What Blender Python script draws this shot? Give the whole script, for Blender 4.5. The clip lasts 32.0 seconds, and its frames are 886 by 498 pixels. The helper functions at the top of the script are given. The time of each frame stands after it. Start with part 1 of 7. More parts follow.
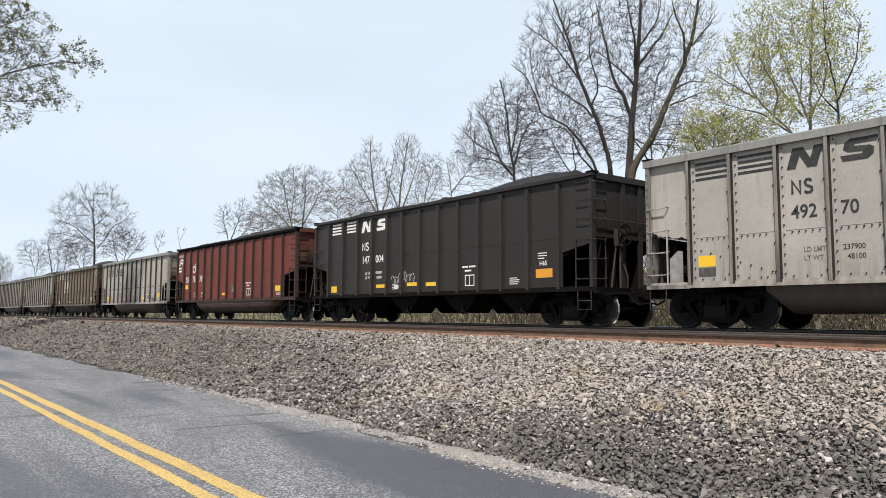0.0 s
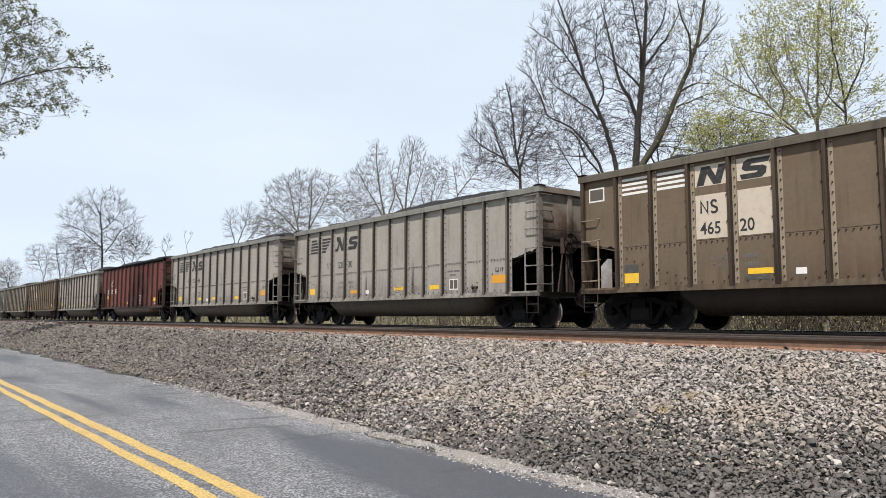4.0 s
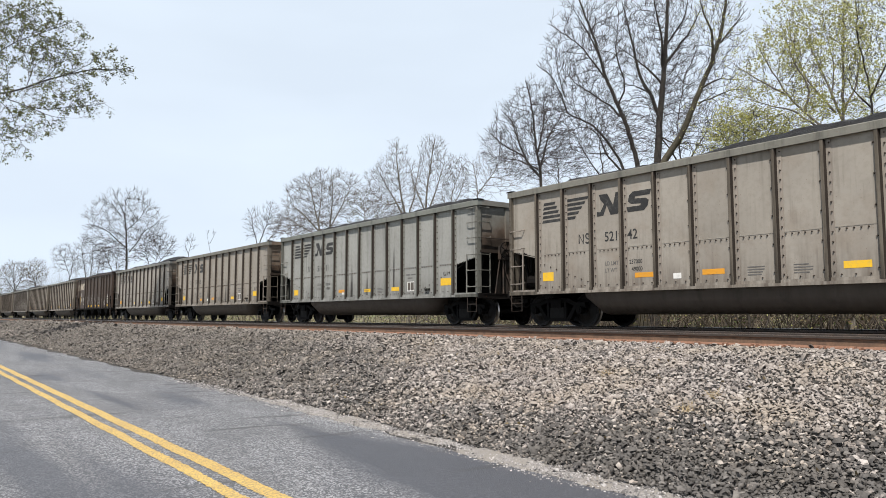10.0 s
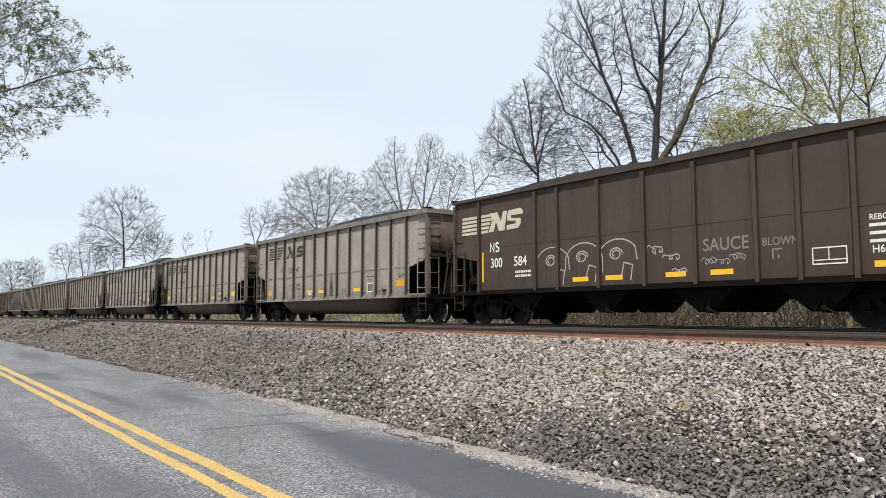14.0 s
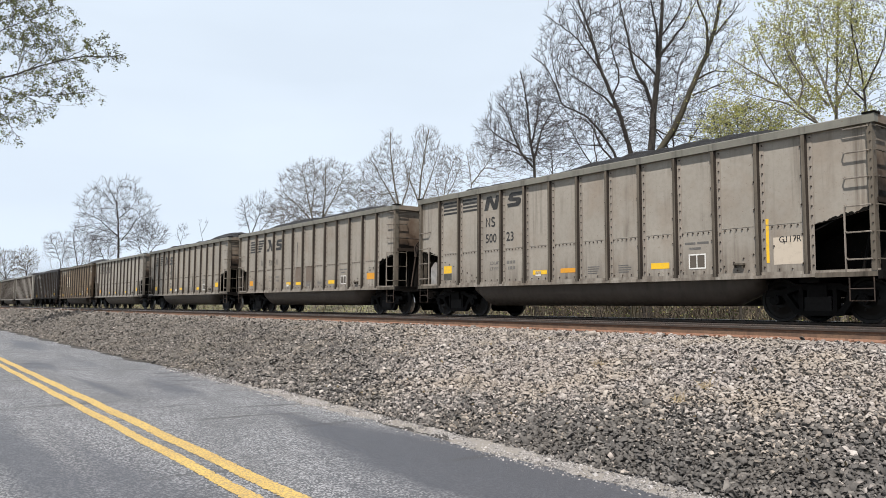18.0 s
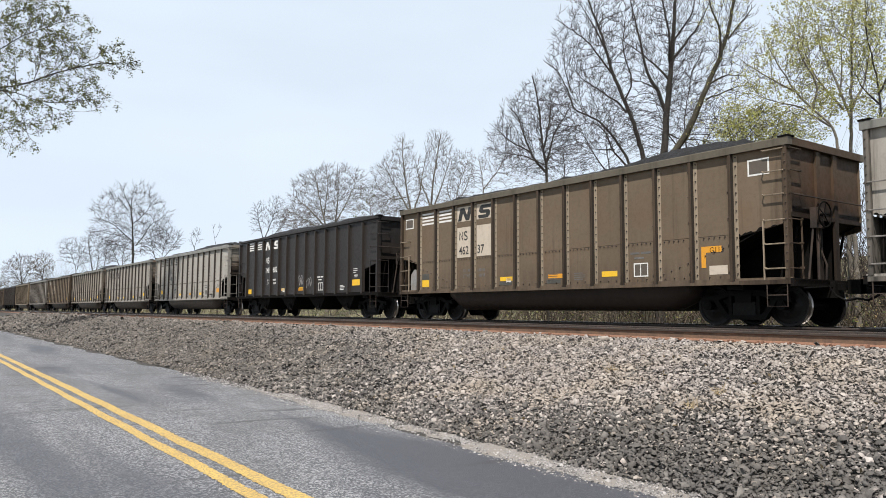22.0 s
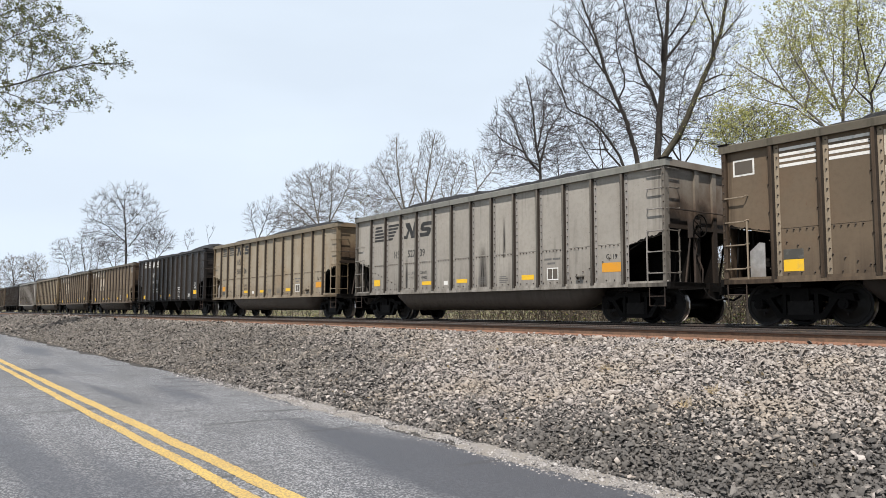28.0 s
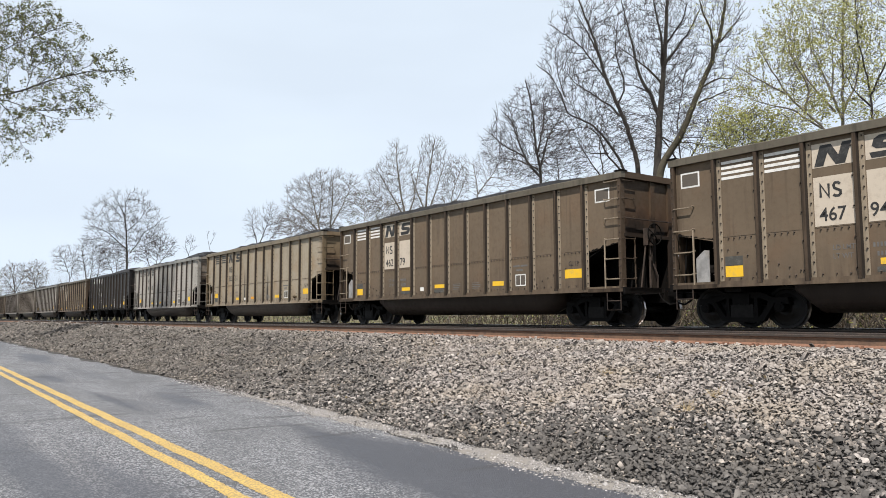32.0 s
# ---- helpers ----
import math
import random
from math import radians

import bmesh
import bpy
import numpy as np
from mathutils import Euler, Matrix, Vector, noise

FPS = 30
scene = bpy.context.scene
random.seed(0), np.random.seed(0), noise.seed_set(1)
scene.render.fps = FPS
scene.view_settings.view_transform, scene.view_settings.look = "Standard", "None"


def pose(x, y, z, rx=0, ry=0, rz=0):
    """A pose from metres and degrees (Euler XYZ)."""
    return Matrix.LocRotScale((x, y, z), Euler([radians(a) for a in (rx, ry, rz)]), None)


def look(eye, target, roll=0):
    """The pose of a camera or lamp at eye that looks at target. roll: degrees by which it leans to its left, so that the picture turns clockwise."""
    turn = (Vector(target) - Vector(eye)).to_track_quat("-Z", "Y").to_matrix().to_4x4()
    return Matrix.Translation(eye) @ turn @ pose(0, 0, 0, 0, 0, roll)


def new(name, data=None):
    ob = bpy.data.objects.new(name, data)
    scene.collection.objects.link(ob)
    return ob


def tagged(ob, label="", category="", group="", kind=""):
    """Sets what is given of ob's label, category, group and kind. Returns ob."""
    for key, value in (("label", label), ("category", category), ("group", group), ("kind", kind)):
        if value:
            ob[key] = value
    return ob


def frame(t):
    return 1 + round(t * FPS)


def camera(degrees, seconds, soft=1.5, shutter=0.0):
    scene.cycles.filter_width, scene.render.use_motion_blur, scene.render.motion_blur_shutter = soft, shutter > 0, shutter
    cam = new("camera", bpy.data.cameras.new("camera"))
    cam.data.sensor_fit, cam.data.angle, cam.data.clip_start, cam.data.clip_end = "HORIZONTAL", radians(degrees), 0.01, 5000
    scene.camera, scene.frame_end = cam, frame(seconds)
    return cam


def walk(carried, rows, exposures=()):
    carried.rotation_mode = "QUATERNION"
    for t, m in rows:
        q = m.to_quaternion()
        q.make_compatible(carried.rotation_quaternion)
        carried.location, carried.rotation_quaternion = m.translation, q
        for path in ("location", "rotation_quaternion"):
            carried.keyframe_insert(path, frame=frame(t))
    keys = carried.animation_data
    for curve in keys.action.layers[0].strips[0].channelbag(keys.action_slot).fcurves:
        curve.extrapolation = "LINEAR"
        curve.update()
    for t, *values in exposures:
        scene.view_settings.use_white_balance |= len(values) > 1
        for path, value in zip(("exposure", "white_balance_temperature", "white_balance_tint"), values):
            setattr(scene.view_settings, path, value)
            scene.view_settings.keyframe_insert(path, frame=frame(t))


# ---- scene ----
cam = camera(61.46, 32.0, soft=0.6)

# seconds, eye x, y, z, heading from the track's square (degrees), tilt, roll
PATH = [
    (0, -0.004, 0.002, 0.300, -51.62, 5.01, 0.20), (0.5, -0.001, 0.007, 0.298, -51.85, 4.86, 0.36),
    (1, -0.003, 0.001, 0.299, -52.14, 4.74, 0.45), (1.5, -0.007, 0.002, 0.299, -52.43, 4.69, 0.49),
    (2, -0.008, 0.004, 0.301, -52.62, 4.67, 0.57), (2.5, -0.009, 0.005, 0.300, -52.62, 4.73, 0.57),
    (3, -0.011, 0.003, 0.298, -52.45, 4.86, 0.51), (3.5, -0.005, 0.004, 0.299, -52.22, 5.08, 0.31),
    (5.5, -0.002, 0.003, 0.303, -52.22, 5.58, -0.60), (6, -0.002, 0.004, 0.303, -52.44, 5.55, -0.60),
    (6.5, -0.004, 0.006, 0.301, -52.70, 5.50, -0.60), (7, -0.002, 0.005, 0.304, -52.88, 5.45, -0.56),
    (7.5, 0.000, 0.001, 0.301, -53.07, 5.40, -0.45), (8, 0.007, -0.002, 0.304, -53.25, 5.38, -0.25),
    (8.5, 0.007, 0.001, 0.302, -53.37, 5.37, -0.12), (9, 0.005, -0.001, 0.301, -53.45, 5.33, 0.04),
    (9.5, 0.006, 0.004, 0.305, -53.58, 5.23, -0.02), (10, 0.001, 0.003, 0.300, -53.69, 5.12, -0.04),
    (10.5, -0.002, 0.001, 0.304, -53.76, 4.98, -0.14), (11, -0.010, 0.005, 0.301, -53.78, 4.84, -0.23),
    (11.5, -0.009, -0.001, 0.300, -53.73, 4.73, -0.28), (12, -0.001, -0.002, 0.302, -53.68, 4.68, -0.39),
    (12.5, -0.001, 0.004, 0.300, -53.66, 4.72, -0.49), (13, 0.003, 0.002, 0.301, -53.62, 4.85, -0.54),
    (13.5, 0.007, 0.005, 0.300, -53.59, 4.97, -0.37), (14, 0.005, 0.005, 0.298, -53.51, 5.02, -0.10),
    (14.5, 0.002, 0.006, 0.296, -53.40, 5.06, 0.24), (16.5, -0.012, 0.002, 0.295, -53.14, 4.71, 0.60),
    (17, -0.017, 0.002, 0.295, -53.09, 4.52, 0.46), (17.5, -0.008, 0.006, 0.294, -53.09, 4.41, 0.36),
    (18, -0.008, 0.002, 0.294, -53.16, 4.40, 0.27), (18.5, -0.005, 0.004, 0.293, -53.28, 4.49, 0.35),
    (19, 0.004, -0.000, 0.296, -53.44, 4.61, 0.45), (19.5, 0.007, -0.005, 0.295, -53.57, 4.67, 0.59),
    (20, 0.006, -0.002, 0.295, -53.68, 4.70, 0.61), (20.5, 0.006, 0.000, 0.297, -53.80, 4.72, 0.59),
    (21, 0.003, -0.002, 0.296, -53.90, 4.73, 0.48), (21.5, 0.003, -0.003, 0.297, -54.01, 4.76, 0.40),
    (22, 0.006, -0.005, 0.297, -54.10, 4.76, 0.31), (22.5, 0.007, -0.004, 0.295, -54.15, 4.73, 0.19),
    (23, 0.005, -0.001, 0.296, -54.21, 4.65, -0.00), (23.5, 0.002, -0.002, 0.295, -54.27, 4.59, -0.11),
    (24, 0.001, -0.004, 0.293, -54.31, 4.55, -0.22), (24.5, -0.003, -0.001, 0.295, -54.37, 4.52, -0.36),
    (25, -0.002, 0.002, 0.296, -54.42, 4.51, -0.40), (25.5, 0.000, -0.004, 0.296, -54.42, 4.54, -0.31),
    (27.5, 0.010, -0.004, 0.296, -53.90, 4.75, 0.17), (28, 0.010, -0.002, 0.296, -53.65, 4.77, 0.13),
    (28.5, 0.007, -0.003, 0.292, -53.49, 4.80, 0.08), (29, 0.005, 0.001, 0.293, -53.47, 4.79, -0.01),
    (29.5, -0.002, -0.002, 0.291, -53.49, 4.79, 0.02), (30, -0.002, -0.011, 0.296, -53.57, 4.78, -0.04),
    (30.5, -0.001, -0.013, 0.297, -53.64, 4.85, -0.01), (31, 0.002, -0.008, 0.298, -53.65, 4.93, -0.12),
    (31.5, 0.007, -0.009, 0.296, -53.67, 5.06, -0.18), (32, 0.007, -0.012, 0.297, -53.70, 5.14, -0.22),
]


def view(x, y, z, heading, tilt, roll):
    a, b = radians(heading), radians(tilt)
    ahead = Vector((math.sin(a) * math.cos(b), math.cos(a) * math.cos(b), math.sin(b)))
    return look(Vector((x, y, z)), Vector((x, y, z)) + ahead * 10, roll)


walk(cam, [(r[0], view(*r[1:])) for r in PATH])

import collections


# ---- light: hazy spring sun, high over the road side ----
SUN_EL, SUN_AZ = 57.0, 145.0          # elevation; azimuth clockwise from +y
world = bpy.data.worlds.new("sky")
scene.world = world
world.use_nodes = True
wn, wl = world.node_tree.nodes, world.node_tree.links
sky = wn.new("ShaderNodeTexSky")
sky.sky_type = "NISHITA"
sky.sun_disc = False
sky.sun_elevation, sky.sun_rotation = radians(SUN_EL), radians(SUN_AZ)
sky.air_density, sky.dust_density, sky.ozone_density = 0.35, 0.3, 1.0
# thin high cloud over the whole sky
tc = wn.new("ShaderNodeTexCoord")
mp = wn.new("ShaderNodeMapping")
mp.inputs["Scale"].default_value = (1.2, 1.2, 4.0)
nz = wn.new("ShaderNodeTexNoise")
nz.inputs["Scale"].default_value, nz.inputs["Detail"].default_value = 1.6, 4.0
rp = wn.new("ShaderNodeMapRange")
rp.inputs["From Min"].default_value, rp.inputs["From Max"].default_value = 0.35, 0.7
rp.inputs["To Min"].default_value, rp.inputs["To Max"].default_value = 0.90, 1.0
# the haze is thick towards the horizon and thin overhead
sep = wn.new("ShaderNodeSeparateXYZ")
hz = wn.new("ShaderNodeMapRange")
hz.interpolation_type = "SMOOTHSTEP"
hz.inputs["From Min"].default_value, hz.inputs["From Max"].default_value = 0.42, 0.72
hz.inputs["To Min"].default_value, hz.inputs["To Max"].default_value = 0.95, 0.0
mul = wn.new("ShaderNodeMath")
mul.operation = "MULTIPLY"
mx = wn.new("ShaderNodeMix")
mx.data_type = "RGBA"
mx.inputs["B"].default_value = (14.15, 16.0, 18.2, 1)
wl.new(tc.outputs["Generated"], mp.inputs["Vector"])
wl.new(tc.outputs["Generated"], sep.inputs[0])
wl.new(sep.outputs["Z"], hz.inputs["Value"])
wl.new(mp.outputs["Vector"], nz.inputs["Vector"])
wl.new(nz.outputs["Fac"], rp.inputs["Value"])
wl.new(rp.outputs["Result"], mul.inputs[0])
wl.new(hz.outputs["Result"], mul.inputs[1])
wl.new(mul.outputs[0], mx.inputs["Factor"])
wl.new(sky.outputs["Color"], mx.inputs["A"])
wl.new(mx.outputs["Result"], wn["Background"].inputs["Color"])
wn["Background"].inputs["Strength"].default_value = 0.05

sun = new("sun", bpy.data.lights.new("sun", "SUN"))
sun.data.energy, sun.data.angle, sun.data.color = 5.0, radians(0.8), (1.0, 0.945, 0.88)
_e, _a = radians(SUN_EL), radians(SUN_AZ)
SUN_DIR = Vector((math.sin(_a) * math.cos(_e), math.cos(_a) * math.cos(_e), math.sin(_e)))
sun.matrix_basis = look(SUN_DIR * 200, (0, 0, 0))
scene.view_settings.exposure = 0.28

# ---- materials ----
def node(nt, kind, ins=(), **props):
    n = nt.nodes.new("ShaderNode" + kind)
    for k, v in props.items():
        setattr(n, k, v)
    for k, v in dict(ins).items():
        if isinstance(v, bpy.types.NodeSocket):
            nt.links.new(v, n.inputs[k])
        else:
            n.inputs[k].default_value = v
    return n


def shader(name, rough=0.7, metal=0.0, spec=0.5):
    m = bpy.data.materials.new(name)
    m.use_nodes = True
    b = m.node_tree.nodes["Principled BSDF"]
    b.inputs["Roughness"].default_value, b.inputs["Metallic"].default_value = rough, metal
    b.inputs["Specular IOR Level"].default_value = spec
    return m, m.node_tree, b


def rgb(c):
    return (c[0], c[1], c[2], 1.0)


def spread(nt, vec, scale, lo, hi, detail=4.0, rough=0.55):
    """Noise stretched to 0..1 between lo and hi."""
    n = node(nt, "TexNoise", {"Vector": vec, "Scale": scale, "Detail": detail, "Roughness": rough})
    return node(nt, "MapRange", {"Value": n.outputs["Fac"], "From Min": lo, "From Max": hi}).outputs["Result"]


def blend(nt, fac, a, b):
    n = node(nt, "Mix", {"Factor": fac}, data_type="RGBA")
    for key, v in (("A", a), ("B", b)):
        s = [i for i in n.inputs if i.name == key and i.type == "RGBA"][0]
        if isinstance(v, bpy.types.NodeSocket):
            nt.links.new(v, s)
        else:
            s.default_value = rgb(v)
    return [s for s in n.outputs if s.type == "RGBA"][0]


def times(nt, a, b, op="MULTIPLY"):
    n = node(nt, "Math", operation=op)
    for i, v in enumerate((a, b)):
        if isinstance(v, bpy.types.NodeSocket):
            nt.links.new(v, n.inputs[i])
        else:
            n.inputs[i].default_value = v
    return n.outputs[0]


def own_place(nt, factor=40.0):
    """Coordinates in the thing's own space, shifted for each object."""
    tc = node(nt, "TexCoord")
    rnd = node(nt, "ObjectInfo").outputs["Random"]
    sh = node(nt, "CombineXYZ", {"X": times(nt, rnd, factor), "Y": times(nt, rnd, factor * 1.7), "Z": 0.0})
    return node(nt, "VectorMath", {0: tc.outputs["Object"], 1: sh.outputs[0]}, operation="ADD").outputs[0]


def bump(nt, b, height, strength, dist):
    nt.links.new(node(nt, "Bump", {"Height": height, "Strength": strength, "Distance": dist}).outputs[0], b.inputs["Normal"])


def weathered(name, colour, grime, streak=0.45, rough=0.6, patch=None, patch_amount=0.3):
    """Old rail-car paint: fading, vertical run marks, splashed coal dust, rust freckles, slightly dished sheets."""
    m, nt, b = shader(name, rough, spec=0.18)
    v = own_place(nt)
    big = spread(nt, v, 0.55, 0.35, 0.7, 3)
    col = blend(nt, big, colour, [c * 0.84 for c in colour])
    if patch:
        col = blend(nt, times(nt, spread(nt, v, 0.9, 0.5, 0.72, 4), patch_amount), col, patch)
    st = node(nt, "Mapping", {"Vector": v, "Scale": (5.0, 5.0, 0.28)}).outputs[0]
    runs = spread(nt, st, 1.3, 0.52, 0.78, 5, 0.6)
    mask = spread(nt, v, 0.8, 0.42, 0.62, 2)
    col = blend(nt, times(nt, times(nt, runs, mask), streak), col, grime)
    # each sheet fades its own way; beside ribs, dust plus shade put in colour
    raw = node(nt, "TexCoord").outputs["Object"]
    along_x = node(nt, "SeparateXYZ", {0: raw}).outputs["X"]
    bay = times(nt, times(nt, along_x, 6.19, "ADD"), 1.0 / 1.018)
    cell = node(nt, "TexWhiteNoise", {"W": times(nt, node(nt, "Math", {0: bay}, operation="FLOOR").outputs[0], times(nt, node(nt, "ObjectInfo").outputs["Random"], 57.0), "ADD")}, noise_dimensions="1D").outputs["Value"]
    col = blend(nt, times(nt, cell, 0.22), col, [c * 0.62 for c in colour])
    off = node(nt, "Math", {0: times(nt, node(nt, "Math", {0: bay}, operation="FRACT").outputs[0], -0.5, "ADD")}, operation="ABSOLUTE").outputs[0]
    beside = node(nt, "MapRange", {"Value": off, "From Min": 0.33, "From Max": 0.43}).outputs[0]
    col = blend(nt, times(nt, times(nt, beside, spread(nt, st, 2.2, 0.40, 0.68, 5, 0.65)), streak), col, grime)
    high = node(nt, "SeparateXYZ", {0: raw}).outputs["Z"]
    low = node(nt, "MapRange", {"Value": high, "From Min": 1.75, "From Max": 0.95}).outputs[0]
    col = blend(nt, times(nt, times(nt, low, spread(nt, st, 1.1, 0.36, 0.66, 5, 0.65)), streak), col, grime)
    fine = spread(nt, v, 9.0, 0.45, 0.8, 6, 0.65)
    col = blend(nt, times(nt, fine, 0.22), col, grime)
    rust = spread(nt, v, 26.0, 0.66, 0.74, 3)
    col = blend(nt, times(nt, rust, 0.5), col, (0.12, 0.05, 0.025))
    nt.links.new(col, b.inputs["Base Color"])
    nt.links.new(node(nt, "MapRange", {"Value": fine, "To Min": rough - 0.1, "To Max": rough + 0.22}).outputs[0], b.inputs["Roughness"])
    dent = spread(nt, v, 1.6, 0.2, 0.8, 2)
    grain = spread(nt, v, 60.0, 0.2, 0.8, 2)
    bump(nt, b, times(nt, dent, times(nt, grain, 0.06), "ADD"), 0.35, 0.02)
    return m


def plain(name, colour, rough=0.7, metal=0.0, vary=0.25, scale=12.0, bumpy=0.15, dist=0.01, second=None):
    m, nt, b = shader(name, rough, metal)
    v = own_place(nt)
    f = spread(nt, v, scale, 0.3, 0.7, 5, 0.6)
    col = blend(nt, f, [c * (1 + vary) for c in colour], [c * (1 - vary) for c in colour])
    if second:
        col = blend(nt, spread(nt, v, scale * 0.22, 0.45, 0.65, 4), col, second)
    nt.links.new(col, b.inputs["Base Color"])
    bump(nt, b, f, bumpy, dist)
    return m


def decal(name, colour, wear=0.35, under=(0.3, 0.29, 0.27)):
    m, nt, b = shader(name, 0.6)
    v = own_place(nt)
    f = spread(nt, v, 7.0, 0.5, 0.72, 6, 0.7)
    nt.links.new(blend(nt, times(nt, f, wear), colour, under), b.inputs["Base Color"])
    return m


WHITE_GREY = weathered("light_grey_car_paint", (0.405, 0.383, 0.347), (0.15, 0.125, 0.10), 0.6)
GREY = weathered("grey_car_paint", (0.36, 0.336, 0.30), (0.10, 0.088, 0.075), 0.75, patch=(0.23, 0.205, 0.175))
WARM_GREY = weathered("warm_grey_car_paint", (0.34, 0.312, 0.272), (0.10, 0.08, 0.064), 0.8, patch=(0.24, 0.185, 0.14), patch_amount=0.5)
TAN = weathered("tan_stained_car_paint", (0.345, 0.298, 0.228), (0.13, 0.09, 0.058), 0.75, patch=(0.29, 0.20, 0.115), patch_amount=0.75)
GREEN_GREY = weathered("greenish_grey_car_paint", (0.33, 0.332, 0.312), (0.09, 0.088, 0.082), 0.75, patch=(0.24, 0.236, 0.215))
BROWN = weathered("brown_dust_car_paint", (0.158, 0.120, 0.083), (0.055, 0.040, 0.030), 0.7, patch=(0.165, 0.098, 0.057), patch_amount=0.4)
DARK_BROWN = weathered("dark_brown_car_paint", (0.078, 0.057, 0.046), (0.034, 0.025, 0.021), 0.5)
BLACK = weathered("black_car_paint", (0.030, 0.0268, 0.0258), (0.045, 0.038, 0.034), 0.35, 0.5)
RED = weathered("oxide_red_car_paint", (0.163, 0.042, 0.034), (0.085, 0.036, 0.030), 0.5)
# underframe and recess steels: near-black, with the shade beneath the cars mixed in
SOOT_SHADE = weathered("coal_dusted_steel", (0.006, 0.0055, 0.005), (0.011, 0.009, 0.008), 0.5, 0.8)
GRIMY_SHADE = weathered("shaded_grimy_underframe_steel", (0.009, 0.008, 0.0075), (0.006, 0.0055, 0.005), 0.5, 0.75)
TUB_GREY = weathered("dusty_tub_steel", (0.100, 0.083, 0.071), (0.04, 0.033, 0.028), 0.4, 0.42)
TUB_DARK = weathered("dark_tub_steel", (0.046, 0.036, 0.031), (0.02, 0.016, 0.014), 0.35, 0.42)
TUB_RED = weathered("dusty_red_tub_steel", (0.27, 0.165, 0.125), (0.035, 0.025, 0.021), 0.6, 0.45)
# springs, trucks and wheels likewise hold the under-car shade in their colour
SPRING = plain("shaded_spring_steel", (0.012, 0.011, 0.0105), 0.6, 0.0, 0.3, 12.0)
TRUCK = plain("shaded_oily_cast_steel", (0.0055, 0.0050, 0.0048), 0.65, 0.0, 0.35, 9.0)
WHEEL_FACE = plain("shaded_brown_wheel_plate", (0.008, 0.007, 0.0064), 0.5, 0.0, 0.35, 8.0)
TREAD = plain("polished_tread_steel", (0.42, 0.40, 0.38), 0.3, 1.0, 0.1, 14.0, 0.02)
COAL = plain("coal", (0.012, 0.012, 0.013), 0.6, 0.0, 0.6, 16.0, 0.9, 0.05)
BLACK_INK = decal("black_lettering", (0.020, 0.0195, 0.0195), 0.18)
FAINT_INK = decal("faint_grey_lettering", (0.11, 0.105, 0.10), 0.4)
WHITE_INK = decal("white_lettering", (0.72, 0.71, 0.68), 0.4, (0.12, 0.11, 0.10))
CREAM = decal("cream_panel_paint", (0.52, 0.45, 0.365), 0.45, (0.3, 0.24, 0.18))
DARK_PATCH = decal("dark_repaint", (0.09, 0.075, 0.06), 0.4, (0.15, 0.12, 0.09))
YELLOW = decal("yellow_reflector", (0.78, 0.47, 0.02), 0.6, (0.4, 0.3, 0.12))
ORANGE = decal("amber_reflector", (0.66, 0.29, 0.02), 0.6, (0.35, 0.25, 0.1))
SOILED = decal("dark_soiled_reflector", (0.06, 0.058, 0.05), 0.3)
CHALK = decal("chalk_white_marking", (0.36, 0.35, 0.345), 0.5, (0.1, 0.1, 0.1))
FAINT_CHALK = decal("faint_spray_marking", (0.19, 0.18, 0.172), 0.7, (0.085, 0.07, 0.06))
STAIN, nt, b = shader("run_down_stain", 0.8)
gen = node(nt, "TexCoord").outputs["Generated"]
v = own_place(nt)
xyz = node(nt, "SeparateXYZ", {0: gen})
rim = times(nt, node(nt, "MapRange", {"Value": xyz.outputs["X"], "From Max": 0.42}).outputs[0], node(nt, "MapRange", {"Value": xyz.outputs["X"], "From Min": 1.0, "From Max": 0.58}).outputs[0])
rim = times(nt, rim, node(nt, "MapRange", {"Value": xyz.outputs["Z"], "From Min": 1.0, "From Max": 0.30}).outputs[0])
runs = spread(nt, node(nt, "Mapping", {"Vector": v, "Scale": (9.0, 9.0, 0.5)}).outputs[0], 1.8, 0.24, 0.56, 5, 0.65)
nt.links.new(times(nt, times(nt, rim, runs), 0.97), b.inputs["Alpha"])
b.inputs["Base Color"].default_value = (0.035, 0.031, 0.028, 1)
RUST_SPOT = decal("brown_primer_spot", (0.15, 0.115, 0.09), 0.3, (0.30, 0.31, 0.26))
BARE_GALV = plain("scuffed_pale_steel", (0.26, 0.255, 0.25), 0.5, 0.0, 0.3, 6.0, second=(0.2, 0.17, 0.14))
TUB_GREY.node_tree.nodes["Principled BSDF"].inputs["Specular IOR Level"].default_value = 0.45
TUB_RED.node_tree.nodes["Principled BSDF"].inputs["Specular IOR Level"].default_value = 0.5
# the lower half of the red cars' tubs is wet and black, up to a wavy line
nt, bs = TUB_RED.node_tree, TUB_RED.node_tree.nodes["Principled BSDF"]
old = bs.inputs["Base Color"].links[0].from_socket
v = node(nt, "TexCoord").outputs["Object"]
wavy = times(nt, spread(nt, node(nt, "Mapping", {"Vector": v, "Scale": (1.0, 0.0, 0.0)}).outputs[0], 1.1, 0.2, 0.8, 3), 0.10)
wet = node(nt, "MapRange", {"Value": times(nt, node(nt, "SeparateXYZ", {0: v}).outputs["Z"], wavy, "ADD"), "From Min": 0.715, "From Max": 0.69}).outputs[0]
nt.links.new(blend(nt, wet, old, (0.030, 0.021, 0.019)), bs.inputs["Base Color"])
# rivet heads coloured dark to carry their small shadows
RIVET = plain("shadow_dark_rivet_heads", (0.06, 0.045, 0.036), 0.8, 0.0, 0.3, 20.0)
RUSTY_GEAR = plain("rusty_brake_gear", (0.045, 0.030, 0.022), 0.85, 0.0, 0.4, 9.0, second=(0.018, 0.014, 0.012))
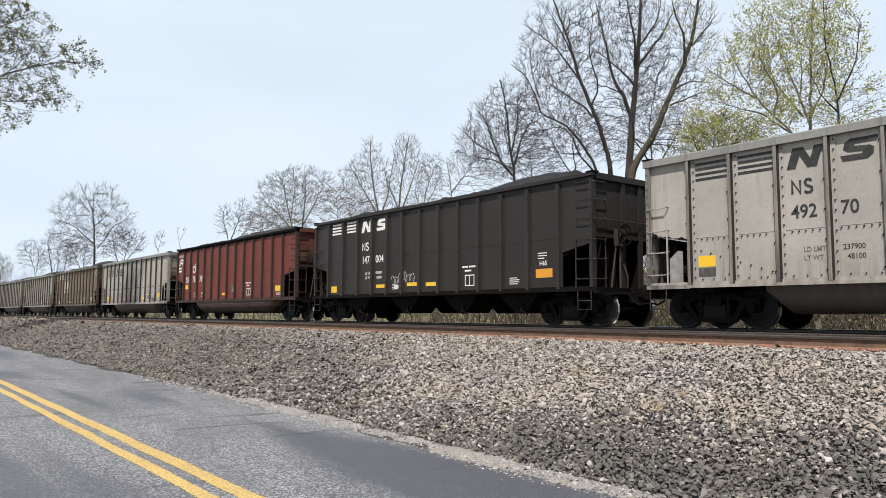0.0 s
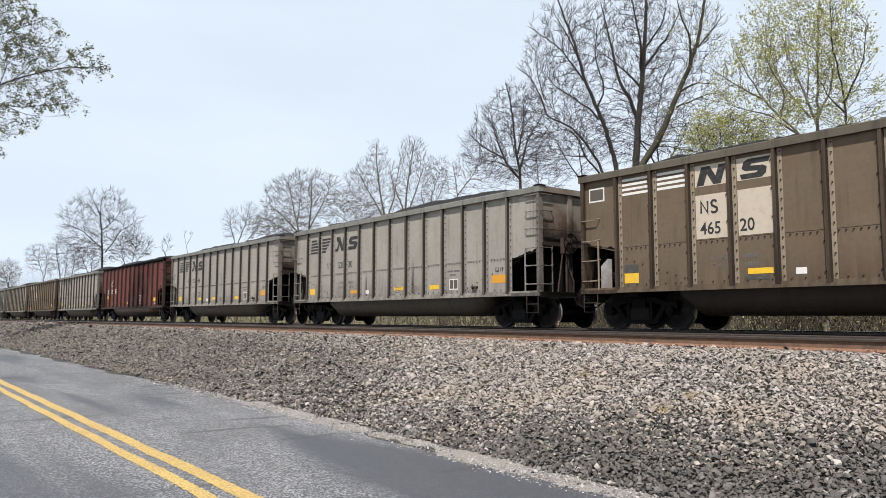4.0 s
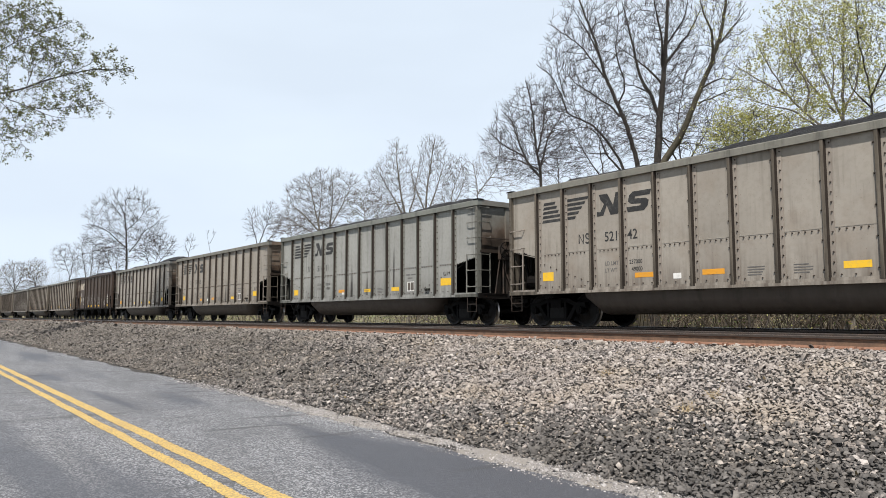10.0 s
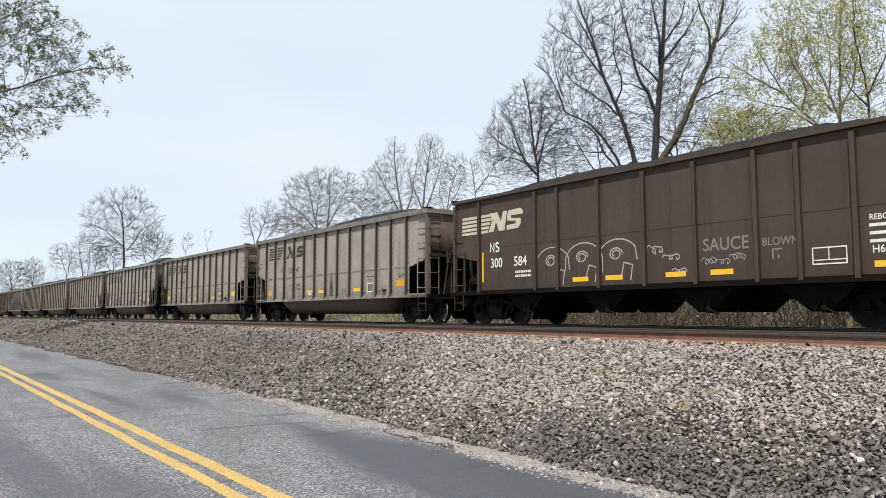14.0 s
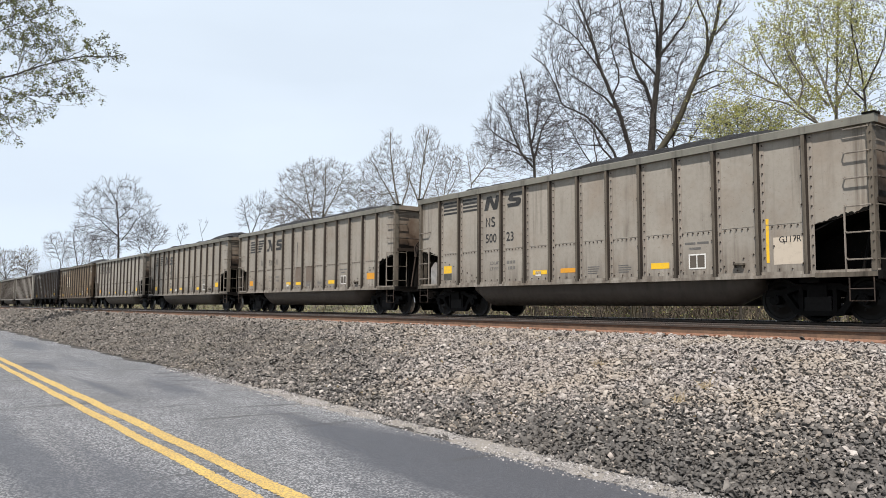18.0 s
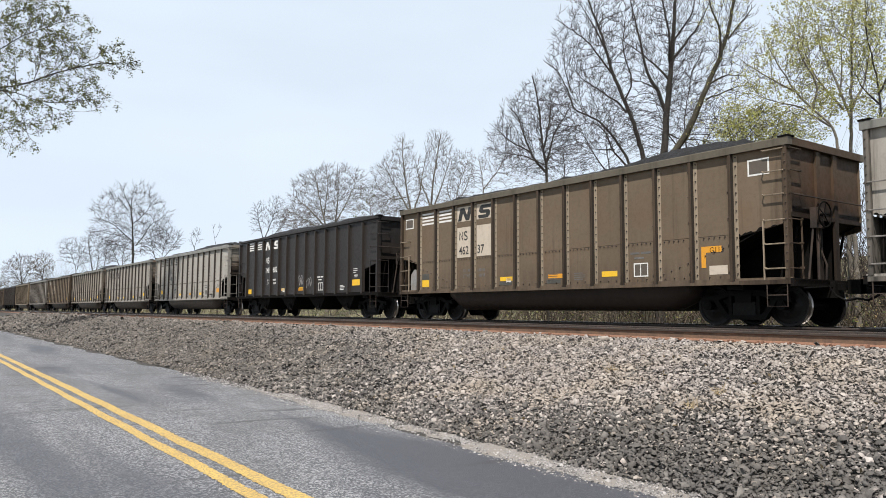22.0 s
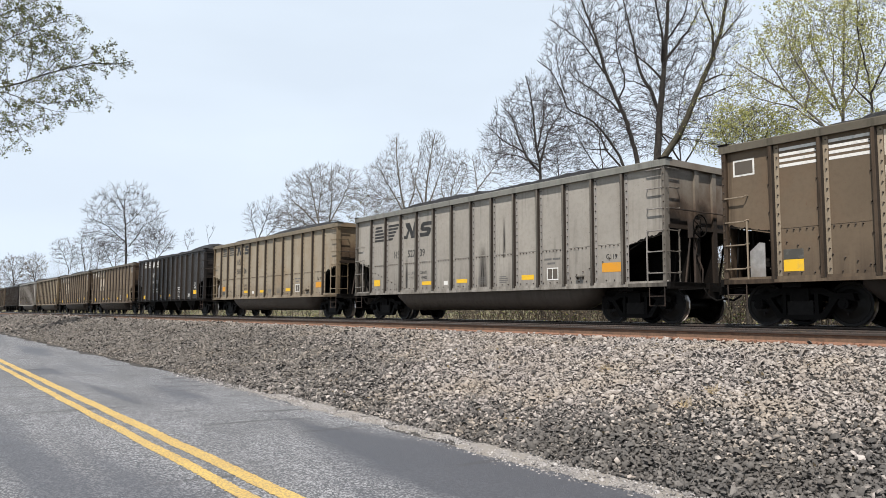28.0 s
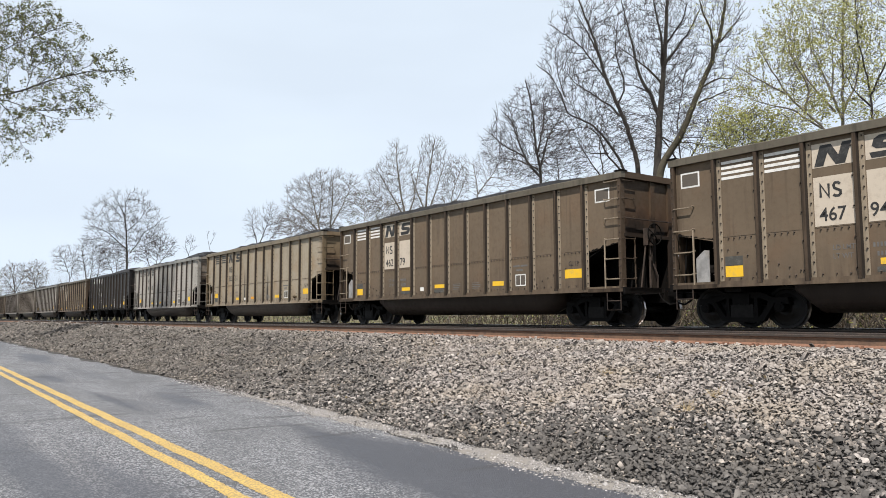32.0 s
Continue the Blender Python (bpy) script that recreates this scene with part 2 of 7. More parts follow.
# rib webs: coal dirt, darkened further for the shade on these faces
WEB_DIRT_SHADE = weathered("coal_dirt_on_rib_webs", (0.042, 0.034, 0.028), (0.02, 0.017, 0.015), 0.6, 0.8)
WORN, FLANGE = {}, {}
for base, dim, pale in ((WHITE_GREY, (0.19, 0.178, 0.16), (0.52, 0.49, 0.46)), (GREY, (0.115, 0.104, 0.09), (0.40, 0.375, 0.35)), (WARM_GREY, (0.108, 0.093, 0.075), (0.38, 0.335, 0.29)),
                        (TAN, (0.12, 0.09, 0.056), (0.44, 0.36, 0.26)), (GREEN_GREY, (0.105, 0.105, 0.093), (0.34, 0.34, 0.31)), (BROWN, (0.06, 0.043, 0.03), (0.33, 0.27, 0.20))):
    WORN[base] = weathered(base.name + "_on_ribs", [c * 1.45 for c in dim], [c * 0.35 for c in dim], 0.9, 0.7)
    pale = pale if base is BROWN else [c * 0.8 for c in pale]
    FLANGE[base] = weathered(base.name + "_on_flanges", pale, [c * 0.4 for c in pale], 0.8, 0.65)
WORN[RED] = weathered("oxide_red_car_paint_on_posts", (0.060, 0.040, 0.034), (0.03, 0.02, 0.017), 0.7, 0.7)
for m, gloss in ((SOOT_SHADE, 0.08), (GRIMY_SHADE, 0.08), (TRUCK, 0.08), (SPRING, 0.1), (WHEEL_FACE, 0.2)):
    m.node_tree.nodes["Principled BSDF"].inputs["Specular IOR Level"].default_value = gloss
# ends: side paints darkened for their shade, rustier and then black lower down
SHADED_END = {}
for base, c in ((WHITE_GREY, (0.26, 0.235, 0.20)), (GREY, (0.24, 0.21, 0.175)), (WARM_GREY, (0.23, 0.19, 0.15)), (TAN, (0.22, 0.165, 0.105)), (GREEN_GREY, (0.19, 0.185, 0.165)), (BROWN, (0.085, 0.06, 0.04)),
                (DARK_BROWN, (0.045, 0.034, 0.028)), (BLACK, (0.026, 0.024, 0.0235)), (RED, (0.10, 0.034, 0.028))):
    SHADED_END[base] = weathered(base.name + "_on_shaded_ends", c, [k * 0.3 for k in c], 0.4, 0.7, patch=(0.11, 0.06, 0.035) if base not in (BLACK, DARK_BROWN) else None, patch_amount=0.75)
    m = SHADED_END[base]
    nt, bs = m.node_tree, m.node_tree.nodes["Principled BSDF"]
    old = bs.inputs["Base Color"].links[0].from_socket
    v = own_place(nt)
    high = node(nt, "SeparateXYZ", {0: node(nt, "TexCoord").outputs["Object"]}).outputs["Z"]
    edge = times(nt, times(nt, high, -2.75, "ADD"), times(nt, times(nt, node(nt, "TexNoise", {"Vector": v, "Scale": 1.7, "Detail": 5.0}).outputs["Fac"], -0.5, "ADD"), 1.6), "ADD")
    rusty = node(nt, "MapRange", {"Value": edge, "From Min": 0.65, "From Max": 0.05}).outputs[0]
    low_black = node(nt, "MapRange", {"Value": edge, "From Min": 0.25, "From Max": -0.25}).outputs[0]
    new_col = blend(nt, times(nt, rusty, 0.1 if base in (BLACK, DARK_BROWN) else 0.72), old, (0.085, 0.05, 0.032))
    new_col = blend(nt, times(nt, low_black, 0.85), new_col, (0.018, 0.015, 0.013))
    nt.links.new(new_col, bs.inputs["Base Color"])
RUNG = {m: FLANGE.get(m, WORN.get(m, m)) for m in (WHITE_GREY, GREY, WARM_GREY, TAN, GREEN_GREY, BROWN, DARK_BROWN, BLACK, RED)}
CHORD = {}
for base, c in ((WHITE_GREY, (0.27, 0.27, 0.255)), (GREY, (0.22, 0.22, 0.20)), (WARM_GREY, (0.20, 0.195, 0.17)), (TAN, (0.20, 0.17, 0.125)), (GREEN_GREY, (0.20, 0.21, 0.19)), (BROWN, (0.13, 0.115, 0.09))):
    CHORD[base] = weathered(base.name + "_on_chords", c, [k * 0.35 for k in c], 0.7, 0.65)

# ---- mesh helpers ----
def box(bm, x0, x1, y0, y1, z0, z1):
    v = [bm.verts.new((x, y, z)) for z in (z0, z1) for y in (y0, y1) for x in (x0, x1)]
    for f in ((0, 2, 3, 1), (4, 5, 7, 6), (0, 1, 5, 4), (2, 6, 7, 3), (0, 4, 6, 2), (1, 3, 7, 5)):
        bm.faces.new([v[i] for i in f])


def prism(bm, outline, place, a, b):
    """A closed outline swept from a to b; place(p, q, s) gives the point."""
    r0 = [bm.verts.new(place(p, q, a)) for p, q in outline]
    r1 = [bm.verts.new(place(p, q, b)) for p, q in outline]
    n = len(outline)
    bm.faces.new(r0[::-1])
    bm.faces.new(r1)
    for i in range(n):
        bm.faces.new((r0[i], r0[(i + 1) % n], r1[(i + 1) % n], r1[i]))


ALONG_Y = lambda p, q, s: (p, s, q)
ALONG_X = lambda p, q, s: (s, p, q)
ALONG_Z = lambda p, q, s: (p, q, s)


def tube(bm, pts, r, n=6):
    """A round bar through the points."""
    rings = []
    for i, p in enumerate(pts):
        d = (Vector(pts[min(i + 1, len(pts) - 1)]) - Vector(pts[max(i - 1, 0)])).normalized()
        u = d.orthogonal().normalized()
        w = d.cross(u)
        rings.append([bm.verts.new(Vector(p) + r * (u * math.cos(6.2832 * k / n) + w * math.sin(6.2832 * k / n))) for k in range(n)])
    for a, b in zip(rings, rings[1:]):
        for k in range(n):
            bm.faces.new((a[k], a[(k + 1) % n], b[(k + 1) % n], b[k]))
    bm.faces.new(rings[0][::-1])
    bm.faces.new(rings[-1])


def bar(bm, p0, p1, r, n=6):
    """A round bar between two points."""
    d = (Vector(p1) - Vector(p0)).normalized()
    u = d.orthogonal().normalized()
    w = d.cross(u)
    ring = [[bm.verts.new(Vector(p) + r * (u * math.cos(6.2832 * k / n) + w * math.sin(6.2832 * k / n))) for k in range(n)] for p in (p0, p1)]
    for k in range(n):
        bm.faces.new((ring[0][k], ring[0][(k + 1) % n], ring[1][(k + 1) % n], ring[1][k]))
    bm.faces.new(ring[0][::-1])
    bm.faces.new(ring[1])


def mesh_of(name, bm, material, smooth=False):
    bmesh.ops.recalc_face_normals(bm, faces=bm.faces)
    me = bpy.data.meshes.new(name)
    bm.to_mesh(me)
    bm.free()
    me.materials.append(material)
    if smooth:
        me.polygons.foreach_set("use_smooth", [True] * len(me.polygons))
    return me


def mesh_from(name, verts, faces, material, smooth=False):
    """Large joined geometry from arrays: all faces with the same number of corners."""
    verts, faces = np.asarray(verts, np.float32), np.asarray(faces, np.int32)
    me = bpy.data.meshes.new(name)
    me.vertices.add(len(verts))
    me.vertices.foreach_set("co", verts.ravel())
    k = faces.shape[1]
    me.loops.add(faces.size)
    me.loops.foreach_set("vertex_index", faces.ravel())
    me.polygons.add(len(faces))
    me.polygons.foreach_set("loop_start", np.arange(0, faces.size, k, dtype=np.int32))
    me.polygons.foreach_set("loop_total", np.full(len(faces), k, np.int32))
    me.update(calc_edges=True)
    me.validate()
    if smooth:
        me.polygons.foreach_set("use_smooth", np.ones(len(faces), bool))
    me.materials.append(material)
    return me


def put(name, me, parent=None, at=(0, 0, 0), label=""):
    ob = new(name, me)
    ob.location = at
    if parent is not None:
        ob.parent = parent
    if label:
        tagged(ob, label)
    return ob


def grid(nx, ny):
    i, j = np.meshgrid(np.arange(nx - 1), np.arange(ny - 1), indexing="ij")
    a = (i * ny + j).ravel()
    return np.stack([a, a + ny, a + ny + 1, a + 1], 1)


# ---- plan: the train's track runs along x; rail tops at z = 0 ----
TRACK_Y, SPACING, GAUGE = 16.18, 4.24, 0.7535
NEAR_Y = TRACK_Y - SPACING
ROAD_Z, ROAD_EDGE, ROAD_BACK, LINE_Y = -1.25, 5.95, -0.9, 2.58

ASPHALT, nt, b = shader("worn_chip_seal_asphalt", 0.75)
v = node(nt, "TexCoord").outputs["Object"]
long = node(nt, "Mapping", {"Vector": v, "Scale": (0.35, 1.0, 1.0)}).outputs[0]
chips = node(nt, "TexVoronoi", {"Vector": v, "Scale": 70.0})
wearf = spread(nt, long, 1.1, 0.34, 0.60, 5, 0.65)
yy = node(nt, "SeparateXYZ", {0: v}).outputs["Y"]
paths = None
for y0, w in ((4.45, 0.6), (1.35, 0.7), (3.35, 0.25)):
    d = node(nt, "Math", {0: times(nt, yy, -y0, "ADD")}, operation="ABSOLUTE").outputs[0]
    g = node(nt, "MapRange", {"Value": d, "From Min": w, "From Max": 0.0, "To Max": 0.10}, interpolation_type="SMOOTHSTEP").outputs[0]
    paths = g if paths is None else times(nt, paths, g, "ADD")
sealed = node(nt, "TexNoise", {"Vector": node(nt, "Mapping", {"Vector": v, "Location": (2.5, 0, 0), "Scale": (0.20, 0.8, 1.0)}).outputs[0], "Scale": 0.7, "Detail": 5.0}).outputs["Fac"]
fat = node(nt, "MapRange", {"Value": times(nt, sealed, paths, "ADD"), "From Min": 0.56, "From Max": 0.66}).outputs[0]
# a smooth sealed patch towards the road's near edge, widening from its tip
xx = node(nt, "SeparateXYZ", {0: v}).outputs["X"]
half = node(nt, "MapRange", {"Value": xx, "From Min": -11.0, "From Max": -6.3, "To Min": -0.25, "To Max": 0.98}).outputs[0]
gap = node(nt, "Math", {0: times(nt, yy, -4.65, "ADD")}, operation="ABSOLUTE").outputs[0]
rag = node(nt, "TexNoise", {"Vector": long, "Scale": 2.6, "Detail": 6.0, "Roughness": 0.65}).outputs["Fac"]
inside = times(nt, times(nt, half, gap, "SUBTRACT"), times(nt, times(nt, rag, -0.5, "ADD"), 0.9), "ADD")
patch = node(nt, "MapRange", {"Value": inside, "From Min": -0.26, "From Max": 0.26}).outputs[0]
side = node(nt, "MapRange", {"Value": xx, "From Min": -10.5, "From Max": -7.0, "To Min": -0.3, "To Max": 0.42}).outputs[0]
other = node(nt, "Math", {0: times(nt, yy, -1.80, "ADD")}, operation="ABSOLUTE").outputs[0]
inside = times(nt, times(nt, side, other, "SUBTRACT"), times(nt, times(nt, rag, -0.5, "ADD"), 1.2), "ADD")
patch = times(nt, patch, times(nt, node(nt, "MapRange", {"Value": inside, "From Min": -0.25, "From Max": 0.30}).outputs[0], 0.7), "MAXIMUM")
fat = times(nt, times(nt, fat, 0.75), patch, "MAXIMUM")
chip = node(nt, "MapRange", {"Value": chips.outputs["Color"], "From Min": 0.52, "From Max": 0.72}).outputs[0]
stone = blend(nt, chip, (0.085, 0.090, 0.100), (0.38, 0.387, 0.405))
dark_chip = blend(nt, chip, (0.092, 0.097, 0.107), (0.235, 0.238, 0.246))
col = blend(nt, wearf, dark_chip, stone)
col = blend(nt, times(nt, fat, 0.88), col, (0.064, 0.068, 0.081))
marks = spread(nt, node(nt, "Mapping", {"Vector": v, "Scale": (2.6, 0.5, 1.0), "Rotation": (0, 0, 0.5)}).outputs[0], 0.9, 0.60, 0.68, 4)
col = blend(nt, times(nt, marks, 0.7), col, (0.055, 0.055, 0.058))
nt.links.new(col, b.inputs["Base Color"])
nt.links.new(node(nt, "MapRange", {"Value": fat, "To Min": 0.8, "To Max": 0.5}).outputs[0], b.inputs["Roughness"])
bump(nt, b, times(nt, chips.outputs["Distance"], times(nt, fat, -0.7, "MULTIPLY"), "ADD"), 0.5, 0.006)

LINE_PAINT, nt, b = shader("worn_yellow_road_paint", 0.65)
v = node(nt, "TexCoord").outputs["Object"]
f = spread(nt, v, 38.0, 0.44, 0.60, 6, 0.75)
g = spread(nt, v, 2.0, 0.35, 0.65, 4)
col = blend(nt, g, (0.70, 0.49, 0.13), (0.60, 0.40, 0.11))
nt.links.new(blend(nt, times(nt, f, 0.75), col, (0.16, 0.145, 0.13)), b.inputs["Base Color"])
bump(nt, b, f, 0.4, 0.003)

SOIL, nt, b = shader("leaf_litter_and_grass_soil", 0.95)
v = node(nt, "TexCoord").outputs["Object"]
col = blend(nt, spread(nt, v, 0.8, 0.4, 0.65, 6), (0.17, 0.145, 0.09), (0.13, 0.15, 0.06))
col = blend(nt, spread(nt, v, 14.0, 0.45, 0.7, 6), col, (0.20, 0.17, 0.11))
nt.links.new(col, b.inputs["Base Color"])
bump(nt, b, spread(nt, v, 9.0, 0.2, 0.8, 6), 0.8, 0.08)

# bed far darker than its stones: shade of the gaps put into its colour
BALLAST, nt, b = shader("shade_dark_ballast_bed", 0.9)
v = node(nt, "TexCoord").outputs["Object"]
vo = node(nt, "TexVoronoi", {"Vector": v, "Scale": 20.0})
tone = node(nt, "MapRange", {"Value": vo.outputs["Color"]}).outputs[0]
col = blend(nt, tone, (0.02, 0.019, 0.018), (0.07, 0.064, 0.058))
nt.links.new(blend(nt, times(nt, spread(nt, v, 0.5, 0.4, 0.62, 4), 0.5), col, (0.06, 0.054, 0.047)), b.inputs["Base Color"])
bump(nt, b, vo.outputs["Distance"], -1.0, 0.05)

def stone_paint(name, tones, dust, amount):
    m, nt, b = shader(name, 0.85)
    isl = node(nt, "NewGeometry").outputs["Random Per Island"]
    v = node(nt, "TexCoord").outputs["Object"]
    ramp = node(nt, "ValToRGB", {"Fac": isl})
    cr = ramp.color_ramp
    for pos, c in zip((0.0, 0.45, 0.8, 1.0), tones):
        e = cr.elements[0] if pos == 0.0 else cr.elements[len(cr.elements) - 1] if pos == 1.0 else cr.elements.new(pos)
        e.position, e.color = pos, rgb(c)
    col = blend(nt, times(nt, spread(nt, v, 0.9, 0.42, 0.66, 4), amount), ramp.outputs[0], dust)
    col = blend(nt, times(nt, spread(nt, v, 55.0, 0.4, 0.7, 4), 0.3), col, [c * 0.5 for c in tones[0]])
    nt.links.new(col, b.inputs["Base Color"])
    bump(nt, b, spread(nt, v, 45.0, 0.2, 0.8, 3), 0.35, 0.006)
    return m


STONE = stone_paint("dusty_ballast_stone", ((0.20, 0.178, 0.164), (0.285, 0.256, 0.238), (0.37, 0.335, 0.312), (0.50, 0.46, 0.43)), (0.36, 0.295, 0.215), 0.4)
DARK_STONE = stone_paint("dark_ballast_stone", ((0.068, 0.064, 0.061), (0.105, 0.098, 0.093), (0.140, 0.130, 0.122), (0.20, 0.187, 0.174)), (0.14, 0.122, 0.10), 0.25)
# further along the bank the two have weathered nearer to one tone
AGED_STONE = stone_paint("aged_brown_grey_ballast_stone", ((0.165, 0.149, 0.136), (0.22, 0.199, 0.181), (0.28, 0.254, 0.232), (0.36, 0.328, 0.30)), (0.27, 0.225, 0.17), 0.4)
AGED_DARK = stone_paint("aged_dark_ballast_stone", ((0.10, 0.091, 0.083), (0.137, 0.125, 0.114), (0.18, 0.164, 0.149), (0.23, 0.21, 0.19)), (0.16, 0.137, 0.108), 0.3)

SHOULDER, nt, b = shader("pale_grit_shoulder", 0.95)
v = node(nt, "TexCoord").outputs["Object"]
vo = node(nt, "TexVoronoi", {"Vector": v, "Scale": 75.0})
tone = node(nt, "MapRange", {"Value": vo.outputs["Color"]}).outputs[0]
col = blend(nt, tone, (0.09, 0.085, 0.082), (0.40, 0.38, 0.365))
nt.links.new(blend(nt, spread(nt, v, 3.0, 0.4, 0.6, 4), col, (0.24, 0.222, 0.20)), b.inputs["Base Color"])
bump(nt, b, vo.outputs["Distance"], -0.9, 0.016)

PALE_GRIT, nt, b = shader("pale_loose_grit", 0.9)
isl = node(nt, "NewGeometry").outputs["Random Per Island"]
nt.links.new(blend(nt, isl, (0.08, 0.076, 0.075), (0.46, 0.44, 0.43)), b.inputs["Base Color"])

RAIL_RUST = plain("rusty_rail_web", (0.165, 0.098, 0.062), 0.8, 0.0, 0.25, 30.0, 0.2, 0.004, second=(0.105, 0.066, 0.046))
# far rails and head sides: oily, darkened further to include the train's shadow
RAIL_DARK = plain("dark_oily_shaded_rail_web", (0.035, 0.027, 0.023), 0.8, 0.0, 0.3, 30.0, 0.2, 0.004, second=(0.055, 0.038, 0.03))
RAIL_TOP = plain("polished_rail_head", (0.45, 0.43, 0.41), 0.32, 1.0, 0.1, 20.0, 0.02)
TIE = plain("weathered_tie_wood", (0.085, 0.068, 0.055), 0.9, 0.0, 0.35, 14.0, 0.6, 0.01)
PLATE = plain("orange_rusted_plate", (0.20, 0.105, 0.068), 0.9, 0.0, 0.3, 25.0, 0.3, 0.004)


# ---- ground: one sheet out to the horizon, road grade, bank and the woods' floor behind ----
def ground_z(y):
    return float(np.interp(y, [-400, -30, -6, -1.2, 6.0, 7.0, 9.8, 10.4, 18.6, 20.5, 24, 30, 40, 60, 120, 900],
                           [-1.0, -1.0, -1.25, -1.33, -1.34, -1.2, -0.62, -0.6, -0.6, -1.1, -1.3, -0.6, 1.2, 4.6, 9.0, 30]))


xs = np.concatenate([np.linspace(-3000, -200, 15), np.linspace(-180, 80, 66), np.linspace(120, 3000, 15)])
ys = np.array([-3000, -400, -60, -30, -12, -6, -3, -1.2, 2, 6, 7, 8.4, 9.8, 10.4, 14, 18.6, 20.5, 22, 24, 30, 40, 60, 120, 900, 3000])
gx, gy = np.meshgrid(xs, ys, indexing="ij")
gz = np.vectorize(ground_z)(gy)
wild = np.where((gy < -1.5) | (gy > 20), 1.0, 0.0)
gz = gz + wild * 0.15 * np.sin(gx * 0.7 + gy * 1.3) * np.sin(gx * 0.23 - gy * 0.4)
tagged(put("ground", mesh_from("ground", np.stack([gx, gy, gz], -1).reshape(-1, 3), grid(len(xs), len(ys)), SOIL, True)),
       "brown and green leaf-littered earth", "ground", kind="structure")

# road slab with a slight crown, its worn edge and the painted double line
ny = 24
xs = np.linspace(-260, 60, 641)
ys = np.linspace(ROAD_BACK, ROAD_EDGE, ny)
gx, gy = np.meshgrid(xs, ys, indexing="ij")
edge = 0.10 * np.sin(gx * 1.7) * np.sin(gx * 0.61 + 1) + 0.05 * np.sin(gx * 6.1)
gy2 = gy + (edge - 0.45 * np.clip(1 - (-5 - gx) / 10, 0, 1)) * np.clip((gy - (ROAD_EDGE - 0.8)) / 0.8, 0, 1)
gz = ROAD_Z + 0.025 * (1 - ((gy - LINE_Y) / 3.2) ** 2) - 0.02 + 0.001 * np.sin(gx * 0.9) * np.sin(gy * 2)
road = put("road", mesh_from("road", np.stack([gx, gy2, gz], -1).reshape(-1, 3), grid(len(xs), ny), ASPHALT, True))
tagged(road, "grey patched chip-seal country road", "road", kind="structure")


def road_z(y):
    return ROAD_Z + 0.025 * (1 - ((y - LINE_Y) / 3.2) ** 2) - 0.02


ragged = np.random.default_rng(9)
for y0, w in ((LINE_Y - 0.197, 0.145), (LINE_Y + 0.075, 0.172)):
    xs = np.concatenate([np.arange(-250, -40, 0.25), np.arange(-40, 0, 0.03), np.arange(0, 60, 0.25)])
    rows = [np.stack([xs, y + ragged.normal(0, 0.007, len(xs)) + 0.008 * np.sin(xs * 2.3 + k), np.full(len(xs), road_z(y) + 0.0045)], 1) for k, y in enumerate((y0, y0 + w))]
    vv = np.stack(rows, 1).reshape(-1, 3)
    tagged(put("centre_line", mesh_from("centre_line", vv, grid(len(xs), 2), LINE_PAINT)), "worn yellow painted centre line", "road marking", "yellow centre lines", "structure")


# ---- ballast bank between road and rails ----
def inset(x):
    """How far the road's edge swings in towards the near end."""
    return 0.45 * np.clip(1 - (-5 - x) / 10, 0, 1)


def bank_z(x, y):
    y = y + inset(x) * np.clip((8.5 - y) / 2.4, 0, 1)
    return np.interp(y, [5.45, 5.9, 6.5, 7.6, 9.0, 10.0, 10.6, 12.4, 14.2, 17.9, 18.6, 20.2],
                     [-1.262, -1.235, -1.08, -0.78, -0.43, -0.265, -0.214, -0.225, -0.25, -0.25, -0.34, -1.05])


xs = np.linspace(-200, 40, 481)
ys = np.concatenate([np.linspace(5.35, 11, 26), np.linspace(11.4, 20.2, 18)])
gx, gy = np.meshgrid(xs, ys, indexing="ij")
gz = bank_z(gx, gy) - 0.025 + 0.015 * np.sin(gx * 1.3 + gy) * np.sin(gy * 2.1 - gx * 0.4)
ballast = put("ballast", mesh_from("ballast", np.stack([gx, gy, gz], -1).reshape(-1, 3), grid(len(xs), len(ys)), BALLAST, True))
tagged(ballast, "grey crushed stone ballast bank beneath the tracks", "ballast", kind="structure")

xs = np.linspace(-200, 40, 961)
ys = np.linspace(5.36, 6.46, 12)
gx, gy = np.meshgrid(xs, ys, indexing="ij")
wave = np.sin(gx * 1.1 + 2) * np.sin(gx * 2.7) + 0.5 * np.sin(gx * 7.3) + 0.35 * np.sin(gx * 17.0 + gy * 9)
gz = np.interp(gy, [5.36, 5.62, 5.85, 6.3, 6.46], [ROAD_Z - 0.055, ROAD_Z - 0.024, ROAD_Z + 0.006, ROAD_Z + 0.045, ROAD_Z + 0.10]) + 0.008 * wave - 0.025 * np.clip((-13 - gx) / 5, 0, 1)
gy = gy - inset(gx)
tagged(put("shoulder", mesh_from("shoulder", np.stack([gx, gy, gz], -1).reshape(-1, 3), grid(len(xs), len(ys)), SHOULDER, True)),
       "pale gritty shoulder between road and ballast", "shoulder", kind="structure")

ROCK = np.array([(-1, -.7, -.4), (.9, -.9, -.3), (1, .8, -.5), (-.8, .9, -.4), (-.6, -.5, .5), (.5, -.7, .45), (.75, .45, .5), (-.4, .65, .4)], float)
ROCK_Q = np.array([(4, 5, 6, 7), (0, 1, 5, 4), (1, 2, 6, 5), (2, 3, 7, 6), (3, 0, 4, 7)])


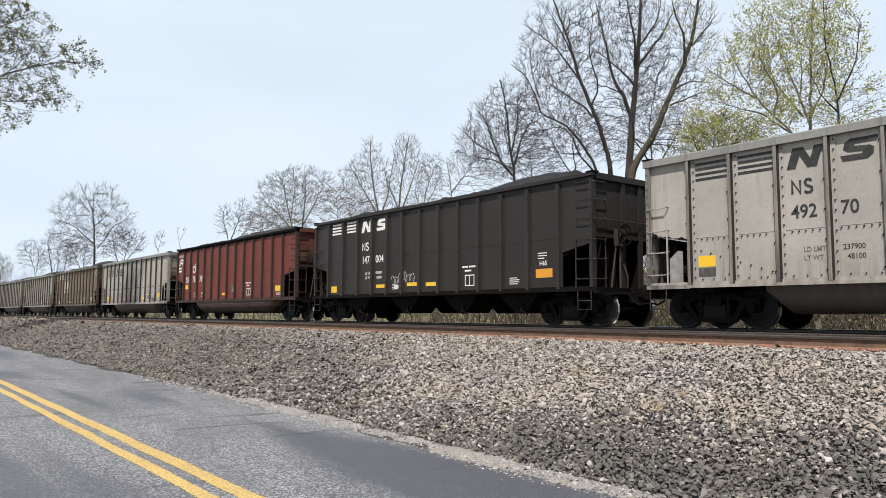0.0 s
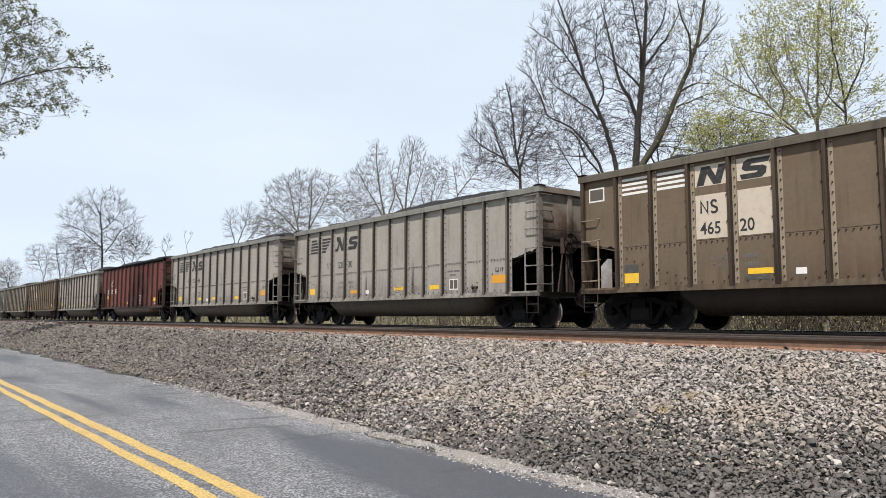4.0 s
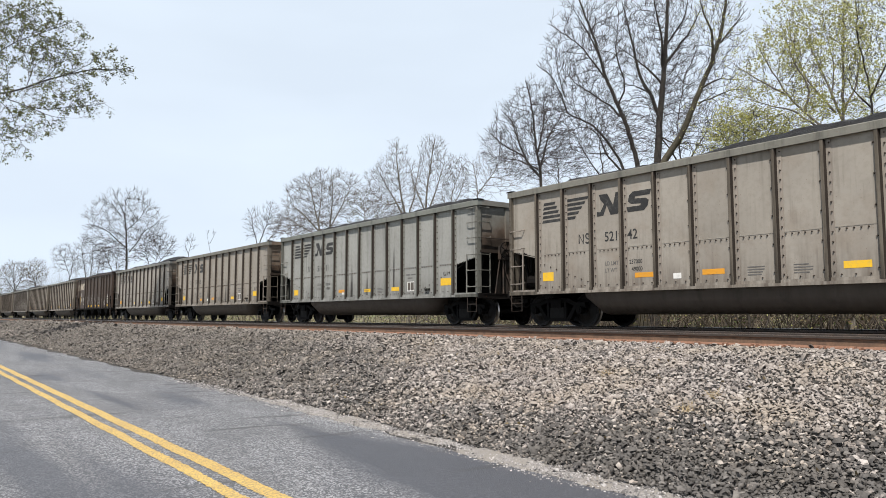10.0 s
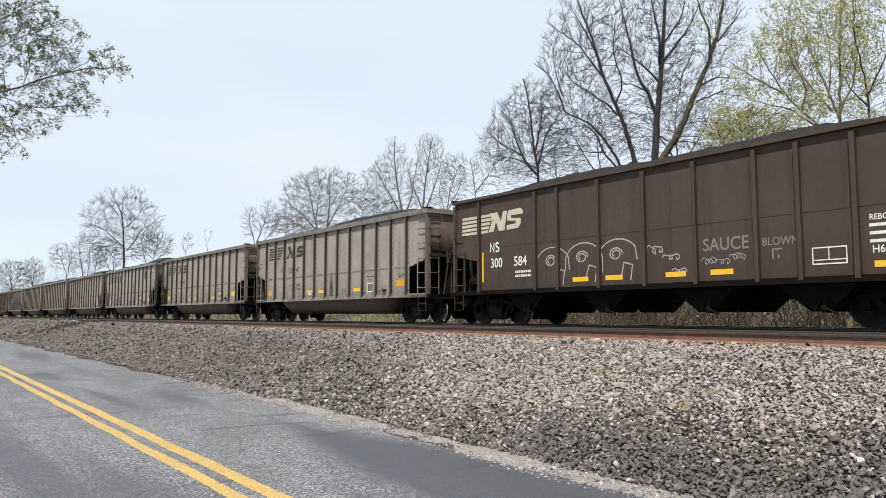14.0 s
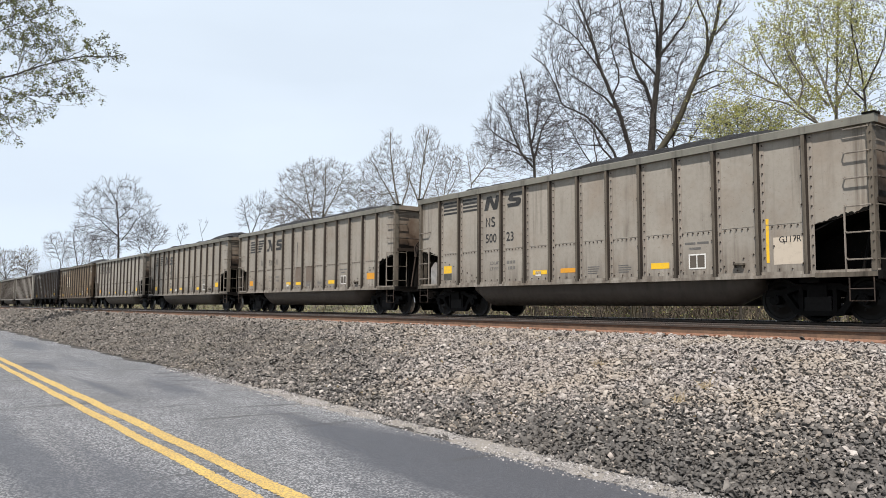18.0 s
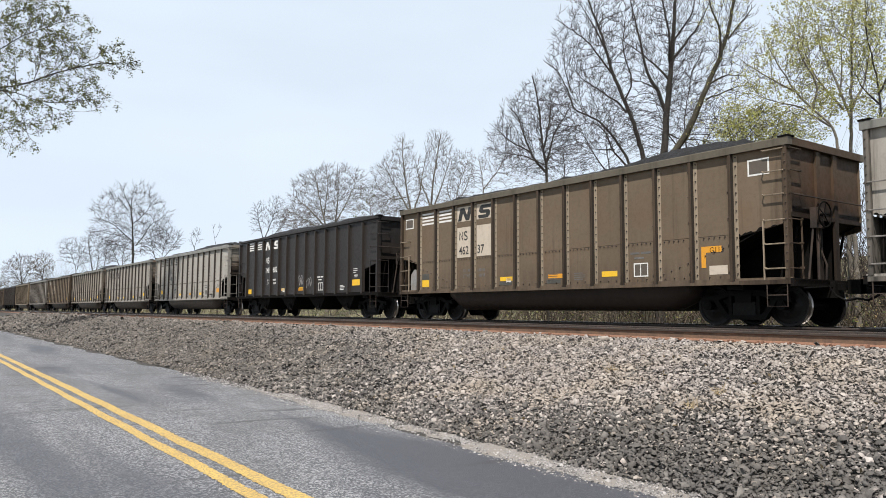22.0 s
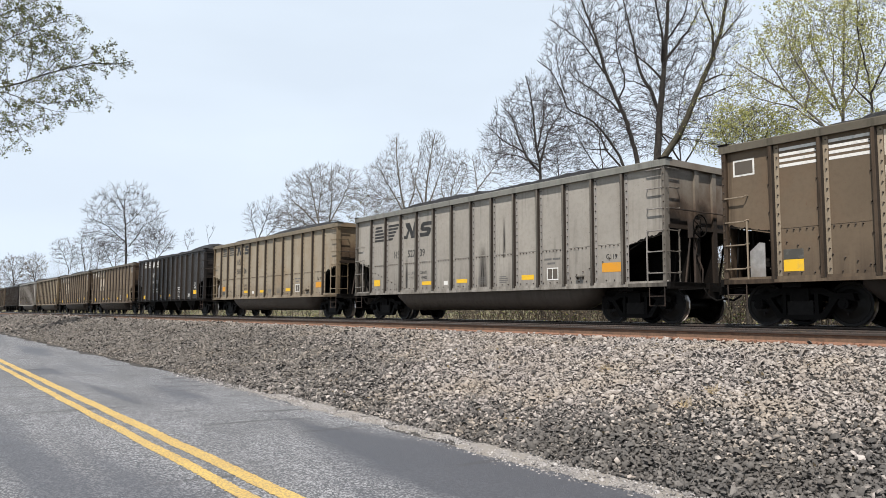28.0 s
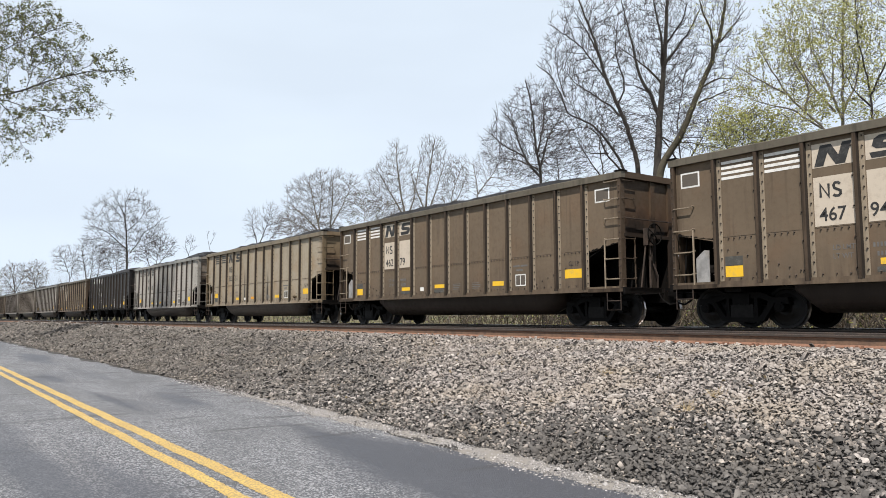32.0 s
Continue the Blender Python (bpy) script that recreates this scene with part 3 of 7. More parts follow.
def turn_all(rng, n, tilt=1.0):
    """n random turns, mostly about the vertical."""
    a, b, c = rng.uniform(0, 6.283, n), rng.normal(0, 0.45 * tilt, n), rng.normal(0, 0.45 * tilt, n)
    ca, sa, cb, sb, cc, sc = np.cos(a), np.sin(a), np.cos(b), np.sin(b), np.cos(c), np.sin(c)
    z, o = np.zeros(n), np.ones(n)
    ra = np.stack([ca, -sa, z, sa, ca, z, z, z, o], 1).reshape(-1, 3, 3)
    rb = np.stack([o, z, z, z, cb, -sb, z, sb, cb], 1).reshape(-1, 3, 3)
    rc = np.stack([cc, z, sc, z, o, z, -sc, z, cc], 1).reshape(-1, 3, 3)
    return ra @ rb @ rc


def stones(name, rng, n, x0, x1, y0, y1, size, material, lift=0.3, pick=None):
    """Broken stones strewn over a stretch of the bank."""
    x, y = rng.uniform(x0, x1, n), rng.uniform(y0, y1, n)
    y = y - inset(x) * np.clip((8.5 - y) / 2.4, 0, 1)
    if pick is not None:
        keep = pick(x, y, rng)
        x, y = x[keep], y[keep]
        n = len(x)
    s = size * np.exp(rng.normal(0, 0.30, n))
    sh = ROCK[None] * (1 + rng.normal(0, 0.17, (n, 8, 3))) * (s[:, None] * np.stack([rng.uniform(.75, 1.35, n), rng.uniform(.6, 1.0, n), rng.uniform(.5, .95, n)], 1))[:, None, :] * 0.5
    sh = np.einsum("nij,nkj->nki", turn_all(rng, n, 1.35), sh)
    sh += np.stack([x, y, bank_z(x, y) + s * lift * rng.uniform(-0.5, 1.7, n)], 1)[:, None, :]
    return mesh_from(name, sh.reshape(-1, 3), (ROCK_Q[None] + 8 * np.arange(n)[:, None, None]).reshape(-1, 4), material)


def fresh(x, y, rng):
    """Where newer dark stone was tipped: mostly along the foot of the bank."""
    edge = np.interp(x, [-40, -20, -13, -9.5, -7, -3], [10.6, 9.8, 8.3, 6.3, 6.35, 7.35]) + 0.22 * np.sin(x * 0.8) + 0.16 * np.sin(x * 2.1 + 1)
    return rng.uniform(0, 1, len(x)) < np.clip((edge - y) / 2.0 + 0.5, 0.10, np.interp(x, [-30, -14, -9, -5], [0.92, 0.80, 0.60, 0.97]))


def weathered_stone(x, rng):
    """Further along the bank more and more of the stone has weathered."""
    return rng.uniform(0, 1, len(x)) < np.interp(x, [-22, -7], [1, 0])


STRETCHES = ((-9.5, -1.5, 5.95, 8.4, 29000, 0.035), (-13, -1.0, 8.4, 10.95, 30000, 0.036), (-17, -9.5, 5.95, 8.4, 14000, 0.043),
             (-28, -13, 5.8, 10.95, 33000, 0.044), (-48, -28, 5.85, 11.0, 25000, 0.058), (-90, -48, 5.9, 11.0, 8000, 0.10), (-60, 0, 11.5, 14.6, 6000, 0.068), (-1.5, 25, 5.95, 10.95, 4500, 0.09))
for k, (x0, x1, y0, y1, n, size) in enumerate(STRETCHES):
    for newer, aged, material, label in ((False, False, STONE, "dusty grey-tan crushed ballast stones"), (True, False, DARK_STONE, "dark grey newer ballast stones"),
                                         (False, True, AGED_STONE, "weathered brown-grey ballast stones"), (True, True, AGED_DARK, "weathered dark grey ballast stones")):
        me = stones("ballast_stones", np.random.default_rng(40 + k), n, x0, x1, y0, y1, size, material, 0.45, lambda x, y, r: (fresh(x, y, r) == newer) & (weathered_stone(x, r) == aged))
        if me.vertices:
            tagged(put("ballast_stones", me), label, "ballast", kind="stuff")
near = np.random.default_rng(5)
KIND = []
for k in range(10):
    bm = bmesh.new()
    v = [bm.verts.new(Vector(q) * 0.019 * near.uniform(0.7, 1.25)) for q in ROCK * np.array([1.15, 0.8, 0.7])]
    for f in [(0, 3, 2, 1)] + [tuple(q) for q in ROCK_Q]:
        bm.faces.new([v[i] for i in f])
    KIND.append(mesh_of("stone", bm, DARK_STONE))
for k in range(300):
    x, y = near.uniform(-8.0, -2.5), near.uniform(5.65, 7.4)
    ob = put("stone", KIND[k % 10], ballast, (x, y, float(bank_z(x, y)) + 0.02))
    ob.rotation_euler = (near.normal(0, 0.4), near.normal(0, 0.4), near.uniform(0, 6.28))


# grit thinning out from the shoulder on to the road
n = 15000
x = -2 - 17 * near.uniform(0, 1, n) ** 1.25
y0 = 5.98 + near.normal(0, 0.27, n) + 0.08 * np.sin(x * 1.3)
y = y0 - inset(x)
s = 0.013 * np.exp(near.normal(0, 0.45, n)) * (1 + np.clip((-10 - x) / 25, 0, 1))
gz = np.interp(y0, [5.2, 5.65, 5.85, 6.3, 6.46, 6.9], [ROAD_Z - 0.025, ROAD_Z - 0.014, ROAD_Z + 0.006, ROAD_Z + 0.042, ROAD_Z + 0.10, ROAD_Z + 0.32])
sh = np.einsum("nij,nkj->nki", turn_all(near, n), ROCK[None] * s[:, None, None] * 0.5 * near.uniform(0.7, 1.2, (n, 1, 3)))
sh += np.stack([x, y, gz + 0.003], 1)[:, None, :]
tagged(put("shoulder_grit", mesh_from("shoulder_grit", sh.reshape(-1, 3), (ROCK_Q[None] + 8 * np.arange(n)[:, None, None]).reshape(-1, 4), PALE_GRIT)), "pale loose grit along the road edge", "grit", kind="stuff")


# ---- tracks ----
def rail_profile():
    half = [(0.0765, -0.190), (0.0765, -0.178), (0.030, -0.163), (0.010, -0.145), (0.010, -0.060), (0.018, -0.048), (0.0375, -0.040), (0.0375, -0.012), (0.030, -0.003), (0.012, 0.0)]
    return half + [(-p, q) for p, q in half[::-1]]


def rail_mesh(x0, x1, web):
    bm = bmesh.new()
    prism(bm, rail_profile(), ALONG_X, x0, x1)
    me = mesh_of("rail", bm, web)
    for m in (RAIL_TOP, RAIL_DARK, PLATE):
        me.materials.append(m)
    for f in me.polygons:
        z = f.center.z
        if z > -0.004 and abs(f.center.y) < 0.03 and f.normal.z > 0.8:
            f.material_index = 1
        elif z > -0.03:
            f.material_index = 2
        elif z < -0.15 and web is RAIL_RUST:
            f.material_index = 3
    return me


bm = bmesh.new()
box(bm, -0.11, 0.11, -1.3, 1.3, -0.37, -0.205)
bmesh.ops.bevel(bm, geom=bm.edges[:], offset=0.012, segments=1, affect="EDGES")
TIE_MESH = mesh_of("tie", bm, TIE)
bm = bmesh.new()
box(bm, -0.095, 0.095, -0.19, 0.19, -0.206, -0.187)
box(bm, -0.095, 0.095, -0.105, -0.08, -0.187, -0.172)
box(bm, -0.095, 0.095, 0.08, 0.105, -0.187, -0.172)
for sx, sy in ((-0.05, -0.09), (0.05, 0.09), (0.06, -0.14), (-0.06, 0.14)):
    box(bm, sx - 0.012, sx + 0.012, sy - 0.018, sy + 0.018, -0.19, -0.150)
PLATE_MESH = mesh_of("tie_plate", bm, PLATE)
RAIL_MESH, DARK_RAIL = rail_mesh(-260, 80, RAIL_RUST), rail_mesh(-260, 80, RAIL_DARK)

for name, yc, x0, label in (("near_track", NEAR_Y, -74.0, "empty railway track with rusty rails on ties"), ("train_track", TRACK_Y, -40.0, "railway track under the passing train")):
    track = tagged(new("railway_track"), label, "railway track", "two parallel tracks")
    track.location = (0, yc, 0)
    put("rail", RAIL_MESH if name == "near_track" else DARK_RAIL, track, (0, -GAUGE, 0))
    put("rail", DARK_RAIL, track, (0, GAUGE, 0))
    trng = random.Random(8)
    x = x0
    while x < 6:
        put("tie", TIE_MESH, track, (x, trng.uniform(-0.06, 0.06), trng.uniform(-0.012, 0.004)))
        put("tie_plate", PLATE_MESH, track, (x, -GAUGE, 0))
        if name == "near_track":
            put("tie_plate", PLATE_MESH, track, (x, GAUGE, 0))
        x += 0.53

# ---- the coal train ----
CAR_L, SHEET_Y, OUT_Y = 16.17, 1.53, 1.625
FLOOR_Z, SILL_Z, CHORD_Z, TOP_Z, RIVET_Z = 1.0, 0.90, 3.77, 3.93, 1.97
# half length and ribs of the three kinds of body
FORMS = {"tub": (7.32, [-6.19 + 1.018 * k for k in range(13)]), "hopper": (7.20, [-6.13, -5.05, -4.0, -3.02, -2.07, -1.15, -0.15, 0.85, 1.83, 2.80, 3.80, 4.87, 6.02]),
         "long_bay": (7.34, [-6.07, -3.57, -2.69, -1.22, 0.23, 1.66, 3.15, 4.08, 5.18, 6.20])}
FORM, (HALF, RIB_X) = "tub", FORMS["tub"]
BOGIE_X, WHEEL_R, AXLE = 5.95, 0.457, 0.889
MESHES = {}


def use_form(name):
    global FORM, HALF, RIB_X
    FORM, (HALF, RIB_X) = name, FORMS[name]


def cached(key, material, make, smooth=False):
    """One mesh for each shape and paint, shared by all cars that have them."""
    first, own = (FORM, key), (FORM, key, material.name)
    if first not in MESHES:
        bm = bmesh.new()
        make(bm)
        MESHES[first] = MESHES[own] = mesh_of(key, bm, material, smooth)
    if own not in MESHES:
        me = MESHES[first].copy()
        me.materials[0] = material
        MESHES[own] = me
    return MESHES[own]


def side_sheet(bm):
    o = [(-HALF, 2.16), (RIB_X[0] - 0.1, 1.93), (RIB_X[0] - 0.1, FLOOR_Z), (RIB_X[-1] + 0.1, FLOOR_Z), (RIB_X[-1] + 0.1, 1.93), (HALF, 2.16), (HALF, CHORD_Z), (-HALF, CHORD_Z)]
    prism(bm, o, ALONG_Y, -SHEET_Y, -SHEET_Y + 0.02)


def far_sheet(bm):
    o = [(-HALF, 2.16), (RIB_X[0] - 0.1, 1.93), (RIB_X[0] - 0.1, FLOOR_Z), (RIB_X[-1] + 0.1, FLOOR_Z), (RIB_X[-1] + 0.1, 1.93), (HALF, 2.16), (HALF, CHORD_Z), (-HALF, CHORD_Z)]
    prism(bm, o, ALONG_Y, SHEET_Y - 0.02, SHEET_Y)
    for x in RIB_X:
        box(bm, x - 0.06, x + 0.06, SHEET_Y, OUT_Y, FLOOR_Z, CHORD_Z)


def rib(bm):
    o = [(-0.085, -SHEET_Y - 0.001), (-0.085, -SHEET_Y - 0.012), (-0.058, -SHEET_Y - 0.012), (-0.048, -OUT_Y), (0.022, -OUT_Y), (0.036, -SHEET_Y - 0.001)]
    prism(bm, o, ALONG_Z, FLOOR_Z - 0.03, CHORD_Z)
    box(bm, -0.06, 0.05, -OUT_Y + 0.002, -SHEET_Y - 0.002, FLOOR_Z - 0.031, FLOOR_Z + 0.035)


def rib_flange(bm):
    o = [(0.037, -SHEET_Y - 0.001), (0.037, -SHEET_Y - 0.012), (0.135, -SHEET_Y - 0.012), (0.135, -SHEET_Y - 0.001)]
    prism(bm, o, ALONG_Z, FLOOR_Z - 0.03, CHORD_Z - 0.02)


def light_rib(bm):
    o = [(-0.05, -SHEET_Y - 0.001), (-0.05, -OUT_Y), (0.05, -OUT_Y), (0.05, -SHEET_Y - 0.001)]
    prism(bm, o, ALONG_Z, FLOOR_Z - 0.03, CHORD_Z)


def rivet(bm, x, y, z, r=0.021, h=0.03):
    ring = ((1, 0), (0, 1), (-1, 0), (0, -1))
    a = [bm.verts.new((x + r * p, y, z + r * q)) for p, q in ring]
    c = [bm.verts.new((x + 0.6 * r * p, y - h, z + 0.6 * r * q)) for p, q in ring]
    for k in range(4):
        bm.faces.new((a[k], a[(k + 1) % 4], c[(k + 1) % 4], c[k]))
    bm.faces.new(c)


def rivets(bm):
    for x in RIB_X:
        for k in range(14):
            z = 1.14 + k * 0.196
            rivet(bm, x + 0.10, -SHEET_Y - 0.012, z)
            if k % 3 == 0:
                rivet(bm, x - 0.11, -SHEET_Y, z + 0.05)
    x = RIB_X[0]
    while x < RIB_X[-1]:
        if min(abs(x - r) for r in RIB_X) > 0.15:
            rivet(bm, x, -SHEET_Y, RIVET_Z)
            if int(x * 7) % 2:
                rivet(bm, x, -SHEET_Y, FLOOR_Z + 0.09, 0.018)
        x += 0.135
    for s, x0 in ((1, RIB_X[0]), (-1, RIB_X[-1])):
        for k in range(8):
            x = x0 + s * (0.25 + 0.23 * k)
            if min(abs(x - r) for r in RIB_X) > 0.14:
                rivet(bm, x, -SHEET_Y, 1.72 - 0.075 * k)
    for s in (-1, 1):
        for k in range(16):
            rivet(bm, s * (HALF - 0.03), -OUT_Y + 0.01, 1.2 + 0.17 * k, 0.018)


def few_rivets(bm):
    for x in RIB_X:
        for k in (3, 4, 5, 9, 12):
            rivet(bm, x + 0.08, -SHEET_Y, 1.14 + k * 0.2, 0.014, 0.012)


def seam(bm):
    box(bm, RIB_X[0], RIB_X[-1], -SHEET_Y - 0.006, -SHEET_Y, 2.32, 2.335)


def low_seam(bm):
    box(bm, RIB_X[0], RIB_X[-1], -SHEET_Y - 0.007, -SHEET_Y, 2.005, 2.02)


def chord_near(bm):
    prism(bm, [(-OUT_Y - 0.01, CHORD_Z - 0.01), (-OUT_Y - 0.01, TOP_Z - 0.02), (-OUT_Y + 0.01, TOP_Z), (-1.47, TOP_Z), (-1.47, CHORD_Z)], ALONG_X, -HALF - 0.06, HALF + 0.06)


def chord_far(bm):
    box(bm, -HALF - 0.06, HALF + 0.06, 1.47, OUT_Y + 0.01, CHORD_Z, TOP_Z)


def thin_chord(bm):
    box(bm, -HALF - 0.04, HALF + 0.04, -OUT_Y - 0.005, -1.50, TOP_Z - 0.09, TOP_Z)
    box(bm, -HALF, HALF, -SHEET_Y - 0.004, -1.50, CHORD_Z - 0.01, TOP_Z - 0.09)


def end_chord(bm):
    prism(bm, [(-1.47, TOP_Z), (0, TOP_Z + 0.0), (1.47, TOP_Z), (1.47, CHORD_Z), (0, CHORD_Z), (-1.47, CHORD_Z)], ALONG_X, HALF - 0.1, HALF + 0.06)


def corner_cap(bm):
    box(bm, HALF - 0.16, HALF + 0.08, -OUT_Y - 0.02, -1.40, TOP_Z, TOP_Z + 0.035)


def side_sill(bm):
    box(bm, -HALF - 0.05, HALF + 0.05, -OUT_Y + 0.005, -1.44, SILL_Z, FLOOR_Z - 0.032)
    box(bm, -HALF - 0.05, HALF + 0.05, -OUT_Y + 0.03, -OUT_Y + 0.045, FLOOR_Z - 0.032, FLOOR_Z + 0.03)


def sill_end(bm):
    """The darker last length of the sill, beneath the end opening."""
    box(bm, RIB_X[-1] + 0.16, HALF + 0.052, -OUT_Y + 0.001, -OUT_Y + 0.028, SILL_Z - 0.012, FLOOR_Z - 0.02)


def far_sill(bm):
    box(bm, -HALF - 0.05, HALF + 0.05, 1.44, OUT_Y, SILL_Z, FLOOR_Z + 0.02)


def corner_post(bm):
    prism(bm, [(HALF - 0.09, -SHEET_Y), (HALF - 0.09, -OUT_Y + 0.005), (HALF + 0.005, -OUT_Y + 0.005), (HALF + 0.005, -1.45), (HALF - 0.012, -1.45), (HALF - 0.012, -SHEET_Y)], ALONG_Z, FLOOR_Z, CHORD_Z)


def end_sheet(bm):
    box(bm, HALF - 0.06, HALF - 0.04, -1.5, 1.5, 2.30, CHORD_Z)


def end_post(bm):
    box(bm, HALF - 0.04, HALF + 0.02, -0.08, 0.08, 1.0, CHORD_Z)


def end_beam(bm):
    box(bm, HALF - 0.038, HALF + 0.015, -1.5, 1.5, 2.28, 2.36)


def slope_sheet(bm):
    prism(bm, [(HALF - 0.05, 2.34), (4.6, 1.15), (4.6, 1.12), (HALF - 0.05, 2.31)], ALONG_Y, -1.5, 1.5)


def end_gusset(bm):
    for y in (-0.5, 0.5):
        prism(bm, [(4.7, 1.0), (HALF - 0.12, 1.0), (HALF - 0.12, 2.29), (HALF - 0.3, 2.20), (4.7, 1.14)], ALONG_Y, y - 0.01, y + 0.01)


def end_plate(bm):
    box(bm, -HALF + 0.03, -HALF + 0.05, -1.42, 1.42, 1.0, 2.12)


def inner_plate(bm):
    """Bulkhead between the end sill and the slope sheet, down the middle of the car."""
    prism(bm, [(-HALF + 0.14, 1.0), (-4.7, 1.0), (-4.7, 1.14), (-HALF + 0.3, 2.20), (-HALF + 0.14, 2.24)], ALONG_Y, 0.60, 0.62)


def soot_fringe(seed):
    """Coal soot caught along the raked lower edge of the side sheet's end."""
    r = random.Random(seed)
    x0, x1, n = RIB_X[-1] + 0.10, HALF - 0.10, 34
    low = [(x0 + (x1 - x0) * k / n, 1.93 + 0.23 * (x0 + (x1 - x0) * k / n - x0) / (HALF - x0)) for k in range(n + 1)]
    high, h = [], 0.03
    for p, q in low:
        h = min(max(h + r.uniform(-0.035, 0.03), 0.012), 0.075)
        high.append((p, q + h))
    return [[low[k], low[k + 1], high[k + 1], high[k]] for k in range(n)]


def end_deck(bm):
    box(bm, 5.9, HALF + 0.1, -1.44, 1.44, SILL_Z, FLOOR_Z - 0.02)
    box(bm, HALF + 0.02, HALF + 0.1, -OUT_Y, OUT_Y, SILL_Z - 0.06, FLOOR_Z)
    for y in (-1.2, -0.75, 0.6, 1.1):
        bar(bm, (6.9, y, FLOOR_Z), (6.9 + 0.2 * abs(y), y, 2.15), 0.03, 5)


def tub_shape(bm, y0, y1):
    n, rings = 13, []
    for x, s in ((-4.55, 0.0), (-4.2, 1.0), (4.05, 1.0), (4.75, 0.0)):
        r = []
        for k in range(n):
            a = math.pi * k / (n - 1)
            c, w = math.cos(a), math.sin(a) ** 0.95
            r.append(bm.verts.new((x, (y0 + y1) / 2 - c * (y1 - y0) / 2, 0.98 - (0.12 + 0.53 * w * (0.35 + 0.65 * s)) * (1 if 0 < k < n - 1 else 0.3))))
        rings.append(r)
    for a, c in zip(rings, rings[1:]):
        for k in range(n - 1):
            bm.faces.new((a[k], a[k + 1], c[k + 1], c[k]))
    bm.faces.new(rings[0])
    bm.faces.new(rings[-1][::-1])


def near_tub(bm):
    tub_shape(bm, -1.42, -0.22)


# pale strip that draws the highlight along the tub's upper edge
def tub_ledge(bm):
    box(bm, -4.1, 3.98, -1.425, -1.40, 0.79, 0.815)


def far_tub(bm):
    tub_shape(bm, 0.22, 1.42)


def hopper(bm):
    for y0, y1 in ((-1.40, -0.25), (0.25, 1.40)):
        top = [(-0.95, y0), (0.95, y0), (0.95, y1), (-0.95, y1)]
        lo = [(-0.16, y0 + 0.12), (0.22, y0 + 0.12), (0.22, y1 - 0.1), (-0.16, y1 - 0.1)]
        a = [bm.verts.new((x, y, 1.0)) for x, y in top]
        c = [bm.verts.new((x, y, 0.34)) for x, y in lo]
        for k in range(4):
            bm.faces.new((a[k], a[(k + 1) % 4], c[(k + 1) % 4], c[k]))
        bm.faces.new(c[::-1])
        bm.faces.new(a)


def gate(bm):
    box(bm, 0.10, 0.20, -1.36, -1.22, 0.32, 0.62)
    bar(bm, (0.16, -1.40, 0.42), (0.16, -1.16, 0.42), 0.06, 8)
    bar(bm, (0.16, -1.38, 0.42), (0.42, -1.38, 0.30), 0.022, 5)
    bar(bm, (0.1, -1.36, 0.6), (-0.05, -1.36, 0.36), 0.025, 5)


def centre_sill(bm):
    box(bm, -HALF - 0.2, HALF + 0.2, -0.2, 0.2, 0.62, 0.98)
    for s in (-1, 1):
        box(bm, s * BOGIE_X - 0.2, s * BOGIE_X + 0.2, -1.4, 1.4, 0.80, 0.92)


def floor_plate(bm):
    box(bm, -6.2, 6.2, -1.5, 1.5, 0.985, 1.0)


def grab(bm):
    y = -SHEET_Y - 0.10
    tube(bm, [(HALF - 0.06, -OUT_Y - 0.02, 0.0), (HALF - 0.10, y, 0.0), (HALF - 0.50, y, 0.0), (HALF - 0.54, y + 0.02, 0.03), (HALF - 0.55, -SHEET_Y, 0.03)], 0.016, 5)


def end_grab(bm):
    x = HALF + 0.06
    tube(bm, [(HALF, -1.56, 0.0), (x, -1.54, 0.0), (x, -1.14, 0.0), (x - 0.02, -1.10, 0.03), (HALF - 0.05, -1.09, 0.03)], 0.016, 5)


def stile(bm):
    box(bm, HALF - 0.562, HALF - 0.538, -OUT_Y + 0.005, -OUT_Y + 0.04, FLOOR_Z - 0.02, 2.22)


def end_stile(bm):
    box(bm, HALF + 0.0, HALF + 0.03, -1.12, -1.096, FLOOR_Z - 0.02, 2.22)


def stirrup(bm):
    y = -OUT_Y + 0.02
    tube(bm, [(HALF - 0.50, y, SILL_Z), (HALF - 0.50, y, 0.43), (HALF - 0.06, y, 0.43), (HALF - 0.06, y, SILL_Z)], 0.014, 5)
    bar(bm, (HALF - 0.50, y, 0.66), (HALF - 0.06, y, 0.66), 0.013, 5)


def coupler(bm):
    box(bm, HALF + 0.1, HALF + 0.48, -0.07, 0.07, 0.78, 0.92)
    box(bm, HALF + 0.44, CAR_L / 2 + 0.05, -0.16, 0.14, 0.70, 1.0)
    bar(bm, (HALF + 0.15, -0.16, 0.86), (HALF + 0.15, -1.35, 0.80), 0.016, 5)
    tube(bm, [(HALF + 0.2, -0.45, 0.86), (HALF + 0.35, -0.46, 0.66), (HALF + 0.55, -0.45, 0.56), (CAR_L / 2, -0.44, 0.60)], 0.025, 5)


def brake_wheel(bm):
    x, n, y, z = HALF + 0.26, 14, -0.62, 2.36
    ring = [(x, y + 0.27 * math.cos(6.2832 * k / n), z + 0.27 * math.sin(6.2832 * k / n)) for k in range(n)]
    for k in range(n):
        bar(bm, ring[k], ring[(k + 1) % n], 0.016, 5)
    for k in range(0, n, 3):
        bar(bm, ring[k], (x - 0.02, y, z), 0.012, 4)
    bar(bm, (x + 0.01, y, z), (HALF, y, z), 0.028, 6)


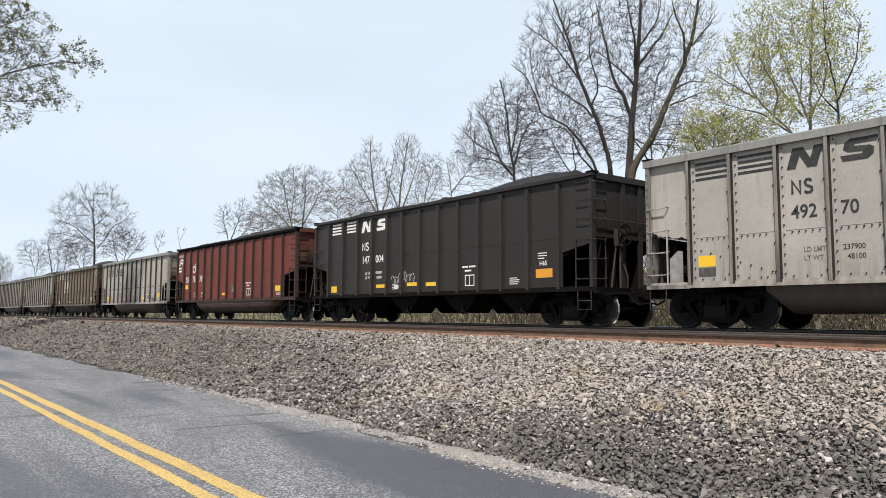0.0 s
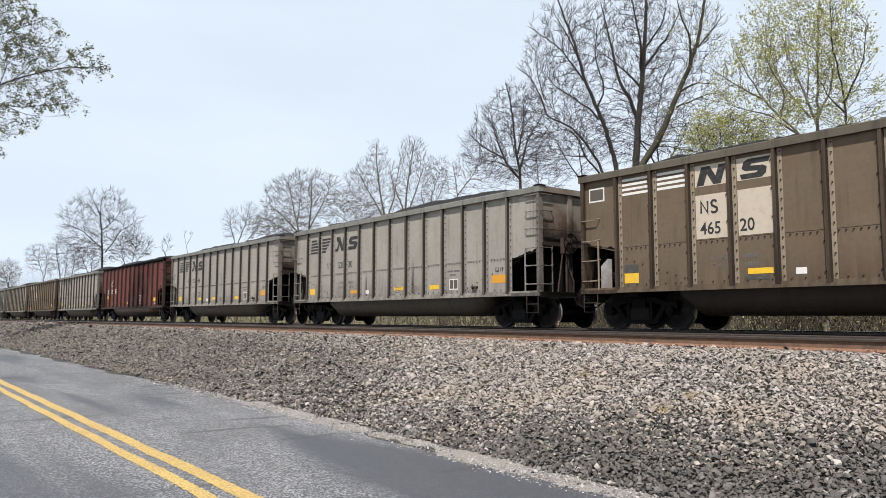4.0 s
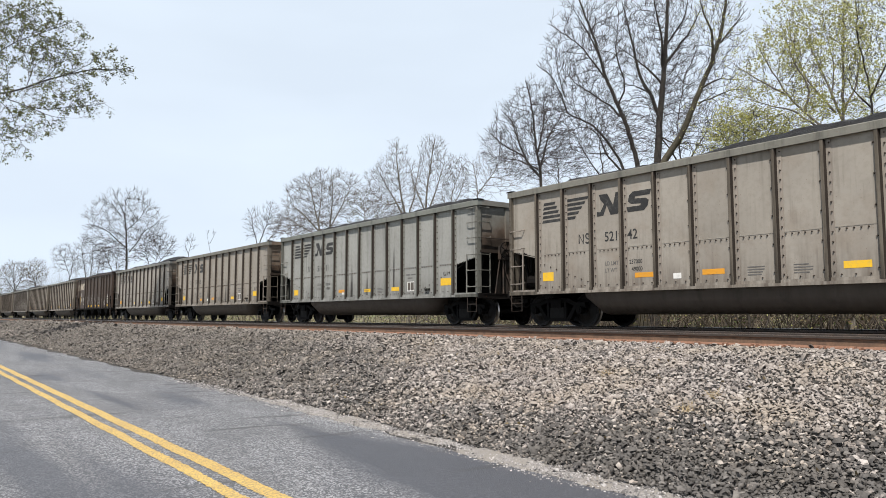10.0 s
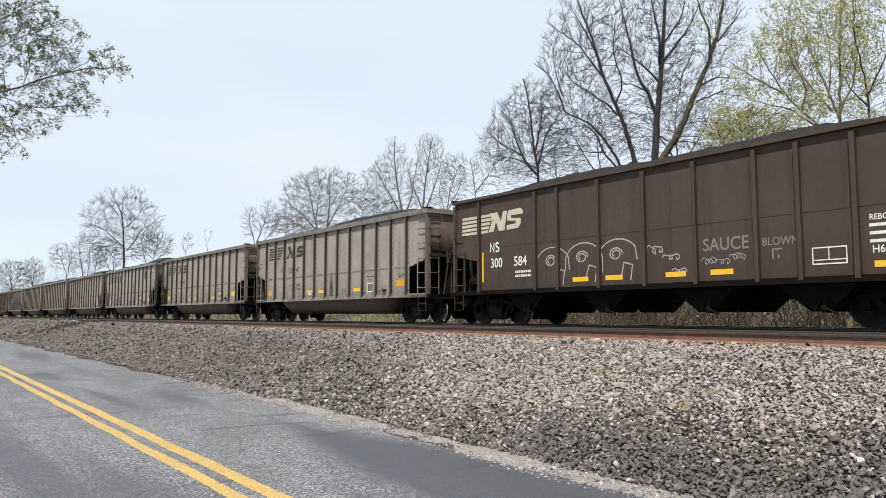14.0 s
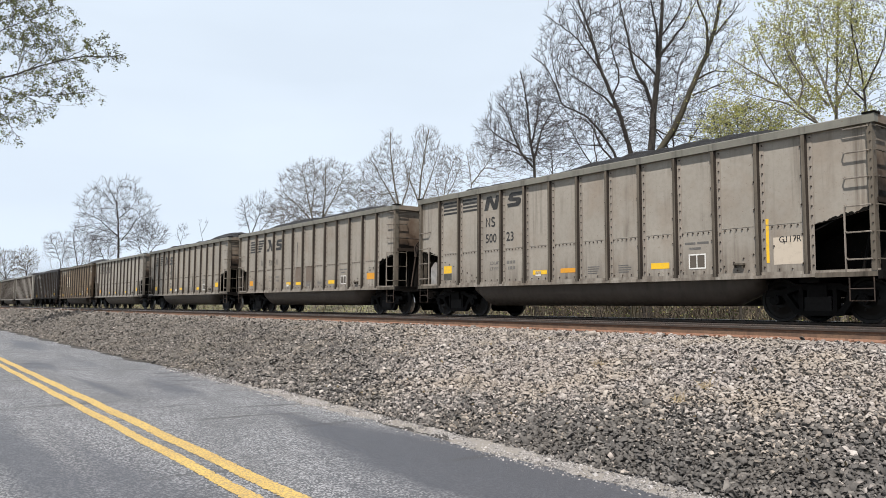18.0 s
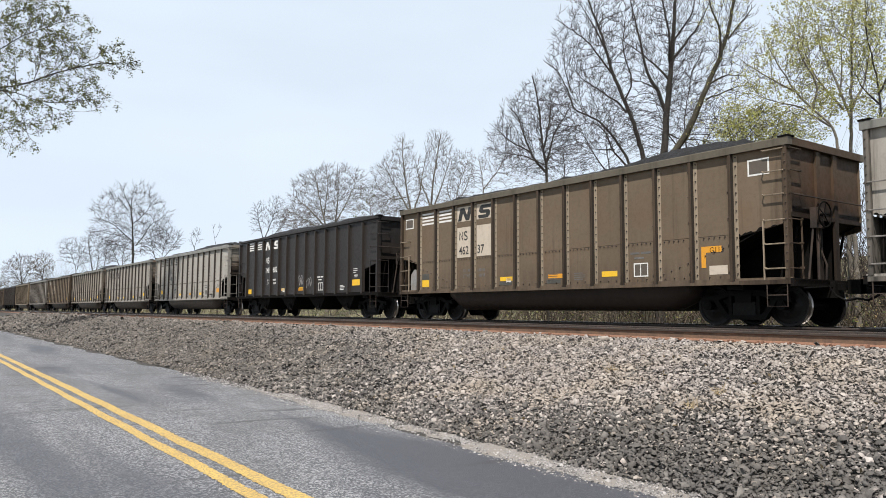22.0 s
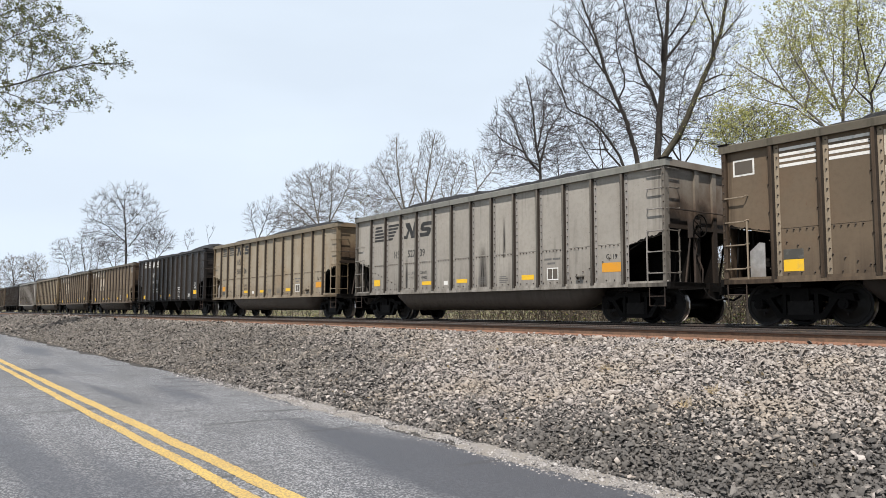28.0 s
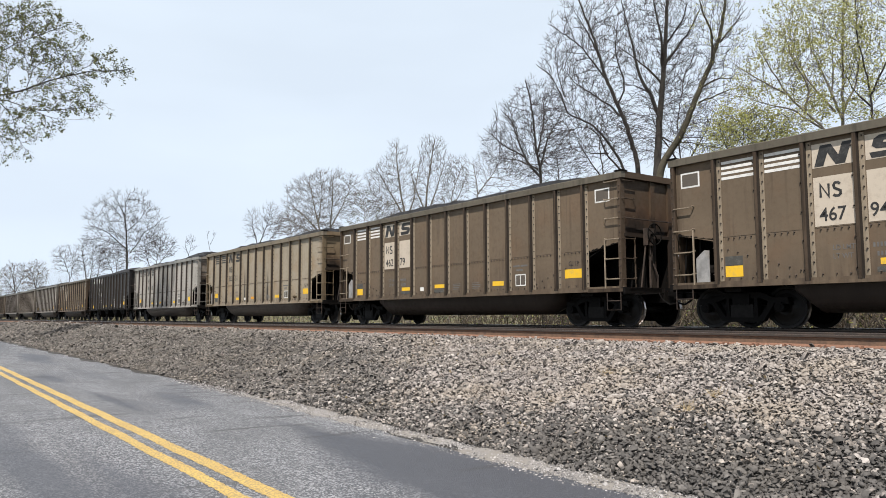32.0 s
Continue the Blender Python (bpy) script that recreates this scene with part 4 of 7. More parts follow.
def brake_stand(bm):
    box(bm, HALF + 0.02, HALF + 0.16, -0.78, -0.46, 2.08, 2.52)
    bar(bm, (HALF + 0.09, -0.62, 1.0), (HALF + 0.09, -0.62, 2.1), 0.03, 6)
    bar(bm, (HALF + 0.02, -0.9, 1.0), (HALF + 0.06, -0.74, 2.1), 0.025, 5)
    bar(bm, (HALF + 0.07, -1.5, 2.74), (HALF + 0.07, 1.4, 2.74), 0.018, 5)
    tube(bm, [(HALF + 0.1, -0.35, 1.0), (HALF + 0.14, -0.38, 1.3), (HALF + 0.06, -0.5, 1.7), (HALF + 0.1, -0.55, 2.1)], 0.022, 5)


def brake_gear(bm):
    box(bm, -6.95, -6.30, -0.9, -0.2, 1.02, 1.30)
    bar(bm, (-6.9, -1.15, 1.28), (-6.05, -1.15, 1.28), 0.19, 10)
    bar(bm, (-6.9, -1.15, 1.55), (-6.9, -1.15, 2.1), 0.03, 5)
    bar(bm, (-7.15, -1.42, 1.0), (-7.15, -1.30, 2.15), 0.022, 5)


def end_screen(bm):
    prism(bm, [(-6.78, 1.02), (-6.44, 1.02), (-6.44, 1.74), (-6.56, 1.76), (-6.78, 1.58)], ALONG_Y, -1.50, -1.485)


def side_frame(bm):
    """Cast truss: top member, sagging tension member, columns beside the springs, boxes over the axles."""
    top = [(-1.10, 0.52), (-1.06, 0.67), (-0.70, 0.68), (-0.45, 0.79), (0.45, 0.79), (0.70, 0.68), (1.06, 0.67), (1.10, 0.52), (0.70, 0.56), (0.42, 0.66), (-0.42, 0.66), (-0.70, 0.56)]
    prism(bm, top, ALONG_Y, -0.08, 0.08)
    low = [(-0.78, 0.57), (-0.66, 0.60), (-0.42, 0.27), (0.42, 0.27), (0.66, 0.60), (0.78, 0.57), (0.50, 0.17), (0.40, 0.14), (-0.40, 0.14), (-0.50, 0.17)]
    prism(bm, low, ALONG_Y, -0.075, 0.075)
    for s in (-1, 1):
        box(bm, s * 0.34 - 0.04, s * 0.34 + 0.04, -0.09, 0.09, 0.22, 0.70)
        bar(bm, (s * AXLE, -0.14, WHEEL_R), (s * AXLE, 0.02, WHEEL_R), 0.11, 12)
        bar(bm, (s * AXLE, -0.155, WHEEL_R), (s * AXLE, -0.13, WHEEL_R), 0.06, 6)


def springs(bm):
    """A nest of coils, as one ridged block."""
    o = [(-0.26, 0.24)]
    for k in range(6):
        o += [(0.26, 0.24 + 0.05 * k), (0.285, 0.265 + 0.05 * k)]
    o += [(0.26, 0.54)] + [(-0.285 if k % 2 == 0 else -0.26, 0.515 - 0.025 * k) for k in range(11)]
    prism(bm, o, ALONG_Y, -0.085, 0.085)


def bolster(bm):
    box(bm, -0.2, 0.2, -1.12, 1.12, 0.52, 0.76)
    box(bm, -0.75, 0.75, -0.55, -0.45, 0.40, 0.50)
    box(bm, -0.75, 0.75, 0.45, 0.55, 0.40, 0.50)


def wheelset(bm):
    n = 18
    prof = [(0.06, 0.06), (0.10, 0.06), (0.12, 0.16), (0.06, 0.30), (0.05, 0.38), (0.065, 0.395), (0.068, WHEEL_R - 0.004), (-0.02, WHEEL_R), (-0.045, WHEEL_R + 0.024), (-0.065, WHEEL_R + 0.018), (-0.068, 0.39), (-0.02, 0.36), (0.0, 0.30), (0.02, 0.16), (-0.09, 0.10), (-0.09, 0.06)]
    for s in (-1, 1):
        rings = [[bm.verts.new((r * math.cos(6.2832 * k / n), s * (0.755 + p), r * math.sin(6.2832 * k / n))) for k in range(n)] for p, r in prof]
        for a, c in zip(rings, rings[1:] + rings[:1]):
            for k in range(n):
                bm.faces.new((a[k], a[(k + 1) % n], c[(k + 1) % n], c[k]))
        for k in range(3):
            a = 2.1 * k
            box(bm, 0.2 * math.cos(a) - 0.02, 0.2 * math.cos(a) + 0.02, s * 0.875 - 0.012, s * 0.875 + 0.012, 0.2 * math.sin(a) - 0.02, 0.2 * math.sin(a) + 0.02)
    bar(bm, (0, -1.05, 0), (0, 1.05, 0), 0.085, 12)


def wheelset_mesh():
    if "wheelset" not in MESHES:
        bm = bmesh.new()
        wheelset(bm)
        me = mesh_of("wheelset", bm, WHEEL_FACE)
        me.materials.append(TREAD)
        for f in me.polygons:
            c = f.center
            r = math.hypot(c.x, c.z)
            if r > WHEEL_R - 0.01 and abs(c.y) < 0.83:
                f.material_index = 1
        MESHES["wheelset"] = me
    return MESHES["wheelset"]


def coal_heap(seed):
    key = "coal%d%s" % (seed, FORM)
    if key not in MESHES:
        r = np.random.default_rng(seed)
        nx, ny = 84, 17
        x, y = np.meshgrid(np.linspace(-HALF + 0.06, HALF - 0.06, nx), np.linspace(-1.49, 1.49, ny), indexing="ij")
        hump = np.zeros_like(x)
        for c, w, h in ((r.uniform(-4.5, -2.5), 3.0, r.uniform(0.05, 0.26)), (r.uniform(-1, 1.5), 2.6, r.uniform(0.08, 0.32)), (r.uniform(3, 5.0), 2.0, r.uniform(0.08, 0.38))):
            hump = np.maximum(hump, h * np.clip(1 - ((x - c) / w) ** 2, 0, None) ** 0.6)
        across = np.clip(1 - (np.abs(y) / 1.5) ** 2.2, 0, 1)
        low = 0.6 if seed == 1 else 1.0
        z = CHORD_Z + 0.02 + (0.37 + hump) * low * across * np.clip((HALF - np.abs(x)) / 1.8, 0, 1) ** 0.6
        z = z + r.normal(0, 0.024, x.shape) + 0.015 * np.sin(x * 5 + seed) * np.sin(y * 6)
        MESHES[key] = mesh_from("coal_load", np.stack([x, y, z], -1).reshape(-1, 3), grid(nx, ny), COAL)
    return MESHES[key]


def sill_bracket(bm):
    box(bm, -0.12, 0.12, -0.09, 0.0, 0.05, 0.09)
    box(bm, -0.10, -0.085, -0.08, 0.0, 0.0, 0.05)
    box(bm, 0.085, 0.10, -0.08, 0.0, 0.0, 0.05)


def dark_webs(me):
    """Colours webs and feet of the ribs with coal dirt and shade; faces rub bare."""
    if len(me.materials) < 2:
        me.materials.append(WEB_DIRT_SHADE)
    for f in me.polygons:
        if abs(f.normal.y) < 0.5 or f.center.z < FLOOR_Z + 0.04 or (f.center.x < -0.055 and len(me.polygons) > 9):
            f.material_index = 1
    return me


# lettering: the strings are turned to meshes once, then laid on the sheets
TEXTS = {}


def prepare_texts(strings):
    obs = []
    for s in sorted(strings):
        cu = bpy.data.curves.new("lettering", "FONT")
        cu.body, cu.size, cu.align_x, cu.offset = s, 1.0, "LEFT", 0.012
        cu.resolution_u = 3
        obs.append((s, new("lettering", cu)))
    dg = bpy.context.evaluated_depsgraph_get()
    for s, ob in obs:
        TEXTS[s] = bpy.data.meshes.new_from_object(ob.evaluated_get(dg))
    for s, ob in obs:
        cu = ob.data
        bpy.data.objects.remove(ob)
        bpy.data.curves.remove(cu)


def text(parent, s, x, z, h, material, name="number", label="", y=None):
    """Lettering whose capitals are h high, from x on, on the near side sheet."""
    me = TEXTS[s]
    if (s, material.name) not in MESHES:
        c = me.copy()
        c.materials.clear()
        c.materials.append(material)
        MESHES[s, material.name] = c
    ob = put(name, MESHES[s, material.name], parent, (x, -SHEET_Y - 0.004 if y is None else y, z), label)
    ob.rotation_euler = (math.pi / 2, 0, 0)
    ob.scale = (h / 0.72 * 0.92, h / 0.72, 1)
    return ob


def flat(key, polys, material):
    """Paint shapes on the near side sheet, from outlines in x and z."""
    def make(bm):
        for o in polys:
            bm.faces.new([bm.verts.new((p, 0, q)) for p, q in o])
    if (key, None) not in MESHES:
        bm = bmesh.new()
        make(bm)
        MESHES[key, None] = mesh_of(key, bm, material)
        for f in MESHES[key, None].polygons:
            if f.normal.y > 0:
                f.flip()
        MESHES[key, material.name] = MESHES[key, None]
    if (key, material.name) not in MESHES:
        me = MESHES[key, None].copy()
        me.materials[0] = material
        MESHES[key, material.name] = me
    return MESHES[key, material.name]


def strokes(pts, w):
    """A ribbon of paint w wide along points in x and z, mitred at its bends."""
    p = [Vector(q) for q in pts]
    rims = []
    for i, q in enumerate(p):
        d0 = (q - p[i - 1]).normalized() if i else (p[1] - q).normalized()
        d1 = (p[i + 1] - q).normalized() if i + 1 < len(p) else d0
        m = d0 + d1
        m = m.normalized() if m.length > 0.3 else d0
        n = Vector((-m.y, m.x))
        k = w / 2 / max(abs(n.dot(Vector((-d0.y, d0.x)))), 0.55)
        rims.append((tuple(q + n * k), tuple(q - n * k)))
    return [[a[0], a[1], c[1], c[0]] for a, c in zip(rims, rims[1:])]


def small_mark(h, w):
    """The two-letter reporting mark as plain strokes, h high."""
    a = [(0, 0), (0, h), (0.62 * h, 0), (0.62 * h, h)]
    c = [(0.95 * h, 0.12 * h), (1.1 * h, 0), (1.35 * h, 0), (1.5 * h, 0.14 * h), (1.48 * h, 0.36 * h), (1.05 * h, 0.60 * h), (0.98 * h, 0.82 * h), (1.1 * h, h), (1.33 * h, h), (1.47 * h, 0.86 * h)]
    return strokes(a, w) + strokes(c, w)


def rect(x0, x1, z0, z1):
    return [(x0, z0), (x1, z0), (x1, z1), (x0, z1)]


def slant(x0, x1, z0, z1, k=0.28):
    return [(x0, z0), (x1, z0), (x1 + k * (z1 - z0), z1), (x0 + k * (z1 - z0), z1)]


def mark(parent, name, key, polys, material, x, z, label="", lift=0.004):
    return put(name, flat(key, polys, material), parent, (x, -SHEET_Y - lift, z), label)

# ---- trees and undergrowth ----
BARK = plain("dark_grey_bark", (0.030, 0.025, 0.022), 0.9, 0.0, 0.35, 7.0, 0.7, 0.03, second=(0.05, 0.043, 0.036))
PALE_BARK = plain("pale_grey_bark", (0.17, 0.152, 0.125), 0.9, 0.0, 0.3, 6.0, 0.6, 0.02, second=(0.15, 0.135, 0.115))
TWIG = plain("brown_grey_twigs", (0.045, 0.036, 0.034), 0.9, 0.0, 0.3, 3.0, 0.2)
PALE_TWIG = plain("pale_grey_twigs", (0.115, 0.098, 0.086), 0.9, 0.0, 0.3, 3.0, 0.2)
SCRUB = plain("brown_scrub_stems", (0.10, 0.078, 0.056), 0.9, 0.0, 0.4, 3.0, 0.2, second=(0.05, 0.042, 0.034))
STRAW = plain("dead_straw", (0.42, 0.33, 0.20), 0.85, 0.0, 0.3, 6.0, 0.1)
MOSSY = plain("mossy_vine_bark", (0.055, 0.048, 0.032), 0.9, 0.0, 0.4, 5.0, 0.8, 0.03)


def leaf_paint(name, a, c, glow=0.5):
    m, nt, b = shader(name, 0.55)
    isl = node(nt, "NewGeometry").outputs["Random Per Island"]
    col = blend(nt, isl, a, c)
    nt.links.new(col, b.inputs["Base Color"])
    tr = node(nt, "BsdfTranslucent", {"Color": col})
    mixs = node(nt, "MixShader", {0: glow, 1: b.outputs[0], 2: tr.outputs[0]})
    nt.links.new(mixs.outputs[0], nt.nodes["Material Output"].inputs["Surface"])
    return m


YOUNG_LEAF = leaf_paint("young_yellow_green_leaves", (0.57, 0.58, 0.19), (0.38, 0.37, 0.13), 0.55)
GREEN_LEAF = leaf_paint("green_leaves", (0.13, 0.19, 0.05), (0.07, 0.10, 0.03))
OLIVE_LEAF = leaf_paint("olive_young_leaves", (0.17, 0.19, 0.05), (0.065, 0.066, 0.035), 0.4)
DRY_LEAF = leaf_paint("dry_straw_leaves", (0.24, 0.185, 0.10), (0.11, 0.08, 0.045), 0.3)


def unit(a):
    return a / np.maximum(np.linalg.norm(a, axis=-1, keepdims=True), 1e-9)


def shoots(rng, start, way, length, radius, wobble=0.16, lift=0.04, k=6, taper=0.35):
    """Crooked tapering branches: points (n, k, 3) and radii (n, k)."""
    n = len(start)
    pts = np.empty((n, k, 3))
    pts[:, 0] = start
    d = unit(way)
    for i in range(1, k):
        d = unit(d + rng.normal(0, wobble, (n, 3)) + np.array([0, 0, lift]))
        pts[:, i] = pts[:, i - 1] + d * (length / (k - 1))[:, None]
    rad = radius[:, None] * np.linspace(1, taper, k)[None]
    return pts, rad


def tubes(pts, rad, sides):
    """Skin for all branches at once."""
    n, k, _ = pts.shape
    d = np.empty_like(pts)
    d[:, 1:-1], d[:, 0], d[:, -1] = pts[:, 2:] - pts[:, :-2], pts[:, 1] - pts[:, 0], pts[:, -1] - pts[:, -2]
    d = unit(d)
    ref = np.where(np.abs(d[:, :1, 2:3]) > 0.8, np.array([1.0, 0, 0]), np.array([0, 0, 1.0]))
    u = unit(np.cross(d, np.broadcast_to(ref, d.shape)))
    w = np.cross(d, u)
    a = np.arange(sides) * 2 * np.pi / sides
    v = pts[:, :, None] + rad[:, :, None, None] * (u[:, :, None] * np.cos(a)[None, None, :, None] + w[:, :, None] * np.sin(a)[None, None, :, None])
    i, j, s = np.meshgrid(np.arange(n), np.arange(k - 1), np.arange(sides), indexing="ij")
    f0 = (i * k + j) * sides
    f = np.stack([f0 + s, f0 + (s + 1) % sides, f0 + sides + (s + 1) % sides, f0 + sides + s], -1).reshape(-1, 4)
    return v.reshape(-1, 3), f


def fork(rng, pts, rad, count, lo, angle, ratio, thin=0.5, up=0.25, floor=0.004):
    """Side branches: starts, ways, lengths and radii."""
    n, k, _ = pts.shape
    idx = np.repeat(np.arange(n), count)
    t = rng.uniform(lo, 1.0, len(idx))
    t[::count] = 1.0
    p = t * (k - 1)
    i = np.minimum(p.astype(int), k - 2)
    fr = (p - i)[:, None]
    st = pts[idx, i] * (1 - fr) + pts[idx, i + 1] * fr
    d = unit(pts[idx, i + 1] - pts[idx, i])
    r = rad[idx, i] * (1 - fr[:, 0]) + rad[idx, i + 1] * fr[:, 0]
    side = unit(np.cross(d, rng.normal(0, 1, d.shape)))
    a = np.radians(rng.normal(angle, 10, len(idx)))[:, None]
    a[::count] *= 0.35
    way = unit(d * np.cos(a) + side * np.sin(a) + np.array([0, 0, up]))
    full = np.linalg.norm(pts[:, 1:] - pts[:, :-1], axis=2).sum(1)[idx]
    ln = full * ratio * rng.uniform(0.6, 1.2, len(idx)) * (1.15 - 0.55 * t)
    return st, way, ln, np.maximum(r * thin * rng.uniform(0.75, 1.1, len(idx)), floor)


def leaves(rng, at, size, material, name="leaves"):
    """Small pointed leaves at the given places."""
    n = len(at)
    s = size * rng.uniform(0.6, 1.3, n)[:, None, None]
    shape = np.array([(-0.5, 0, 0), (0, -0.3, 0.06), (0.55, 0, 0), (0, 0.3, 0.06)])[None] * s
    v = np.einsum("nij,nkj->nki", turn_all(rng, n, 2.2), shape) + at[:, None, :]
    return mesh_from(name, v.reshape(-1, 3), np.arange(4 * n).reshape(-1, 4), material)


G = -1.2


def nearest_depth(done, s, z):
    """Depth of the closest point on the limbs set so far."""
    if not done:
        return 0.0
    q = np.concatenate(done)
    return float(q[np.argmin((q[:, 0] - s) ** 2 + (q[:, 2] - z) ** 2), 1])


def grow(rng, pos, way, goals, step, keep=0.7, lean=(0, 0, 0.22), rounds=60):
    """Twigs that reach for the goals from the limbs: places and parents of all nodes."""
    parent = np.full(len(pos), -1)
    kids = np.zeros(len(pos), int)
    best, owner = np.full(len(goals), 1e9), np.zeros(len(goals), int)
    fresh_from = 0
    for _ in range(rounds):
        d = np.linalg.norm(goals[:, None] - pos[None, fresh_from:], axis=2)
        i = d.argmin(1)
        closer = d[np.arange(len(goals)), i] < best
        best = np.where(closer, d[np.arange(len(goals)), i], best)
        owner = np.where(closer, i + fresh_from, owner)
        left = best > 1.2 * step
        goals, best, owner = goals[left], best[left], owner[left]
        if len(goals) == 0:
            break
        pull = np.zeros_like(pos)
        np.add.at(pull, owner, unit(goals - pos[owner]))
        act = np.unique(owner)
        act = act[kids[act] < 3]
        if len(act) == 0:
            break
        d = unit(unit(pull[act]) + keep * way[act] + lean + rng.normal(0, 0.16, (len(act), 3)))
        kids[act] += 1
        fresh_from = len(pos)
        pos = np.concatenate([pos, pos[act] + d * step * rng.uniform(0.8, 1.2, (len(act), 1))])
        way, parent, kids = np.concatenate([way, d]), np.concatenate([parent, act]), np.concatenate([kids, np.zeros(len(act), int)])
    return pos, way, parent


def plant(label, x, y, turn, limbs, lobes, seed, bark, twig, n=900, step=0.3, fine=0.006, twigs=2, deep=0.6, leaf=None, leaf_n=0, leaf_size=0.07, clump=0.06, crowd=7, group="bare trees behind the train"):
    """limbs: first radius, then reach and height of each bend; lobes: reach, height and half sizes of the crown's parts."""
    rng = np.random.default_rng(seed)
    top = tagged(new("tree"), label, "tree", group)
    ca, sa = math.cos(radians(turn)), math.sin(radians(turn))
    limbs = [list(l) for l in limbs]
    first = limbs[0]
    limbs[0] = [first[0] * 1.25, first[1], G] + first[1:]
    foot = limbs[0][1]
    top.location = (x + foot * ca, y + foot * sa, G)

    def out(q):
        """From reach, depth and height to the tree's own space."""
        return np.stack([(q[..., 0] - foot) * ca - q[..., 1] * sa, (q[..., 0] - foot) * sa + q[..., 1] * ca, q[..., 2] - G], -1)
    done, starts, ways = [], [], []
    for k, l in enumerate(limbs):
        a = np.array(l[1:], float).reshape(-1, 2)
        d0, slope = nearest_depth(done, a[0, 0], a[0, 1]), rng.uniform(-deep, deep) if k else 0.1
        run = np.concatenate([[0], np.cumsum(np.hypot(*np.diff(a, axis=0).T))])
        m = max(int(run[-1] / step), 4)
        u = np.linspace(0, run[-1], m)
        q = np.stack([np.interp(u, run, a[:, 0]), d0 + slope * u * (0.8 if k else 0.1), np.interp(u, run, a[:, 1])], 1)
        sm = q.copy()
        sm[1:-1] = 0.5 * q[1:-1] + 0.25 * (q[:-2] + q[2:])
        sm[1:] += rng.normal(0, 0.05 * step, (m - 1, 3))
        rad = l[0] * np.linspace(0.85, 0.16, m)
        if k == 0:
            rad = rad * (1 + 0.35 * np.exp(-u * 1.2))
        v, f = tubes(out(sm)[None], rad[None], 8 if l[0] > 0.06 else 6)
        put("trunk" if k == 0 else "limb", mesh_from("trunk" if k == 0 else "limb", v, f, bark, True), top)
        done.append(sm)
        starts.append(sm[sm[:, 2] > 2.0])
        ways.append(unit(np.gradient(sm, axis=0))[sm[:, 2] > 2.0])
    base = np.concatenate(starts)
    lob = np.array(lobes, float)
    share = lob[:, 2] ** 2 * lob[:, 3]
    pick = rng.choice(len(lob), n, p=share / share.sum())
    ball = unit(rng.normal(0, 1, (n, 3))) * rng.uniform(0, 1, (n, 1)) ** 0.40
    goals = np.stack([lob[pick, 0] + ball[:, 0] * lob[pick, 2], ball[:, 1] * lob[pick, 2] * 0.9, lob[pick, 1] + ball[:, 2] * lob[pick, 3]], 1)
    pos, way, parent = grow(rng, base, np.concatenate(ways), goals, step)
    n0, total = len(base), len(pos)
    tips = np.zeros(total)
    leafless = np.ones(total, bool)
    leafless[parent[n0:]] = False
    tips[leafless] = 1
    for i in range(total - 1, n0 - 1, -1):
        tips[parent[i]] += tips[i]
    rad = fine * np.maximum(tips, 1) ** 0.42
    kid = np.arange(n0, total)
    par = parent[kid]
    r0 = np.where(par < n0, rad[kid] * 1.2, np.minimum(rad[par], rad[kid] * 1.35))
    thick = rad[kid] > 3.2 * fine
    seg, sr = np.stack([pos[par], pos[kid]], 1), np.stack([r0, rad[kid]], 1)
    if thick.any():
        v, f = tubes(out(seg[thick]), sr[thick], 5)
        tagged(put("branchwork", mesh_from("branchwork", v, f, bark, True), top), kind="stuff")
    ends = np.repeat(kid[tips[kid] <= 3], twigs)
    ln = step * rng.uniform(0.7, 2.0, len(ends))[:, None]
    heart = np.array([np.average(lob[:, 0], weights=share), 0, np.average(lob[:, 1] - 0.7 * lob[:, 3], weights=share)])
    w = unit(0.45 * way[ends] + unit(pos[ends] - heart) + rng.normal(0, 0.40, (len(ends), 3)))
    mid = pos[ends] + w * ln * 0.5
    end = mid + unit(w + rng.normal(0, 0.3, w.shape)) * ln * 0.5
    tw = np.concatenate([np.stack([pos[ends], mid], 1), np.stack([mid, end], 1)])
    seg = np.concatenate([seg[~thick], tw])
    sr = np.concatenate([sr[~thick], np.full((len(ends), 2), fine * 0.85), np.tile([fine * 0.85, fine * 0.55], (len(ends), 1))])
    v, f = tubes(out(seg), sr, 3)
    put("crown", mesh_from("crown", v, f, twig), top)
    if leaf_n:
        spots = np.concatenate([mid, end])
        spots = spots[rng.integers(0, len(spots), max(leaf_n // crowd, 1))]
        at = np.repeat(spots, crowd, axis=0) + rng.normal(0, clump, (crowd * len(spots), 3))
        put("foliage", leaves(rng, out(at), leaf_size, leaf), top)
    return top


